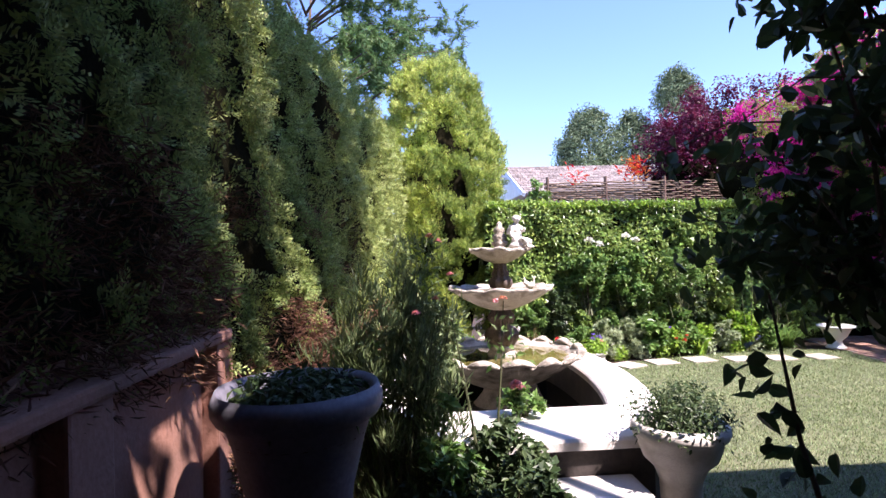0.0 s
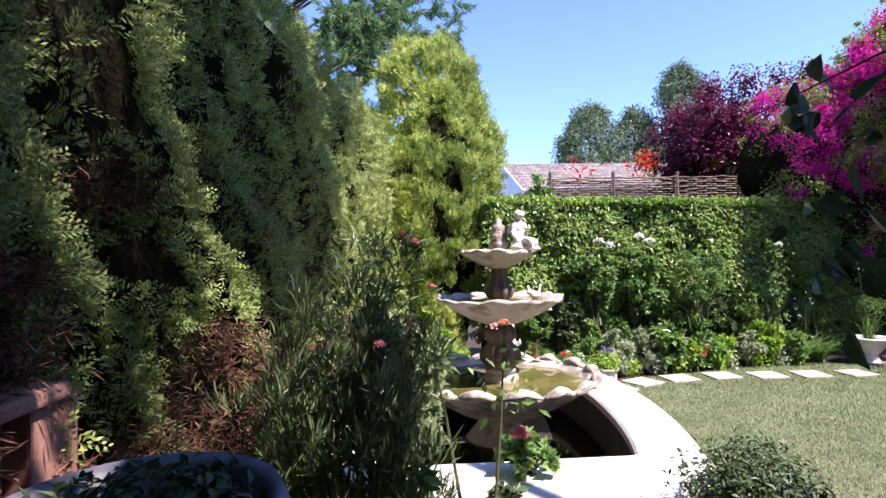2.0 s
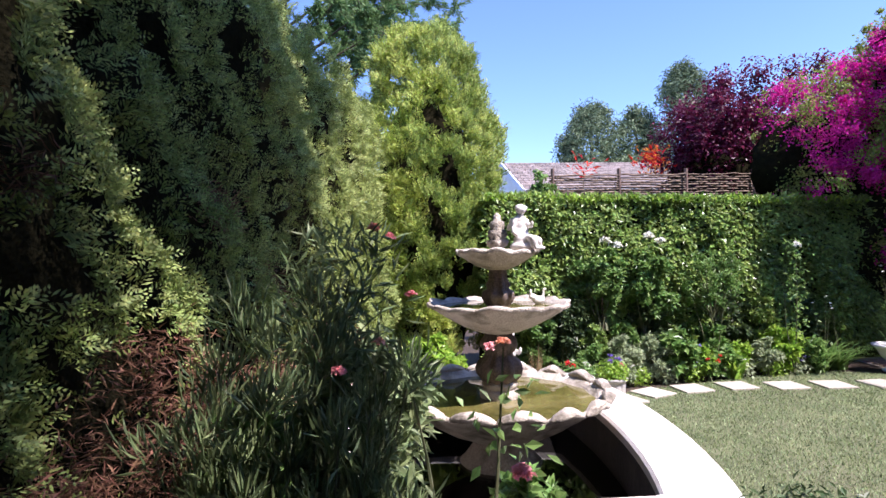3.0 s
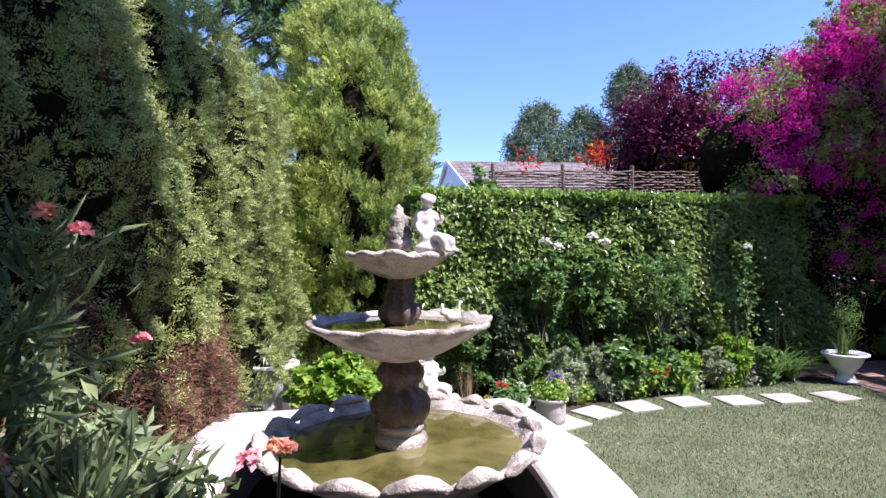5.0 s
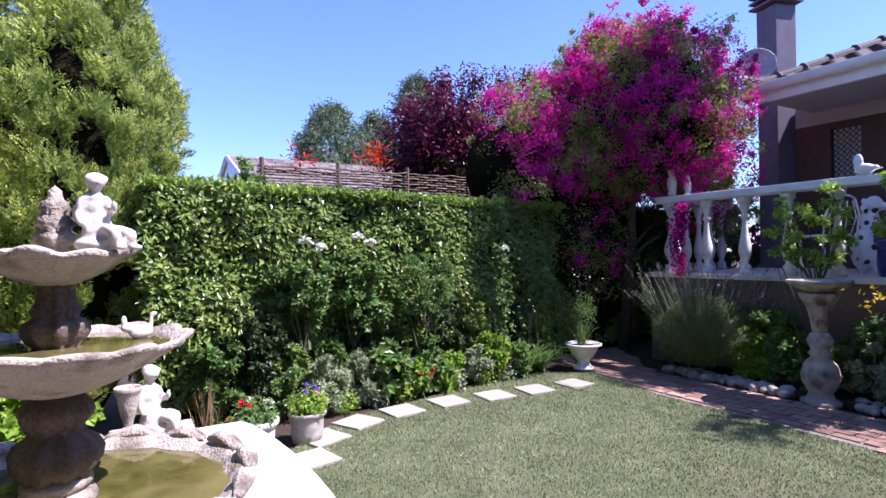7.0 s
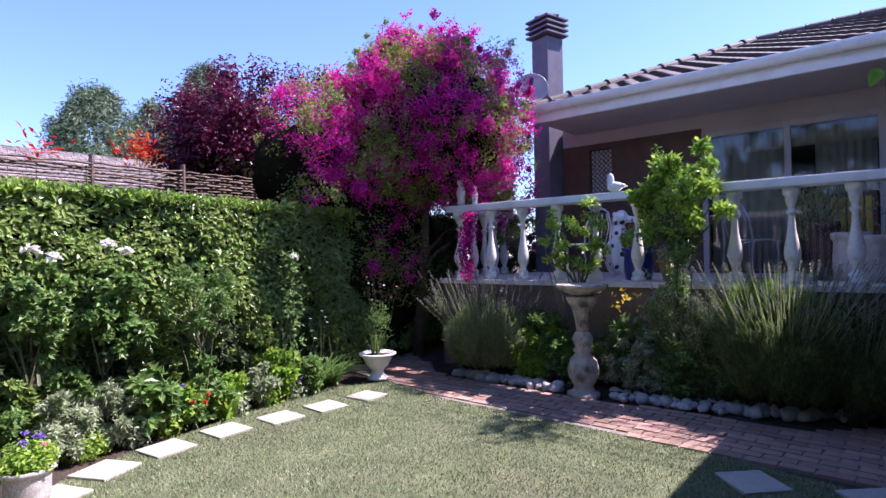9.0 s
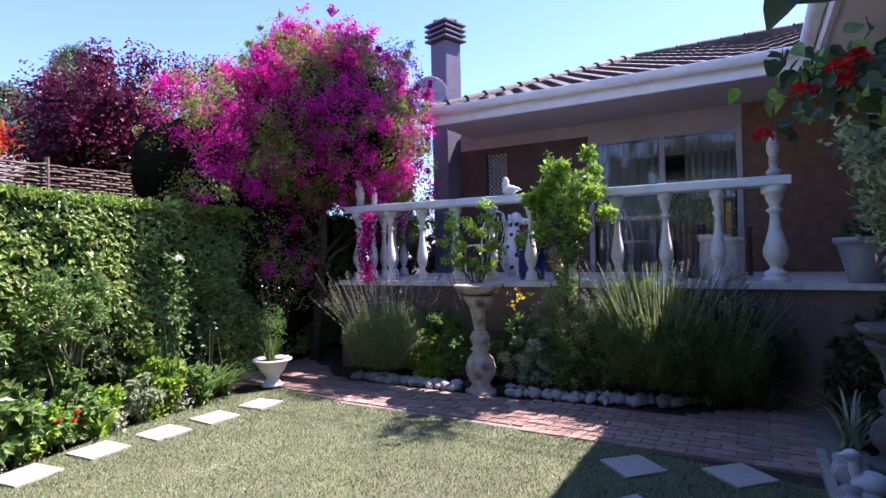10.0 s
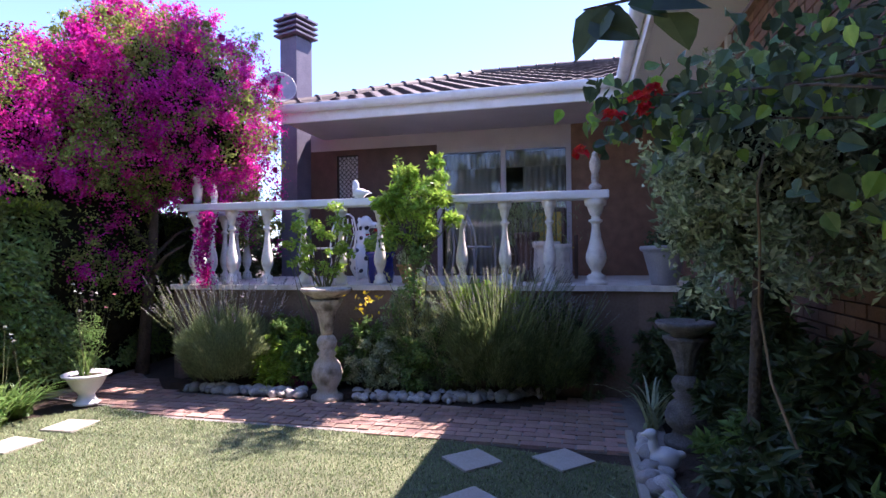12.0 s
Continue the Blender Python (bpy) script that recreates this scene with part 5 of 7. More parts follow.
# ---- pots and plants ----
def pot(x, y, h, r, label, material, z=0.0, foot=0.55, name="plant_pot", category="plant pot", ribs=0, pedestal=False, tapered=False, bowl_top=False):
    t = thing(name, x, y, z, label, category)
    bm = bmesh.new()
    w_ = (lambda a, i: (1 + 0.03 * math.sin(a * ribs), 0)) if ribs else None
    if pedestal:
        prof = [(0.55 * r, 0), (0.60 * r, 0.06 * h), (0.50 * r, 0.10 * h), (0.38 * r, 0.2 * h), (0.34 * r, 0.32 * h), (0.44 * r, 0.42 * h), (0.60 * r, 0.52 * h), (0.74 * r, 0.70 * h), (0.84 * r, 0.85 * h), (0.97 * r, 0.90 * h), (1.05 * r, 0.93 * h), (1.06 * r, 0.98 * h), (0.98 * r, h), (0.88 * r, 0.97 * h), (0.8 * r, 0.85 * h), (0.0004, 0.84 * h)]
    elif bowl_top:
        prof = [(0.66 * r, 0), (0.68 * r, 0.06 * h), (0.52 * r, 0.10 * h), (0.44 * r, 0.28 * h), (0.46 * r, 0.50 * h), (0.58 * r, 0.62 * h), (0.80 * r, 0.70 * h), (0.90 * r, 0.80 * h), (0.92 * r, 0.86 * h), (1.02 * r, 0.885 * h), (1.07 * r, 0.92 * h), (1.05 * r, 0.97 * h), (0.97 * r, h), (0.90 * r, 0.97 * h), (0.84 * r, 0.88 * h), (0.0004, 0.87 * h)]
    elif tapered:
        prof = [(0.46 * r, 0), (0.48 * r, 0.04 * h), (0.40 * r, 0.08 * h), (0.44 * r, 0.25 * h), (0.54 * r, 0.5 * h), (0.66 * r, 0.70 * h), (0.80 * r, 0.84 * h), (0.88 * r, 0.90 * h), (0.98 * r, 0.915 * h), (1.03 * r, 0.935 * h), (1.04 * r, 0.965 * h), (0.98 * r, h), (0.90 * r, 0.98 * h), (0.84 * r, 0.90 * h), (0.0004, 0.88 * h)]
    else:
        prof = [(foot * r, 0), ((foot + 0.1) * r, 0.3 * h), (0.86 * r, 0.78 * h), (0.88 * r, 0.84 * h), (0.99 * r, 0.87 * h), (1.03 * r, 0.92 * h), (1.02 * r, 0.98 * h), (0.97 * r, h), (0.90 * r, 0.97 * h), (0.84 * r, 0.88 * h), (0.0004, 0.87 * h)]
    lathe(bm, prof, 40, w_)
    part("body", bm, M[material], t, smooth=True)
    bm = bmesh.new()
    lathe(bm, [(0.83 * r, 0.86 * h), (0.83 * r, 0.89 * h), (0.5 * r, 0.92 * h), (0.0004, 0.93 * h)], 24)
    part("soil", bm, M["soil"], t)
    return t


def stems(bm, pts_list, r, sides=4):
    for pts in pts_list:
        tube(bm, pts, [r * (1 - 0.75 * k / (len(pts) - 1)) for k in range(len(pts))], sides, False)


def shrub(x, y, z, radii, n, material, label, category="shrub", leaf=(0.05, 0.02), clumps=60, droop=0.0, nstem=14, name="shrub", parent=None, seed=1, lift=0.6, centre=None, jitter=0.5, along=False):
    """Leaves in clumps round stems that rise from the ground; radii are the crown's, centre its height."""
    t = parent or thing(name, x, y, z, label, category)
    rr = random.Random(seed)
    cz = radii[2] if centre is None else centre
    d = unit(rs.normal(0, 1, (clumps, 3)))
    c = d * np.array(radii) * rs.uniform(0.35, 0.95, (clumps, 1)) + np.array((0, 0, cz))
    c = c[c[:, 2] > 0.03]
    for k in range(min(nstem, len(c))):
        bm = bmesh.new()
        e = Vector(c[k])
        b = Vector((rr.gauss(0, 0.03), rr.gauss(0, 0.03), -0.01))
        if centre and k > 2:
            b = Vector((rr.gauss(0, 0.02), rr.gauss(0, 0.02), (centre - radii[2]) * 0.9))
        stems(bm, [[b, b.lerp(e, 0.5) + Vector((rr.gauss(0, 0.02), rr.gauss(0, 0.02), 0.04)), e]], 0.006 + 0.004 * cz)
        part("stem", bm, M["stem"], t)
    p, dd = clumpy(n, c, rs.uniform(0.5, 1.0, len(c)) * 0.30 * min(radii), 0.8)
    p = p[p[:, 2] > 0.005] if centre is None else p
    dd = dd[:len(p)]
    leaves("foliage", p, dd + np.array((0, 0, lift)), leaf[0], leaf[1], M[material], t, jitter, 0.3, droop, along)
    return t


def petals(parent, cx, cy, cz, r, material, n=34, name="flower", label=""):
    d = unit(rs.normal(0, 1, (n, 3)))
    d[:, 2] = np.abs(d[:, 2]) * 0.9
    p = np.array((cx, cy, cz)) + d * r * rs.uniform(0.15, 0.6, (n, 1))
    return leaves(name, p, d + np.array((0, 0, 0.2)), r * 0.62, r * 0.6, M[material], parent, 0.35, 0.5, label=label)


def blades(parent, x, y, n, h, width, spread, material, name="leaf_blades", bend=0.5, seed=1):
    """Arching strap leaves from one root, six pieces long each."""
    rr = random.Random(seed)
    vs, fs = [], []
    for k in range(n):
        a, L, tilt = rr.uniform(0, math.tau), h * rr.uniform(0.6, 1.15), spread * rr.uniform(0.2, 1.0)
        o = Vector((x + rr.gauss(0, 0.03), y + rr.gauss(0, 0.03), -0.005))
        side = Vector((-math.sin(a), math.cos(a), 0))
        b0 = len(vs)
        for j in range(6):
            s = j / 5
            out = tilt * s + bend * tilt * s * s
            q = o + Vector((math.cos(a) * out, math.sin(a) * out, L * (s - 0.45 * bend * s * s * s)))
            w = width * (math.sin(math.pi * min(0.5 + s * 0.5, 0.985)) * 0.5 + 0.02)
            vs += [tuple(q - side * w), tuple(q + side * w)]
        for j in range(5):
            i = b0 + 2 * j
            fs.append((i, i + 1, i + 3, i + 2))
    return soup(name, vs, fs, M[material], parent, smooth=True)


# foreground pots and shrubs
big = pot(1.34, 3.03, 1.08, 0.258, "large slate grey urn-shaped pot with dark soil and low plants", "slate", name="plant_urn", foot=0.42, tapered=True)
p, d = ellipsoid_points(1500, (0, 0, 1.02), (0.22, 0.22, 0.10), 0.7)
leaves("plant", p[p[:, 2] > 0.98], d[p[:, 2] > 0.98], 0.04, 0.02, M["dark"], big, 0.6)
small = pot(3.06, 3.95, 0.61, 0.225, "pale cast stone pedestal planter with a small bushy herb", "white_stone", name="pedestal_planter", bowl_top=True)
p, d = ellipsoid_points(3800, (0, 0, 0.60), (0.24, 0.24, 0.20), 0.8, 0.2, zmin=0.54)
leaves("plant", p, d + np.array((0, 0, 0.5)), 0.032, 0.013, M["dark"], small, 0.7)

ole = shrub(1.62, 4.02, 0, (0.42, 0.30, 0.76), 6500, "olive", "willowy shrub with narrow light green leaves and a few orange blooms", leaf=(0.070, 0.0075), clumps=170, nstem=60, seed=4, lift=1.7, jitter=0.5, along=True)
for q, r_, m_ in (((0.20, 0.10, 1.575), 0.026, "orange_petal"), ((0.245, 0.12, 1.55), 0.024, "pink_petal"), ((0.31, 0.18, 1.37), 0.022, "pink_petal"), ((0.12, -0.12, 1.2), 0.024, "pink_petal"), ((0.22, -0.05, 1.26), 0.022, "orange_petal")):
    petals(ole, *q, r_, m_, 40, "flower", "orange rose" if m_[0] == "o" else "pink rose")
q_ = rs.rand(420)
leaves("upper_foliage", np.stack([0.02 + 0.2 * q_ + rs.normal(0, 0.05, 420), 0.10 * q_ + rs.normal(0, 0.05, 420), 1.15 + 0.42 * rs.rand(420)], 1), rs.normal(0, 1, (420, 3)) + np.array((0.2, 0, 0.8)), 0.065, 0.010, M["olive"], ole, 0.5, 0.3, 0.1, True)
shrub(1.74, 4.28, 0, (0.36, 0.30, 0.40), 3400, "olive", "leafy rose shoots leaning over the pond coping", "rose", leaf=(0.06, 0.022), clumps=60, nstem=20, seed=203, name="rose_bush", centre=0.95, jitter=0.7)
# lower leaves take the dark leaf colour to imitate shade
roseb = shrub(2.13, 4.0, 0, (0.26, 0.2, 0.36), 1500, "dark", "leafy rose bush with orange and pink roses by the pond", leaf=(0.055, 0.032), clumps=34, nstem=12, seed=6, name="rose_bush")
bm = bmesh.new()
stems(bm, [[(0, 0, 0.5), (0.03, -0.02, 0.9), (0.05, -0.02, 1.24)], [(-0.1, 0, 0.5), (-0.16, 0.05, 0.9), (-0.2, 0.02, 1.1)]], 0.008, 5)
part("stem", bm, M["stem"], roseb)
petals(roseb, 0.05, -0.02, 1.25, 0.024, "orange_petal", 40, "flower", "orange rose")
petals(roseb, 0.01, -0.03, 1.24, 0.022, "pink_petal", 30, "flower", "pink rose")
leaves("upper_foliage", np.array([(0.05 + rs.normal(0, 0.06), -0.02 + rs.normal(0, 0.05), rs.uniform(0.9, 1.18)) for _ in range(34)]), rs.normal(0, 1, (34, 3)), 0.045, 0.026, M["rose"], roseb)
shrub(2.30, 3.84, 0, (0.24, 0.20, 0.27), 2000, "dark", "low bushy dark green plant beside the stone step", leaf=(0.055, 0.045), clumps=30, nstem=10, seed=9, name="bed_shrub")
ger = shrub(2.38, 4.5, 0.5, (0.15, 0.11, 0.085), 420, "rose", "small geranium with a coral pink flower head standing on the coping", leaf=(0.05, 0.036), clumps=16, nstem=8, seed=209, name="geranium")
petals(ger, -0.05, -0.03, 0.185, 0.05, "pink_petal", 110, "flower", "coral pink flower head")
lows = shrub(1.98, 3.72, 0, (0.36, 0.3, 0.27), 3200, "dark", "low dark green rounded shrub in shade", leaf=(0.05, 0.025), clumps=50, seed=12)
for x_, y_, s_ in ((1.18, 5.2, 21), (1.12, 6.0, 22), (1.28, 4.7, 23)):
    shrub(x_, y_, 0, (0.25, 0.4, 0.42), 2400, "rose", "green leafy perennial between the pond and the conifer hedge", "perennial plant", leaf=(0.06, 0.03), clumps=34, seed=s_, name="perennial")
shrub(2.15, 8.2, 0, (0.42, 0.25, 0.32), 2600, "fresh", "bright green broad-leaved plants behind the pond", "perennial plant", leaf=(0.09, 0.07), clumps=40, seed=24, name="perennial")
urn = pot(1.55, 8.42, 0.54, 0.225, "white painted garden urn before the conifer hedge", "paint", name="garden_urn", pedestal=True)
p, d = ellipsoid_points(400, (0, 0, 0.6), (0.2, 0.2, 0.12), 0.8, zmin=0.56)
p, d = p[::4], d[::4]
leaves("plant", p, d, 0.09, 0.03, M["grey"], urn)

pot(2.73, 7.34, 0.34, 0.075, "small stone urn on a plinth behind the pond", "stone", 0.36, name="stone_urn", pedestal=True)

# rambler at the start of the path
ram = thing("climbing_plant", 2.78, 2.42, 0, "dark leafy climber with bare twisting stems beside the path", "climbing plant")
bm = bmesh.new()
rr = random.Random(14)
tips = []
L_ = [[(0, 0, -0.01), (-0.04, 0.05, 0.6), (-0.12, 0.12, 1.0), (-0.10, 0.25, 1.35)], [(0.05, 0, -0.01), (0.12, 0.05, 0.9), (0.08, 0.1, 1.7), (0.0, 0.2, 2.2)], [(0.1, 0.05, -0.01), (0.25, 0.1, 1.0), (0.3, 0.2, 1.9), (0.2, 0.45, 2.3)]]
for k in range(40):
    b = Vector((rr.uniform(0.0, 0.5), rr.uniform(0, 0.3), rr.uniform(1.3, 2.1)))
    e = b + Vector((rr.uniform(-0.4, 0.5), rr.uniform(-0.1, 0.5), rr.uniform(-0.2, 0.4)))
    L_.append([b, b.lerp(e, 0.5) + Vector((0, 0, 0.08)), e])
    tips.append((b, e))
stems(bm, L_[:3], 0.012, 6)
stems(bm, L_[3:], 0.0045, 5)
part("stem", bm, M["bark"], ram)
pp, ww = [], []
for b, e in tips:
    for j in range(44):
        s = rr.random()
        pp.append((b.lerp(e, s) + Vector((rr.gauss(0, 0.05), rr.gauss(0, 0.05), rr.gauss(0, 0.05))))[:])
        ww.append(((e - b).normalized() + Vector((rr.gauss(0, 0.8), rr.gauss(0, 0.8), rr.gauss(0, 0.5)))).normalized()[:])
for j in range(60):
    s = rr.random()
    pp.append((-0.04 - 0.1 * s + rr.gauss(0, 0.05), 0.05 + 0.2 * s + rr.gauss(0, 0.05), 0.45 + 0.8 * s))
    ww.append((rr.gauss(0, 1), rr.gauss(0, 1), rr.gauss(0, 0.6)))
P_, W_ = np.array(pp), np.array(ww)
wx, wy = P_[:, 0] + 2.78 - 1.9, P_[:, 1] + 2.42 - 2.23
keep = (wx > 0.80 * np.maximum(wy, 0.0)) & (wx > 0.45)
round_leaves("foliage", P_[keep], W_[keep], 0.062, "dark", ram, "", 0.3, 0.8)

# trees added beyond the picture's top and sides only to block sun and sky
def added_shade_tree(x, y, base, z, radii, n, label, bend=None, hole=None, girth=1.0):
    t = thing("added_shade_tree", x, y, 0, label, "tree")
    bm = bmesh.new()
    b = Vector(base)
    tube(bm, [b, Vector(bend) if bend else b.lerp(Vector((0, 0, z)), 0.5), (0, 0, z)], [0.14 * girth, 0.1 * girth ** 2, 0.05 * girth ** 2], 8)
    part("trunk", bm, M["bark"], t, smooth=True)
    dd = unit(rs.normal(0, 1, (160, 3)))
    c = dd * np.array(radii) * rs.uniform(0.3, 1.0, (160, 1)) + np.array((0, 0, z))
    p, d = clumpy(n, c, rs.uniform(0.2, 0.34, 160), 0.8)
    if hole:
        far = np.hypot(p[:, 0] - hole[0] - 0.52 * (p[:, 2] - z), p[:, 1] - hole[1] + 0.43 * (p[:, 2] - z)) > hole[2] * (1 + 0.5 * wobble(p, 7))
        far |= rs.rand(len(p)) < 0.12
        p, d = p[far], d[far]
    leaves("crown", p, d, 0.11, 0.055, M["dark"], t, 0.5)


added_shade_tree(1.5, 1.15, (-1.2, -0.75, -0.01), 4.4, (2.5, 1.48, 0.7), 34000, "unseen tree added to shade the start of the path", None, (1.4, 0.10, 0.60))
added_shade_tree(-0.2, 2.7, (-1.6, -0.5, -0.01), 4.5, (1.9, 2.1, 0.5), 30000, "unseen tree added to keep skylight off the conifer hedge")
added_shade_tree(10.5, 6.75, (0.5, -12.7, -0.01), 6.95, (1.25, 0.42, 0.35), 16000, "unseen tree added to shade the far end of the hedge", (0.6, -9.0, 7.6), None, 0.4)
added_shade_tree(4.85, 0.62, (1.2, -2.8, -0.01), 9.1, (0.7, 0.5, 0.55), 700, "unseen thin-crowned tree added to dapple the conifer hedge")
added_shade_tree(-0.2, 5.0, (-1.4, -0.3, -0.01), 4.75, (1.25, 1.9, 0.35), 30000, "unseen tree added above the conifer hedge to block skylight")
added_shade_tree(4.75, 2.05, (1.2, -3.2, -0.01), 9.5, (0.75, 0.95, 0.6), 22000, "unseen tall tree added to shade the conifer hedge")
added_shade_tree(4.65, 3.9, (1.3, -5.2, -0.01), 9.5, (0.42, 0.65, 0.3), 1500, "unseen small-crowned tree added to shade the conifer hedge top", (0.3, -0.6, 8.6), None, 0.6)
added_shade_tree(3.50, 2.40, (1.6, -2.9, -0.01), 4.6, (0.55, 0.50, 0.30), 420, "unseen small tree added to shade the willowy shrub")
added_shade_tree(11.6, 3.1, (0.3, -9.0, -0.01), 7.5, (0.27, 0.9, 0.3), 130, "unseen wispy tree added to dapple the brick path", (0.2, -5.0, 7.0), None, 0.4)
added_shade_tree(11.7, 4.55, (0.1, -10.4, -0.01), 7.5, (0.40, 0.50, 0.3), 420, "unseen open-crowned tree added to shade the brick path", (0.2, -6.0, 7.0), None, 0.4)
added_shade_tree(10.95, 3.05, (0.2, -9.0, -0.01), 7.4, (0.36, 0.46, 0.3), 330, "unseen thin tree added to dapple the lawn's edge", (0.3, -5.0, 7.0), None, 0.4)

added_shade_tree(-4.2, 6.8, (0.0, 0.0, -0.01), 4.6, (2.0, 3.4, 1.9), 26000, "unseen broad tree added to block sky reflected in the glass")

# flower bed along the hedge
def bed_y(x):
    return hedge_y(x) - 0.32


ROSES = ((4.22, 8.75, 1.60, 31), (4.74, 8.8, 1.64, 32))
for x_, y_, z_, s_ in ROSES:
    t = shrub(x_, y_, 0, (0.42, 0.28, 0.46), 4200, "rose", "standard rose with glossy dark leaves and white blooms against the hedge", leaf=(0.065, 0.038), clumps=40, nstem=16, seed=s_, name="rose_tree", centre=1.1)
    bm = bmesh.new()
    tube(bm, [(0, 0, -0.01), (0.01, 0, 0.5), (0, 0, 1.0)], [0.018, 0.015, 0.012], 6)
    part("trunk", bm, M["bark"], t)
    for k in range(2):
        petals(t, -0.07 + 0.13 * k, -0.33, z_ - 0.05 * k, 0.072, "white_petal", 44, "flower", "white rose")
t = shrub(5.55, 8.72, 0, (0.42, 0.26, 0.42), 3600, "rose", "tall feathery green shrub against the hedge", leaf=(0.06, 0.018), clumps=60, seed=33, centre=1.15, nstem=22)
t = thing("rose_bush", 6.5, 8.66, 0, "slender rose with one white bloom in front of the shaded hedge", "rose")
bm = bmesh.new()
stems(bm, [[(0, 0, -0.01), (0.04, 0, 0.8), (0.03, -0.02, 1.5)], [(0, 0, -0.01), (-0.08, 0.03, 0.6), (-0.12, 0, 1.1)]], 0.01, 5)
part("stem", bm, M["stem"], t)
k_ = rs.rand(260)
leaves("foliage", np.stack([0.03 + rs.normal(0, 0.07, 260), rs.normal(0, 0.06, 260), 0.5 + k_ * 1.1], 1), rs.normal(0, 1, (260, 3)), 0.05, 0.03, M["rose"], t)
petals(t, 0.03, -0.03, 1.53, 0.06, "white_petal", 50, "flower", "white rose")

BED = [(4.35, "grey", 0.24, 0.28, (0.05, 0.012), "grey-green mounded plant at the lawn's edge", 2400), (4.7, "grey", 0.22, 0.24, (0.06, 0.012), "silvery mounded plant at the lawn's edge", 2200),
       (5.05, "rose", 0.2, 0.34, (0.10, 0.055), "broad-leaved green perennial in the flower bed", 420), (5.3, "fresh", 0.18, 0.2, (0.06, 0.035), "low bright green bedding plant", 700),
       (5.9, "fresh", 0.14, 0.2, (0.07, 0.03), "small light green bedding plant", 420), (6.15, "grey", 0.16, 0.2, (0.06, 0.025), "silver-leaved bedding plant with pale flowers", 800),
       (6.45, "fresh", 0.19, 0.30, (0.09, 0.045), "light green broad-leaved perennial", 500), (3.95, "rose", 0.18, 0.25, (0.05, 0.02), "small green plant by the pond corner", 900),
       (6.75, "rose", 0.22, 0.2, (0.07, 0.03), "low green perennial under the daylilies", 800), (5.55, "rose", 0.2, 0.28, (0.08, 0.05), "leafy green perennial in the flower bed", 500)]
for i, (x_, m_, r_, h_, lf, lab, n_) in enumerate(BED):
    shrub(x_, bed_y(x_) - 0.05 + 0.06 * math.sin(i * 2.1), 0, (r_ * 1.15, r_ * 0.95, h_ * 1.1), int(n_ * 1.8), m_, lab, "bedding plant", leaf=lf, clumps=26, seed=40 + i, name="bedding_plant", nstem=9)
for i, x_ in enumerate(np.arange(3.4, 7.6, 0.36)):
    shrub(float(x_), float(hedge_y(x_)) - 0.13, 0, (0.24, 0.15, 0.44 + 0.14 * math.sin(i * 1.9)), 1900, ("rose", "dark", "laurel")[i % 3], "leafy green undergrowth at the foot of the hedge", "shrub", leaf=(0.07, 0.035), clumps=26, seed=60 + i, name="undergrowth", nstem=8)


def clump(x, y, n, h, w, sp, material, label, seed, spikes=0, bend=0.5):
    t = thing("strap_leaf_plant", x, y, 0, label, "perennial plant")
    blades(t, 0, 0, n, h, w, sp, material, "leaf", bend, seed)
    if spikes:
        bm = bmesh.new()
        rr = random.Random(seed)
        tipz = []
        for k in range(spikes):
            a = rr.uniform(0, math.tau)
            e = Vector((0.12 * math.cos(a), 0.1 * math.sin(a), h * rr.uniform(1.4, 1.9)))
            stems(bm, [[(0, 0, -0.01), e * 0.5 + Vector((0.02, 0, 0)), e]], 0.006, 4)
            tipz.append(e)
        part("flower_stalk", bm, M["stem"], t)
        for e in tipz:
            petals(t, e.x, e.y, e.z, 0.02, "white_petal", 12, "bud")
    return t


clump(5.74, 8.60, 46, 0.34, 0.035, 0.20, "fresh", "yellow-green iris clump at the lawn's edge", 71)
clump(6.98, 8.85, 120, 0.52, 0.028, 0.34, "rose", "large clump of arching daylily leaves with tall buds", 72, 4, 0.8)
clump(7.25, 8.9, 90, 0.46, 0.026, 0.32, "rose", "dense clump of green strap leaves", 73, 2, 0.8)
clump(3.25, 7.95, 50, 0.52, 0.012, 0.14, "straw", "dry straw-coloured reedy clump behind the pond", 74, 0, 0.1)
clump(3.42, 7.85, 18, 0.34, 0.03, 0.24, "rose", "variegated arching strap-leaved plant", 75, 0, 0.9)


def flowers_on(t, spots, material, r=0.03, label=""):
    for x_, y_, z_ in spots:
        petals(t, x_, y_, z_, r, material, 22, "flower", label)


red = shrub(5.40, 8.55, 0, (0.14, 0.12, 0.15), 420, "rose", "low bedding plant with bright red flowers", "bedding plant", leaf=(0.05, 0.03), clumps=18, seed=81, name="bedding_plant", nstem=6)
flowers_on(red, [(-0.06, -0.06, 0.25), (0.05, -0.07, 0.23), (0.10, -0.03, 0.28), (-0.02, 0.02, 0.29)], "red_petal", 0.034, "red flower")
flowers_on(red, [(-0.1, 0.1, 0.34), (-0.07, 0.1, 0.38)], "violet_petal", 0.03, "violet flower")
flowers_on(thing("yellow_flower", 3.38, 7.72, 0, "small plant with two yellow flowers behind the pond", "flower"), [(0, 0, 0.03), (0, 0, 0.30), (0.03, -0.03, 0.22)], "yellow_petal", 0.035)
pA = pot(3.5, 7.5, 0.34, 0.165, "plain cream plastic pot of mixed red and white flowers", "paint", foot=0.7)
p, d = ellipsoid_points(900, (0, 0, 0.36), (0.17, 0.17, 0.13), 0.8, zmin=0.31)
leaves("plant", p, d, 0.04, 0.02, M["rose"], pA)
flowers_on(pA, [(-0.09, -0.05, 0.47), (-0.06, -0.08, 0.45)], "red_petal", 0.035, "red flower")
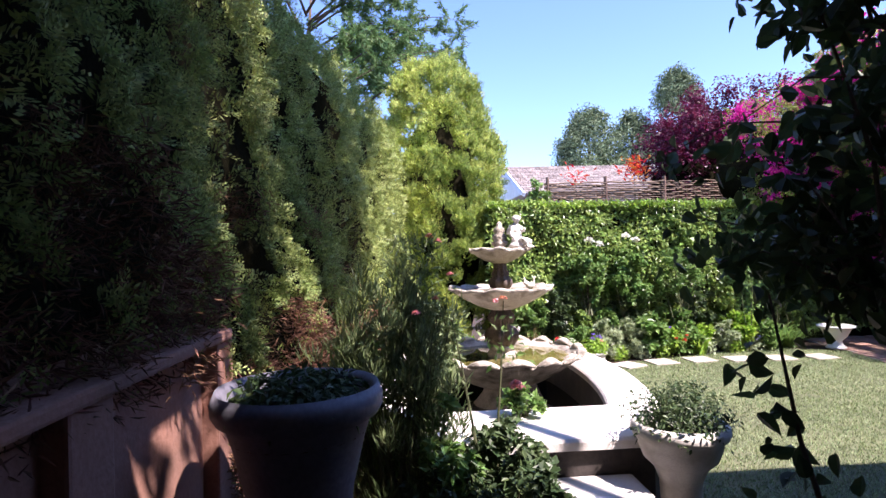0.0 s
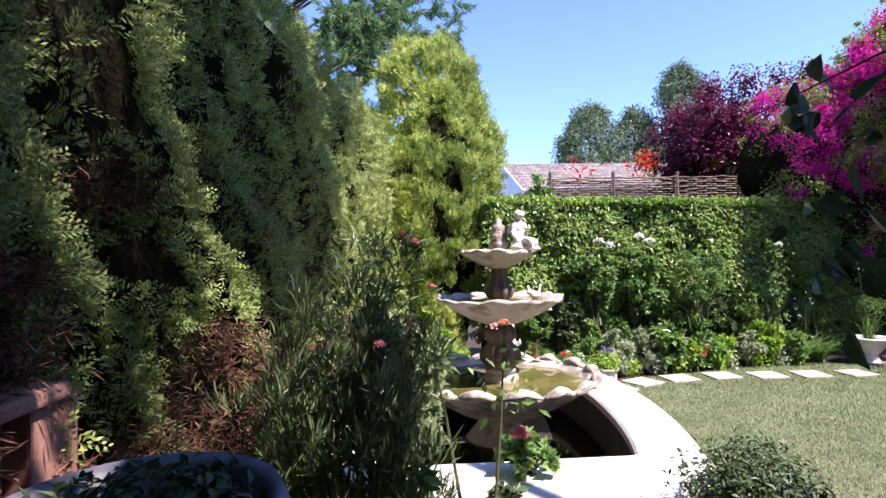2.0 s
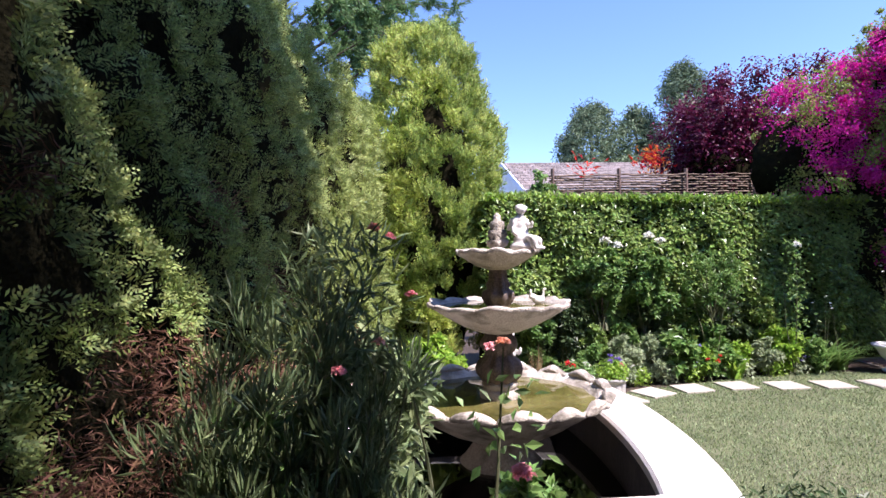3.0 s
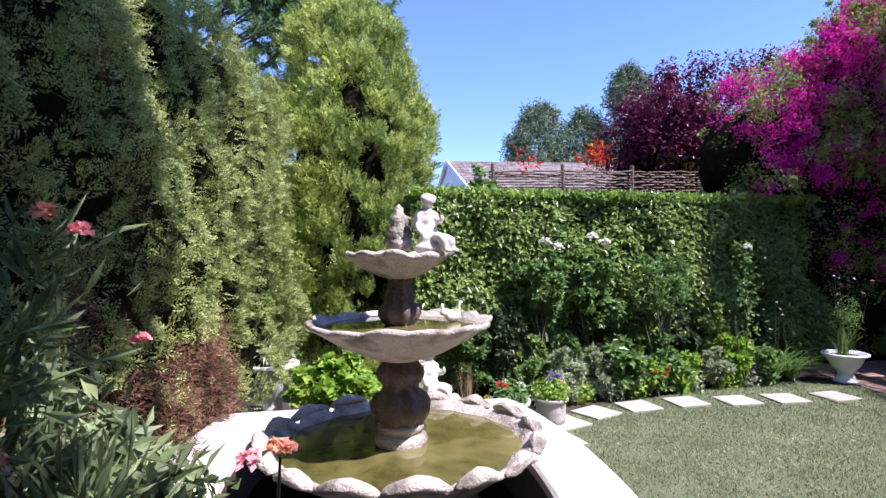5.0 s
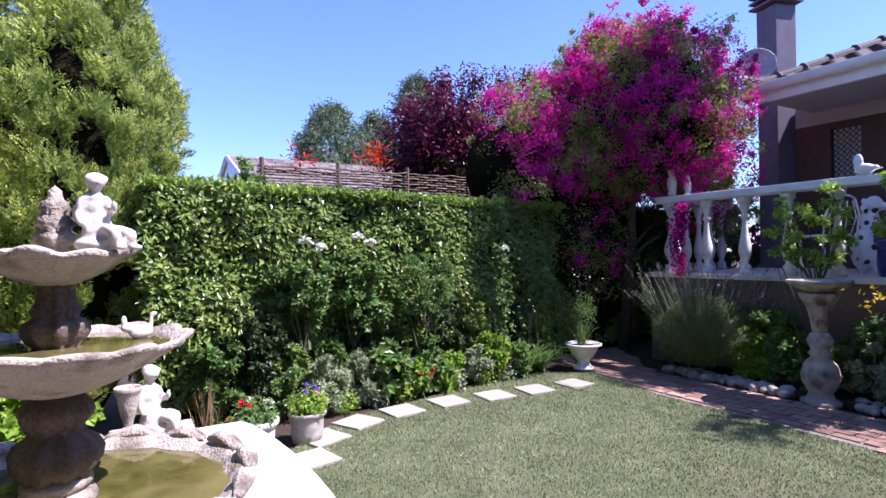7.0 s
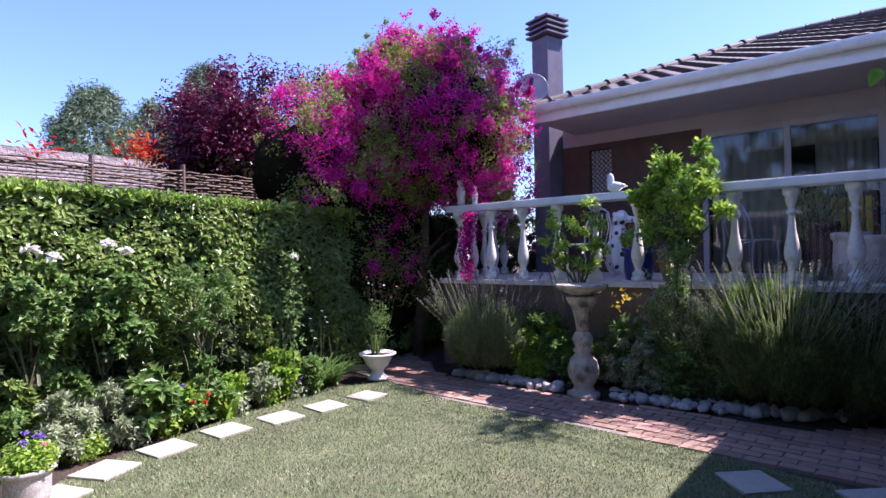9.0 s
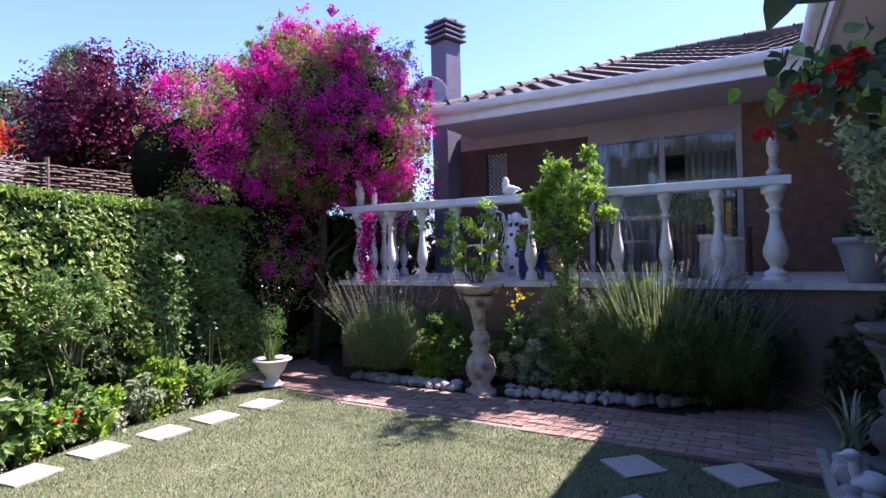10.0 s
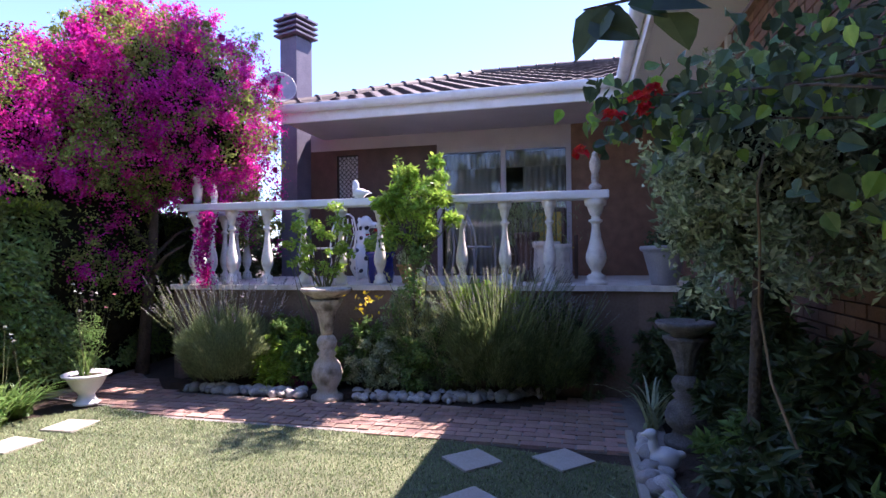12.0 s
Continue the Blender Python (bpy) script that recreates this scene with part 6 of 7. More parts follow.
flowers_on(pA, [(0.08, -0.04, 0.46), (0.12, 0.0, 0.43), (-0.02, 0.04, 0.47)], "white_petal", 0.028, "white flower")
pB = pot(3.98, 7.86, 0.24, 0.15, "grey stone pot of violet petunias at the lawn's corner", "pebble", foot=0.75)
p, d = ellipsoid_points(900, (0, 0, 0.28), (0.16, 0.15, 0.13), 0.8, zmin=0.22)
leaves("plant", p, d, 0.04, 0.022, M["fresh"], pB)
flowers_on(pB, [(-0.03, -0.05, 0.40), (0.04, -0.04, 0.42), (0.0, 0.02, 0.44), (0.08, 0, 0.40)], "violet_petal", 0.035, "violet flower")
flowers_on(pB, [(0.07, -0.07, 0.37)], "pink_petal", 0.03, "pink flower")
pC = pot(7.76, 8.66, 0.33, 0.22, "white bowl planter on a foot with a tall pink-flowered perennial", "paint", name="bowl_planter", pedestal=True)
blades(pC, 0, 0, 50, 0.42, 0.012, 0.18, "rose", "leaf", 0.6, 83).location = (0, 0, 0.3)
p, d = ellipsoid_points(900, (0.02, 0, 0.72), (0.16, 0.15, 0.24), 0.9)
leaves("plant", p[::2], d[::2] + np.array((0, 0, 0.6)), 0.06, 0.010, M["rose"], pC)
bm = bmesh.new()
fl = [Vector((rs.uniform(-0.22, 0.22), rs.uniform(-0.2, 0.2), rs.uniform(0.95, 1.3))) for _ in range(14)]
stems(bm, [[(0, 0, 0.3), e * 0.6, e] for e in fl], 0.004, 4)
part("flower_stalk", bm, M["stem"], pC)
for e in fl:
    petals(pC, e.x, e.y, e.z, 0.022, "pink_petal" if e.x > 0 else "white_petal", 12, "flower")


# red-orange canna leaves behind the fence
for x_, y_, z_ in ((6.08, 11.42, 2.88), (4.95, 11.5, 2.80)):
    t = thing("canna", x_, y_, 0, "orange and red leaved plant rising behind the wattle fence", "perennial plant")
    bm = bmesh.new()
    stems(bm, [[(0, 0, -0.01), (0, 0, 1.5), (0, 0, z_)]], 0.02, 5)
    part("stem", bm, M["stem"], t)
    n_ = 80 if x_ > 6 else 18
    leaves("foliage", rs.normal(0, 1, (n_, 3)) * np.array((0.14, 0.1, 0.10)) + np.array((0, 0, z_ + 0.1)), rs.normal(0, 1, (n_, 3)) + np.array((0, 0, 0.8)), 0.12, 0.035, M["red_petal"] if n_ < 60 else M["ember"], t)
    leaves("red_foliage", rs.normal(0, 1, (n_, 3)) * np.array((0.14, 0.1, 0.10)) + np.array((0, 0, z_ + 0.1)), rs.normal(0, 1, (n_, 3)) + np.array((0, 0, 0.8)), 0.12, 0.035, M["red_petal"], t)
shrub(4.15, 11.2, 0, (0.25, 0.2, 0.5), 500, "rose", "green shrub at the end of the wattle fence", leaf=(0.09, 0.05), clumps=20, seed=88, centre=2.35)


# terrace bed
def lavender(x, y, r, h, n, label, seed, spike=0.45, clumps=240, material="lavender"):
    t = thing("lavender_bush", x, y, 0, label, "lavender")
    a = rs.uniform(0, math.tau, n)
    u = np.sqrt(rs.rand(n))
    lean = u[:, None] * np.stack([np.cos(a), np.sin(a)], 1)
    ztop = h * (0.66 - 0.22 * u ** 2) * (1 + 0.12 * np.sin(a * 5) + rs.normal(0, 0.05, n))
    z = ztop * rs.uniform(0.1, 1.0, n) ** 0.6
    s = (z / h)[:, None]
    bow = np.sin(np.clip(s * 2.4 + 0.35, 0, 1.9))
    p = np.concatenate([lean * r * 1.05 * bow, z[:, None]], 1)
    way = np.concatenate([lean * 0.8, np.ones((n, 1))], 1)
    p[:, :2] += 0.05 * np.stack([wobble(p * 4, 3, 1), wobble(p * 4, 3, 2)], 1)
    leaves("foliage", p, way, 0.085, 0.007, M[material], t, 0.30, 0.2, 0.0, True)
    m = clumps
    a = rs.uniform(0, math.tau, m)
    u = np.sqrt(rs.rand(m))
    d = np.stack([np.cos(a) * u, np.sin(a) * u], 1)
    base = np.concatenate([d * r * 0.8, np.full((m, 1), h * 0.42)], 1)
    top = base + np.concatenate([d * r * 0.75 + rs.normal(0, 0.05, (m, 2)), (h * (spike + 0.1) * rs.uniform(0.55, 1.25, m))[:, None]], 1)
    w = np.array((0.0035, 0.002, 0))
    v = np.stack([base - w, base + w, top + w, top - w], 1).reshape(-1, 3)
    soup("stalk", v, np.arange(len(v)).reshape(-1, 4), M[material], t)
    dirn = unit(top - base)
    pts = np.repeat(top, 9, 0) - np.tile(np.linspace(0, 0.09, 9)[:, None], (m, 1)) * np.repeat(dirn, 9, 0)
    leaves("flower_spike", pts, np.repeat(dirn, 9, 0), 0.018, 0.012, M["spike"], t, 0.6, 0.3, 0.0, True)
    return t


lavender(8.65, 7.6, 0.52, 1.25, 22000, "large grey-green lavender bush with long pale flower spikes", 1, 0.42, 300)
lavender(8.85, 4.45, 0.55, 1.56, 26000, "tall green lavender bush with thin upright stalks", 2, 0.30, 420, "rosemary")
lavender(8.95, 3.95, 0.45, 1.25, 16000, "shaded lavender bush at the end of the bed", 3, 0.3, 200, "rosemary")
climb = shrub(8.93, 5.36, 0, (0.33, 0.50, 0.60), 5200, "fresh", "climbing rose with fresh lit green leaves rising above the rail", leaf=(0.075, 0.042), clumps=34, nstem=34, seed=91, name="climbing_rose", centre=2.15, jitter=0.9)
q_ = rs.randint(0, 16, 900)
sh_ = rs.normal(0, 1, (16, 3)) * np.array((0.16, 0.24, 0.16)) + np.array((0, 0, 1.9))
up_ = rs.normal(0, 0.14, (16, 3)) + np.array((0, 0, 0.30))
k_ = rs.rand(900, 1)
leaves("young_growth", sh_[q_] + up_[q_] * k_ + rs.normal(0, 0.035, (900, 3)), up_[q_] + rs.normal(0, 0.5, (900, 3)), 0.06, 0.03, M["fresh"], climb, 0.5, 0.3, 0.0, True)
bm = bmesh.new()
stems(bm, [[(0, 0, -0.01), (-0.04, 0.03, 1.0), (0, 0, 2.0)], [(0.03, 0.03, -0.01), (0.05, -0.03, 1.0), (0.02, 0.05, 2.2)], [(-0.05, 0, -0.01), (0, 0.04, 1.2), (-0.04, 0.02, 1.9)]], 0.014, 6)
part("trunk", bm, M["bark"], climb)
p, d = clumpy(1000, np.stack([rs.normal(0, 0.1, 20), rs.normal(0, 0.15, 20), rs.uniform(0.6, 1.8, 20)], 1), 0.12, 0.8)
leaves("lower_foliage", p, d, 0.055, 0.03, M["rose"], climb)
bush2 = shrub(8.93, 6.5, 0, (0.28, 0.52, 0.50), 1700, "fresh", "rose bush with bright leaf tips among the balusters", leaf=(0.055, 0.034), clumps=40, nstem=22, seed=92, name="rose_bush", centre=1.7)
shrub(8.85, 5.35, 0, (0.30, 0.42, 0.55), 7500, "rosemary", "straggly rosemary with long woody sprigs", leaf=(0.03, 0.008), clumps=60, nstem=44, seed=93, lift=1.0, along=True, name="rosemary_bush")
shrub(8.8, 7.0, 0, (0.25, 0.4, 0.36), 3040, "fresh", "leafy green perennials behind the border stones", "perennial plant", leaf=(0.08, 0.035), clumps=34, seed=94, name="perennial")
shrub(8.85, 5.95, 0, (0.25, 0.35, 0.30), 2850, "grey", "grey-green sprawling plant beside the bird bath", "perennial plant", leaf=(0.05, 0.02), clumps=34, seed=95, name="perennial")
shrub(8.72, 6.75, 0, (0.16, 0.3, 0.12), 700, "plum", "low reddish ground cover behind the border stones", "ground cover plant", leaf=(0.04, 0.025), clumps=24, seed=96, name="ground_cover", nstem=6)
shrub(8.95, 4.9, 0, (0.3, 0.4, 0.42), 2200, "rose", "dark green leafy shrub in the terrace bed", leaf=(0.05, 0.02), clumps=40, seed=97)
shrub(9.2, 4.1, 0, (0.25, 0.4, 0.45), 2200, "dark", "dark shrub in the shaded end of the bed", leaf=(0.05, 0.02), clumps=40, seed=98)
yl = thing("yellow_leaf_plant", 8.85, 6.0, 0, "thin plant with yellow leaves and orange tips before the wall", "perennial plant")
bm = bmesh.new()
stems(bm, [[(0, 0, -0.01), (0.03, 0, 0.5), (0.0, -0.08, 1.05)], [(0, 0, -0.01), (0.0, -0.05, 0.5), (0.05, -0.2, 0.95)]], 0.006, 4)
part("stem", bm, M["stem"], yl)
leaves("foliage", rs.normal(0, 1, (26, 3)) * np.array((0.06, 0.1, 0.08)) + np.array((0, -0.08, 1.0)), rs.normal(0, 1, (26, 3)), 0.07, 0.04, M["yellow_petal"], yl)

# things on the terrace
bp = pot(9.62, 6.05, 0.40, 0.19, "glossy cobalt blue glazed pot with pink-red geraniums", "blue", TZ, foot=0.8)
p, d = ellipsoid_points(1100, (0, 0, 0.48), (0.2, 0.2, 0.13), 0.8, zmin=0.40)
leaves("plant", p, d, 0.05, 0.04, M["fresh"], bp)
flowers_on(bp, [(-0.1, -0.1, 0.64), (-0.05, 0.05, 0.66), (0.06, -0.02, 0.65), (-0.12, 0.12, 0.6)], "red_petal", 0.035, "pink-red flower")
cp = pot(9.5, 5.62, 0.24, 0.17, "aged terracotta pot with a moulded rim", "clay", TZ)
p, d = ellipsoid_points(500, (0, 0, 0.3), (0.16, 0.16, 0.14), 0.8, zmin=0.22)
leaves("plant", p, d, 0.04, 0.03, M["grey"], cp)
pot(10.0, 4.0, 0.50, 0.17, "tall white textured pot standing on the terrace", "white_stone", TZ, foot=0.85, ribs=9)
pot(9.75, 3.85, 0.46, 0.16, "white textured pot with stained ribs on the terrace", "white_stone", TZ, foot=0.85, ribs=9)
rb = pot(9.3, 2.72, 0.42, 0.24, "grey ribbed planter in the shade beside the steps", "grey_metal", TZ, ribs=18)
p, d = ellipsoid_points(500, (0, 0, 0.44), (0.2, 0.2, 0.16), 0.8, zmin=0.38)
leaves("plant", p, d, 0.05, 0.03, M["dark"], rb)
hp = pot(10.1, 4.25, 0.62, 0.16, "dark pot with a trailing plant of dry flower heads", "wood", TZ)
bm = bmesh.new()
fl = [Vector((rs.uniform(-0.2, 0.2), rs.uniform(-0.32, 0.32), rs.uniform(0.95, 1.22))) for _ in range(22)]
stems(bm, [[(0, 0, 0.55), e * 0.75 + Vector((0, 0, 0.08)), e] for e in fl], 0.004, 4)
part("flower_stalk", bm, M["stem"], hp)
for e in fl:
    petals(hp, e.x, e.y, e.z, 0.025, "straw", 10, "flower_head")
p = np.stack([rs.normal(0, 0.14, 1200), rs.normal(0, 0.24, 1200), rs.uniform(0.5, 1.05, 1200)], 1)
leaves("plant", p, np.tile(np.array([[0, 0, -1.0]]), (1200, 1)), 0.08, 0.01, M["lavender"], hp, 0.5, 0.3, 0.0, True)
mesh_t = thing("wire_screen", 9.55, 4.45, TZ, "fine chicken wire screen tied to the balustrade", "wire screen")
bm = bmesh.new()
for k in range(13):
    for s_ in (0, 1):
        tube(bm, [(0.004 * (j % 2), -0.36 + 0.06 * k + (0.015 if (j + s_) % 2 else -0.015), 0.045 * j) for j in range(18)], 0.0025, 3, False)
part("wire", bm, M["grey_metal"], mesh_t, kind="stuff")


def chair(x, y, rz, frame_m, label, h=0.86):
    t = thing("chair", x, y, TZ, label, "chair", rz=rz)
    for sx, sy in ((-0.2, -0.2), (0.2, -0.2)):
        bm = bmesh.new()
        tube(bm, [(sx, sy, 0), (sx * 0.95, sy, 0.22), (sx, sy, 0.44)], 0.014, 8)
        part("leg", bm, M[frame_m], t, smooth=True)
    for sx in (-0.2, 0.2):
        bm = bmesh.new()
        tube(bm, [(sx, 0.26, 0), (sx, 0.2, 0.44), (sx * 0.95, 0.25, 0.7), (sx * 0.6, 0.28, h)], 0.014, 8)
        part("rear_leg", bm, M[frame_m], t, smooth=True)
    bm = bmesh.new()
    lathe(bm, [(0.0004, 0.44), (0.22, 0.44), (0.23, 0.45), (0.22, 0.465), (0.0004, 0.465)], 24)
    part("seat", bm, M[frame_m], t)
    for k in range(4):
        bm = bmesh.new()
        q = -0.12 + 0.08 * k
        tube(bm, [(q, 0.21, 0.46), (q * 1.3, 0.25, 0.66), (q * 0.8, 0.28, h - 0.02)], 0.008, 6)
        part("back_rod", bm, M[frame_m], t, smooth=True)
    bm = bmesh.new()
    tube(bm, [(-0.12, 0.28, h), (-0.06, 0.285, h + 0.04), (0.06, 0.285, h + 0.04), (0.12, 0.28, h)], 0.012, 8)
    part("back_rail", bm, M[frame_m], t, smooth=True)
    return t


chair(9.95, 6.85, 150, "paint", "white painted wrought metal chair behind the balustrade")
chair(10.5, 5.0, 60, "grey_metal", "grey metal garden chair on the terrace")


def slat_chair(x, y, rz, label):
    t = thing("chair", x, y, TZ, label, "chair", rz=rz)
    for sx, sy, hh in ((-0.24, -0.22, 0.6), (0.24, -0.22, 0.6), (-0.24, 0.22, 0.95), (0.24, 0.22, 0.95)):
        boxpart("leg", (sx - 0.02, sy - 0.02, 0, sx + 0.02, sy + 0.02, hh), M["wood"], t, 0.003)
    for k in range(5):
        boxpart("seat_slat", (-0.22, -0.2 + 0.085 * k, 0.42, 0.22, -0.135 + 0.085 * k, 0.44), M["yellow"], t, 0.003)
        boxpart("back_slat", (-0.205 + 0.085 * k, 0.205, 0.46, -0.145 + 0.085 * k, 0.225, 0.9), M["yellow"], t, 0.003)
    boxpart("back_rail", (-0.218, 0.2, 0.901, 0.218, 0.235, 0.95), M["wood"], t, 0.004)


slat_chair(10.7, 3.95, 70, "wooden slatted chair in yellow and brown on the terrace")

SPOT = bpy.data.materials.new("spotted_paint")
SPOT.use_nodes = True
n_, l_ = SPOT.node_tree.nodes, SPOT.node_tree.links
vo, rp, tc_ = n_.new("ShaderNodeTexVoronoi"), n_.new("ShaderNodeValToRGB"), n_.new("ShaderNodeTexCoord")
vo.inputs["Scale"].default_value = 9
l_.new(tc_.outputs["Object"], vo.inputs["Vector"])
rp.color_ramp.elements[0].position, rp.color_ramp.elements[1].position = 0.30, 0.36
rp.color_ramp.elements[0].color, rp.color_ramp.elements[1].color = (0.02, 0.02, 0.02, 1), (0.75, 0.73, 0.7, 1)
l_.new(vo.outputs["Distance"], rp.inputs[0])
l_.new(rp.outputs[0], n_["Principled BSDF"].inputs["Base Color"])
statue("dog_statue", 10.35, 6.64, TZ, 90, 0.80, "white seated dog statue with black spots on the terrace",
       [((0, 0, 0.35), (0.17, 0.24, 0.33)), ((-0.05, -0.04, 0.7), (0.14, 0.16, 0.26)), ((-0.1, -0.06, 1.02), (0.11, 0.14, 0.13)), ((-0.24, -0.08, 0.98), (0.12, 0.06, 0.06)), ((-0.04, 0.1, 1.0), (0.05, 0.04, 0.12)), ((-0.04, -0.2, 1.0), (0.05, 0.04, 0.12)), ((-0.16, 0.05, 0.3), (0.05, 0.05, 0.3)), ((-0.16, -0.13, 0.3), (0.05, 0.05, 0.3))], SPOT)

# shaded corner: weeping fig, hibiscus, dark perennials
fig = thing("weeping_fig", 6.1, 2.70, 0, "variegated weeping fig with a dense drooping crown, in shade", "tree")
bm = bmesh.new()
tube(bm, [(0.1, 0.0, -0.01), (0.06, 0.02, 0.7), (0.0, 0.0, 1.5)], [0.035, 0.03, 0.025], 8)
part("trunk", bm, M["bark"], fig, smooth=True)
dd = unit(rs.normal(0, 1, (170, 3)))
c = dd * np.array((0.50, 0.50, 0.50)) * rs.uniform(0.7, 1.0, (170, 1)) + np.array((0, 0, 2.0))
c = c[c[:, 2] > 1.55]
dr = np.stack([rs.uniform(-0.5, 0.5, 60), rs.uniform(-0.45, 0.4, 60), rs.uniform(1.35, 1.8, 60)], 1)
c = np.concatenate([c, dr])
p, d = clumpy(22000, c, rs.uniform(0.09, 0.16, len(c)), 0.8)
leaves("crown", p, d * 0.6 + np.array((0, 0, -0.8)), 0.05, 0.024, M["varieg"], fig, 0.45, 0.3)
blob("inner_crown", (0, 0, 2.0), (0.36, 0.33, 0.38), M["core"], fig)

hib = thing("hibiscus_shrub", 4.35, 2.25, 0, "large-leaved hibiscus shrub with red flowers, close to the lawn", "shrub")
rr = random.Random(33)
EYE_ = Vector((3.0, 3.56, 1.53))


def reach(bear, dist, up):
    a_ = radians(bear)
    return EYE_ + Vector((math.sin(a_) * dist, math.cos(a_) * dist, up * dist)) - Vector((4.35, 2.25, 0))


tips = [reach(b_, rr.uniform(2.0, 2.7), rr.uniform(0.22, 0.27 if b_ < 103 else 0.38)) for b_ in [rr.uniform(97, 117) for _ in range(34)]]
tips += [reach(rr.uniform(92.5, 98), rr.uniform(2.2, 2.5), rr.uniform(0.20, 0.27)) for _ in range(7)]
tips += [reach(rr.uniform(113, 119), rr.uniform(1.8, 2.1), rr.uniform(0.0, 0.2)) for _ in range(5)]
bm = bmesh.new()
tube(bm, [(0, 0, -0.01), (0.05, 0.02, 1.0), (0.1, 0.05, 1.9)], [0.035, 0.03, 0.02], 8)
part("trunk", bm, M["bark"], hib, smooth=True)
for e in tips[:46:3]:
    bm = bmesh.new()
    tube(bm, [(0.08, 0.04, 1.8), Vector((0.08, 0.04, 1.8)).lerp(e, 0.5) + Vector((rr.uniform(-0.1, 0.15), rr.uniform(-0.1, 0.1), rr.uniform(0.0, 0.2))), e], [0.007, 0.005, 0.0025], 5)
    part("branch", bm, M["bark"], hib, smooth=True)
# mostly dark leaves, so part of the shade is in their colour
groups = {"rose": ([], []), "dark": ([], []), "fresh": ([], [])}
for i, e in enumerate(tips):
    for j in range(18):
        key = ("dark", "rose", "dark", "dark", "dark", "fresh")[rr.randrange(6) if i < 34 else rr.choice((0, 1, 2, 4, 5))]
        q = e + Vector((rr.gauss(0, 0.11), rr.gauss(0, 0.09), rr.gauss(0, 0.06)))
        groups[key][0].append(q[:])
        groups[key][1].append((rr.gauss(-0.5, 0.7), rr.gauss(0.3, 0.7), 0.6))
for key, (pp, ww) in groups.items():
    round_leaves("foliage", pp, ww, 0.062 if key != "fresh" else 0.055, key, hib, "", 0.6, 1.05)
near_ = [reach(b_, 1.05, u_)[:] for b_, u_ in ((90.8, 0.405), (91.8, 0.415), (92.6, 0.425), (94.4, 0.425), (96.5, 0.41), (98.0, 0.40))]
round_leaves("overhanging_leaf", near_, [(-0.8, 0.25, 0.35 + 0.1 * k) for k in range(6)], 0.085, "dark", hib, "dark green toothed leaf", 0.5, 1.0)
bm = bmesh.new()
tube(bm, [(0.1, 0.05, 1.9), reach(104, 1.5, 0.46), reach(97, 1.08, 0.435), reach(90.2, 1.05, 0.425)], [0.008, 0.006, 0.004, 0.002], 5)
part("branch", bm, M["bark"], hib, smooth=True)
for q in (reach(92.9, 2.1, 0.235)[:], reach(95.6, 2.1, 0.262)[:], reach(96.8, 2.12, 0.272)[:], reach(95.9, 2.1, 0.24)[:], reach(89.8, 2.15, 0.175)[:]):
    petals(hib, *q, 0.045, "red_petal", 30, "flower", "deep red hibiscus flower")
bm = bmesh.new()
tube(bm, [(1.3, 0.55, 1.95), (1.15, 0.62, 1.8), (1.2, 0.6, 1.55), (1.3, 0.58, 1.3), (1.15, 0.58, 1.0), (0.9, 0.5, 0.6), (0.7, 0.4, 0.0)], 0.006, 6)
part("trailing_stem", bm, M["straw"], hib, "pale bare trailing stem", smooth=True)
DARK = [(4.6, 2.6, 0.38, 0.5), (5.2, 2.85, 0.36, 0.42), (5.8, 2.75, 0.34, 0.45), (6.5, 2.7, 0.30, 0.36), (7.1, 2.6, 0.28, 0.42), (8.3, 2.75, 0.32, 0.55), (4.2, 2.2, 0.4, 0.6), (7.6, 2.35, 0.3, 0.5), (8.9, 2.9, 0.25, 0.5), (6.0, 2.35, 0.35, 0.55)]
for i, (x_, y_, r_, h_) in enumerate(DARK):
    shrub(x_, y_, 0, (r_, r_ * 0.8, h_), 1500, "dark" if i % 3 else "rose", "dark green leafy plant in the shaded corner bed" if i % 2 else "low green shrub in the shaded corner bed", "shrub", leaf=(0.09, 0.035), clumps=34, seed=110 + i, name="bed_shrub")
clump(5.6, 3.0, 26, 0.55, 0.05, 0.35, "grey", "grey-green strap-leaved plant in the shaded bed", 130, 0, 0.9)
clump(8.15, 3.0, 30, 0.6, 0.03, 0.4, "grey", "pale arching grass-like plant in the shaded bed", 131, 0, 0.9)

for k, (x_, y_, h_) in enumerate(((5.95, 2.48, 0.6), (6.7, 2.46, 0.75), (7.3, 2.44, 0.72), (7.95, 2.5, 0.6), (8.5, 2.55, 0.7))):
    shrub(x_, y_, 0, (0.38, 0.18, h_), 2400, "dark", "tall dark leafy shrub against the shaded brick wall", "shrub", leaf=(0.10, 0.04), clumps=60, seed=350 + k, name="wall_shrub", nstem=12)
for k, (x_, y_, h_) in enumerate(((10.5, 9.3, 1.75), (11.1, 9.2, 1.7), (9.9, 9.75, 1.6))):
    shrub(x_, y_, 0, (0.5, 0.4, h_), 6000, "dark", "tall dark evergreen shrub filling the corner beside the chimney", "shrub", leaf=(0.08, 0.04), clumps=100, seed=330 + k, name="evergreen_shrub", nstem=10)
for k, (y_, h_) in enumerate(((5.2, 0.42), (4.8, 0.46), (4.4, 0.5), (3.95, 0.5), (3.5, 0.45))):
    shrub(8.96, y_, 0, (0.16, 0.34, h_), 2600, "dark", "dark green bush close against the terrace wall", "shrub", leaf=(0.045, 0.018), clumps=60, seed=300 + k, name="wall_shrub", nstem=10)
clump(8.55, 2.95, 40, 0.45, 0.04, 0.35, "dark", "arching strap-leaved plant at the corner of the bed", 310, 0, 0.9)

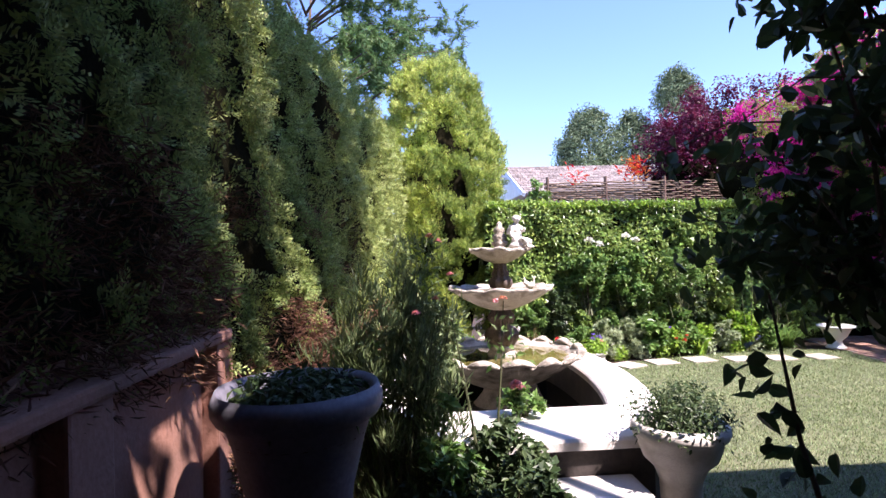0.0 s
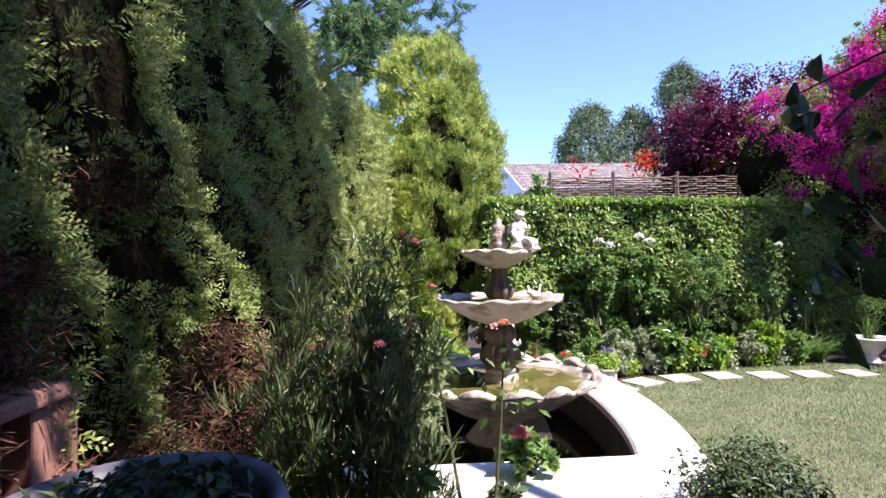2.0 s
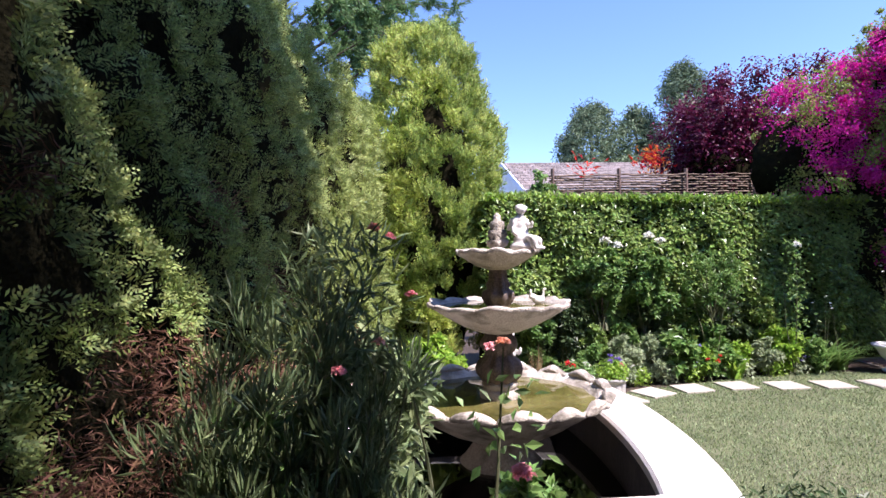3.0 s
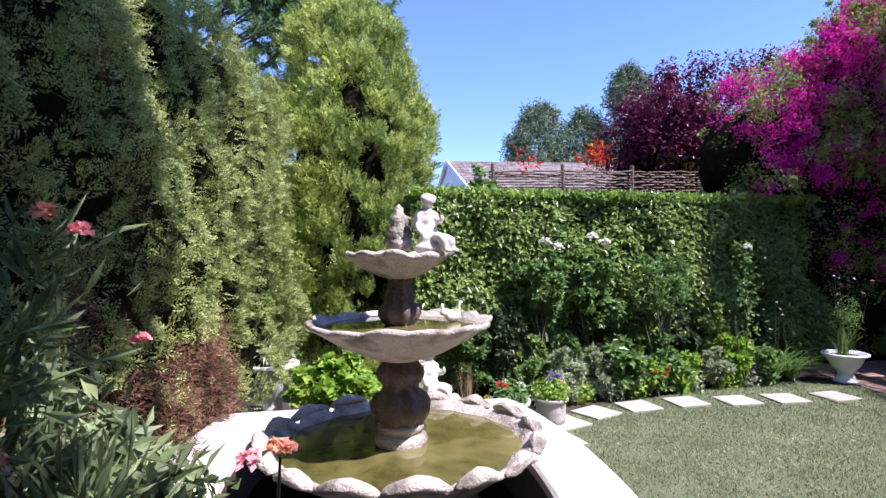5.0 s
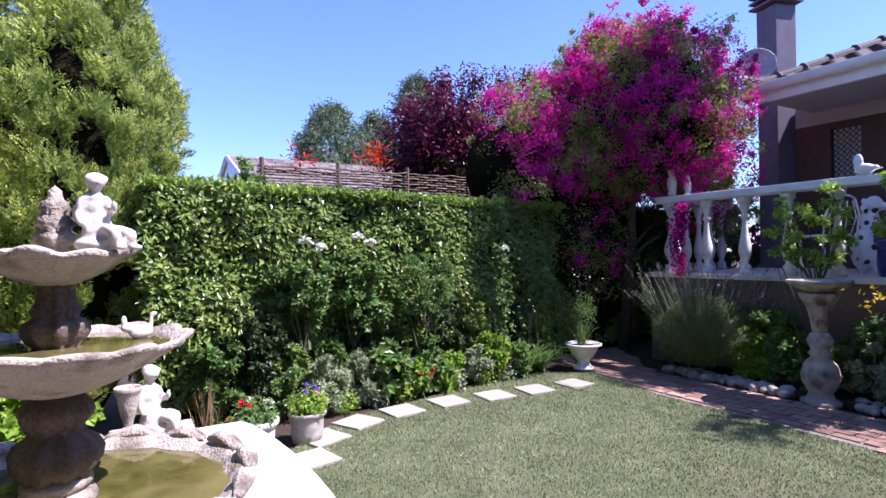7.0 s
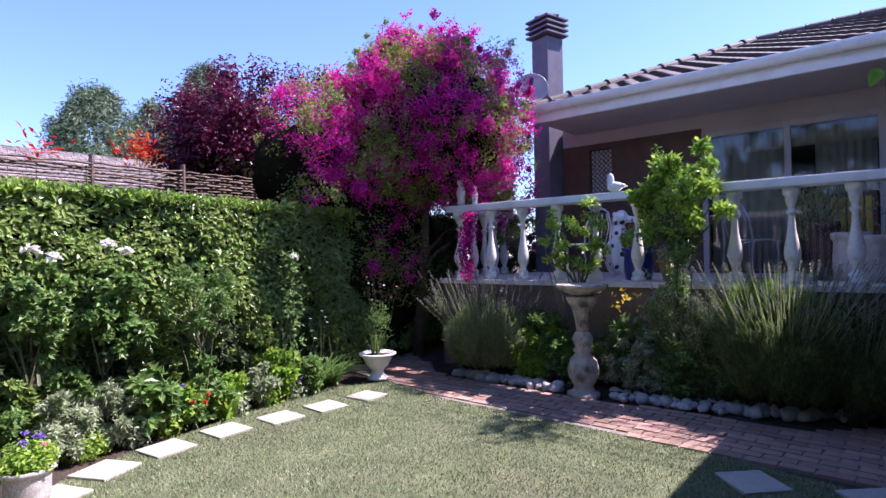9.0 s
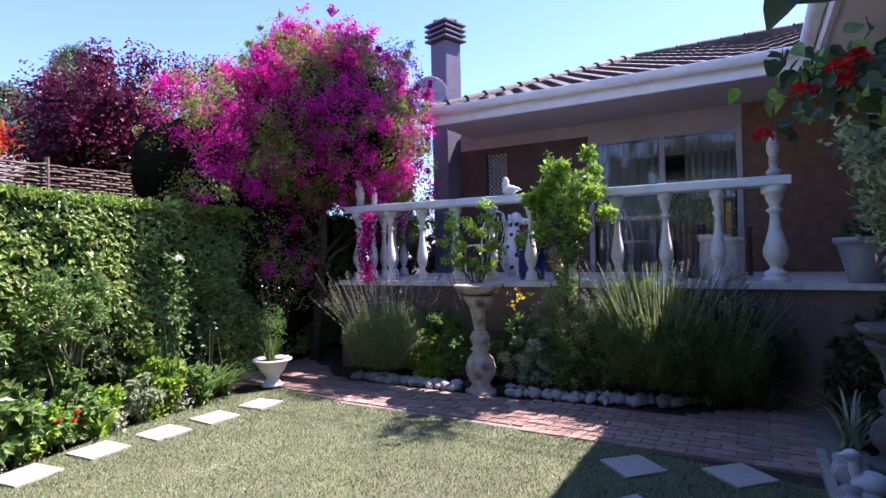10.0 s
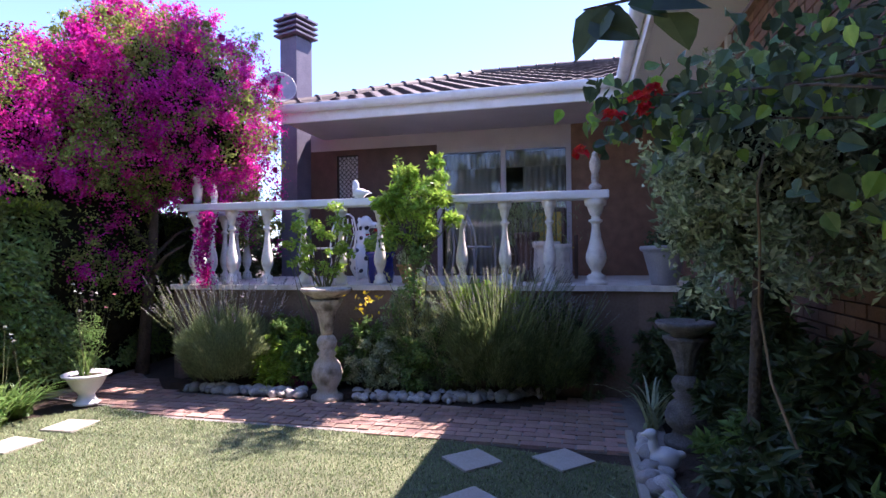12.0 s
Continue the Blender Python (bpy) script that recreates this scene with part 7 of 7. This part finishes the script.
# ---- bricks of the path and of the wing ----
def brick_mesh(name, w, l, h, material, bev=0.006):
    bm = bmesh.new()
    r = bmesh.ops.create_cube(bm, size=1)
    for v in r["verts"]:
        k = 1 - (bev / 0.05 if v.co.z > 0 else 0) * 0.3
        v.co = Vector((v.co.x * w * k, v.co.y * l * k, v.co.z * h))
    me = bpy.data.meshes.new(name)
    bm.to_mesh(me)
    bm.free()
    me.materials.append(M[material])
    return me


pb = brick_mesh("paving_brick", 0.102, 0.212, 0.05, "brick")
PATH_AREA = [(7.47, 3.3), (9.25, 3.3), (8.5, 4.2), (8.36, 6.0), (8.4, 8.2), (9.3, 9.5), (7.95, 9.5), (7.77, 8.4), (7.53, 7.4), (7.52, 6.0), (7.48, 4.6)]
spots = []
for r in range(18):
    for c in range(30):
        x = 7.5 + 0.112 * r
        y = 3.3 + 0.222 * c + (0.111 if r % 2 else 0)
        spots.append((x, y))
sx = np.array([s[0] for s in spots])
sy = np.array([s[1] for s in spots])
ok = inside(sx, sy, PATH_AREA)
for (x, y), k in zip(spots, ok):
    if k:
        ob = new("brick", pb)
        ob.parent = path
        ob.matrix_basis = pose(x + rs.normal(0, 0.002), y + rs.normal(0, 0.002), -0.012 + rs.normal(0, 0.0015), rs.normal(0, 0.6), rs.normal(0, 0.6), rs.normal(0, 0.7))
wb = brick_mesh("wall_brick", 0.222, 0.09, 0.068, "wall_brick")
low_v, low_f = [], []
for r in range(21):
    for c in range(13):
        x, z = 5.82 + 0.234 * c + (0.117 if r % 2 else 0) + rs.normal(0, 0.001), 0.12 + 0.079 * r
        if x < 8.55:
            b0, y_ = len(low_v), 2.205 + rs.normal(0, 0.0015)
            low_v += [(x + i * 0.111, y, z + k * 0.034) for y in (2.12, y_) for i, k in ((-1, -1), (1, -1), (1, 1), (-1, 1))]
            low_f += [(b0 + 4, b0 + 7, b0 + 6, b0 + 5), (b0, b0 + 4, b0 + 5, b0 + 1), (b0 + 1, b0 + 5, b0 + 6, b0 + 2), (b0 + 2, b0 + 6, b0 + 7, b0 + 3), (b0 + 3, b0 + 7, b0 + 4, b0)]
soup("lower_bricks", low_v, low_f, M["wall_brick"], house, "dark red-brown bricks of the lower wall", "stuff")
for r in range(24):
    for c in range(13):
        x = 5.82 + 0.234 * c + (0.117 if r % 2 else 0)
        z = 1.78 + 0.079 * r
        if x > 8.55 or z > 3.56:
            continue
        ob = new("brick", wb)
        ob.parent = house
        ob.matrix_basis = pose(x, 2.16 + rs.normal(0, 0.001), z, 0, 0, 0)

for i, (x_, y_) in enumerate(((9.9, 10.2), (10.6, 10.3), (11.4, 10.0), (12.3, 9.6), (12.6, 9.0))):
    shrub(x_, y_, 0, (0.6, 0.5, 1.5), 5200, "dark", "tall dark evergreen shrub behind the terrace corner", "shrub", leaf=(0.09, 0.045), clumps=90, seed=150 + i, name="evergreen_shrub", nstem=10)

shrub(1.42, 4.2, 0, (0.30, 0.26, 0.60), 900, "rose", "leafy rose shoots with light green leaves beside the willowy shrub", "rose", leaf=(0.07, 0.03), clumps=30, nstem=14, seed=201, name="rose_bush")
shrub(1.86, 3.85, 0, (0.22, 0.2, 0.42), 900, "rose", "light green leafy shoots in front of the pond", "shrub", leaf=(0.06, 0.034), clumps=24, nstem=12, seed=202)
for i, x_ in enumerate((4.15, 4.5, 4.85, 5.15, 5.85, 6.25, 6.6)):
    t = thing("bedding_flower", x_, float(bed_y(x_)) - 0.12, 0, "small pale-flowered bedding plant at the lawn edge", "bedding plant", "bedding plants at the lawn edge")
    n_ = 320
    q_, d_ = ellipsoid_points(n_, (0, 0, 0.08), (0.15, 0.12, 0.13), 0.8, zmin=0.0)
    leaves("foliage", q_, d_, 0.045, 0.02, M["fresh" if i % 2 else "grey"], t)
    for k_ in range(5):
        petals(t, rs.uniform(-0.1, 0.1), rs.uniform(-0.1, 0.05), rs.uniform(0.16, 0.24), 0.022, "white_petal" if i % 3 else "violet_petal", 12, "flower")

BEDX = [(8.78, 6.72, 0.24, 0.34, "rose", (0.09, 0.03)), (8.72, 7.02, 0.2, 0.30, "fresh", (0.10, 0.022)), (8.75, 6.35, 0.2, 0.3, "rose", (0.07, 0.03)), (8.8, 5.75, 0.28, 0.36, "grey", (0.05, 0.02)), (8.78, 5.35, 0.26, 0.36, "rose", (0.06, 0.025)),
        (8.85, 5.0, 0.26, 0.45, "rose", (0.05, 0.02)), (8.88, 4.7, 0.28, 0.5, "lavender", (0.06, 0.012)), (9.1, 4.15, 0.3, 0.55, "rose", (0.06, 0.025)), (9.25, 3.7, 0.3, 0.5, "dark", (0.07, 0.03)), (8.95, 7.25, 0.25, 0.35, "dark", (0.07, 0.03)), (9.0, 5.55, 0.22, 0.62, "grey", (0.045, 0.012)), (8.95, 4.35, 0.26, 0.68, "fresh", (0.055, 0.010))]
for i, (x_, y_, r_, h_, m_, lf) in enumerate(BEDX):
    shrub(x_, y_, 0, (r_, r_ * 1.2, h_), 2600, m_, "leafy green bedding plant behind the border stones" if m_ != "grey" else "grey-green sprawling bedding plant behind the border stones", "bedding plant", leaf=lf, clumps=44, seed=220 + i, name="bedding_plant", nstem=10, along=lf[1] < 0.015)
wd = thing("woody_shrub", 8.85, 5.15, 0, "tall straggly woody shrub with long sprigs of tiny leaves", "shrub")
rr = random.Random(77)
pp, ww = [], []
for k in range(52):
    a = Vector((rr.gauss(0, 0.05), rr.gauss(0, 0.12), -0.01))
    e = Vector((rr.uniform(-0.35, 0.1), rr.uniform(-0.5, 0.45), rr.uniform(0.7, 1.35)))
    m_ = a.lerp(e, 0.5) + Vector((0, 0, 0.15))
    bm = bmesh.new()
    stems(bm, [[a, m_, e]], 0.006)
    part("sprig", bm, M["stem"], wd)
    for j in range(70):
        u_ = rr.uniform(0.25, 1)
        q = (m_.lerp(e, u_ * 2 - 1) if u_ > 0.5 else a.lerp(m_, u_ * 2)) + Vector((rr.gauss(0, 0.012), rr.gauss(0, 0.012), 0))
        pp.append(q[:])
        ww.append(((e - a).normalized() + Vector((rr.gauss(0, 0.7), rr.gauss(0, 0.7), 0.2)))[:])
leaves("foliage", pp, ww, 0.036, 0.011, M["sprig"], wd, 0.2, 0.3, 0.0, True)

for x_, y_, r_, c_, m_, n_, lf in ((8.90, 4.60, (0.26, 0.40, 0.26), 0.98, "fresh", 5200, (0.055, 0.008)), (8.92, 5.95, (0.20, 0.32, 0.34), 0.55, "rose", 2200, (0.06, 0.022)), (8.92, 7.0, (0.20, 0.42, 0.34), 0.55, "rose", 2600, (0.08, 0.022)), (9.0, 3.95, (0.22, 0.35, 0.34), 0.75, "dark", 2600, (0.06, 0.012)), (8.9, 5.2, (0.22, 0.3, 0.3), 0.8, "grey", 2200, (0.04, 0.012))):
    shrub(x_, y_, 0, r_, n_, m_, "feathery bright green bush against the terrace wall" if m_ == "fresh" else "leafy bush growing against the terrace wall", "shrub", leaf=lf, clumps=60, seed=int(y_ * 40), centre=c_, nstem=26, jitter=0.8, along=lf[1] < 0.015)
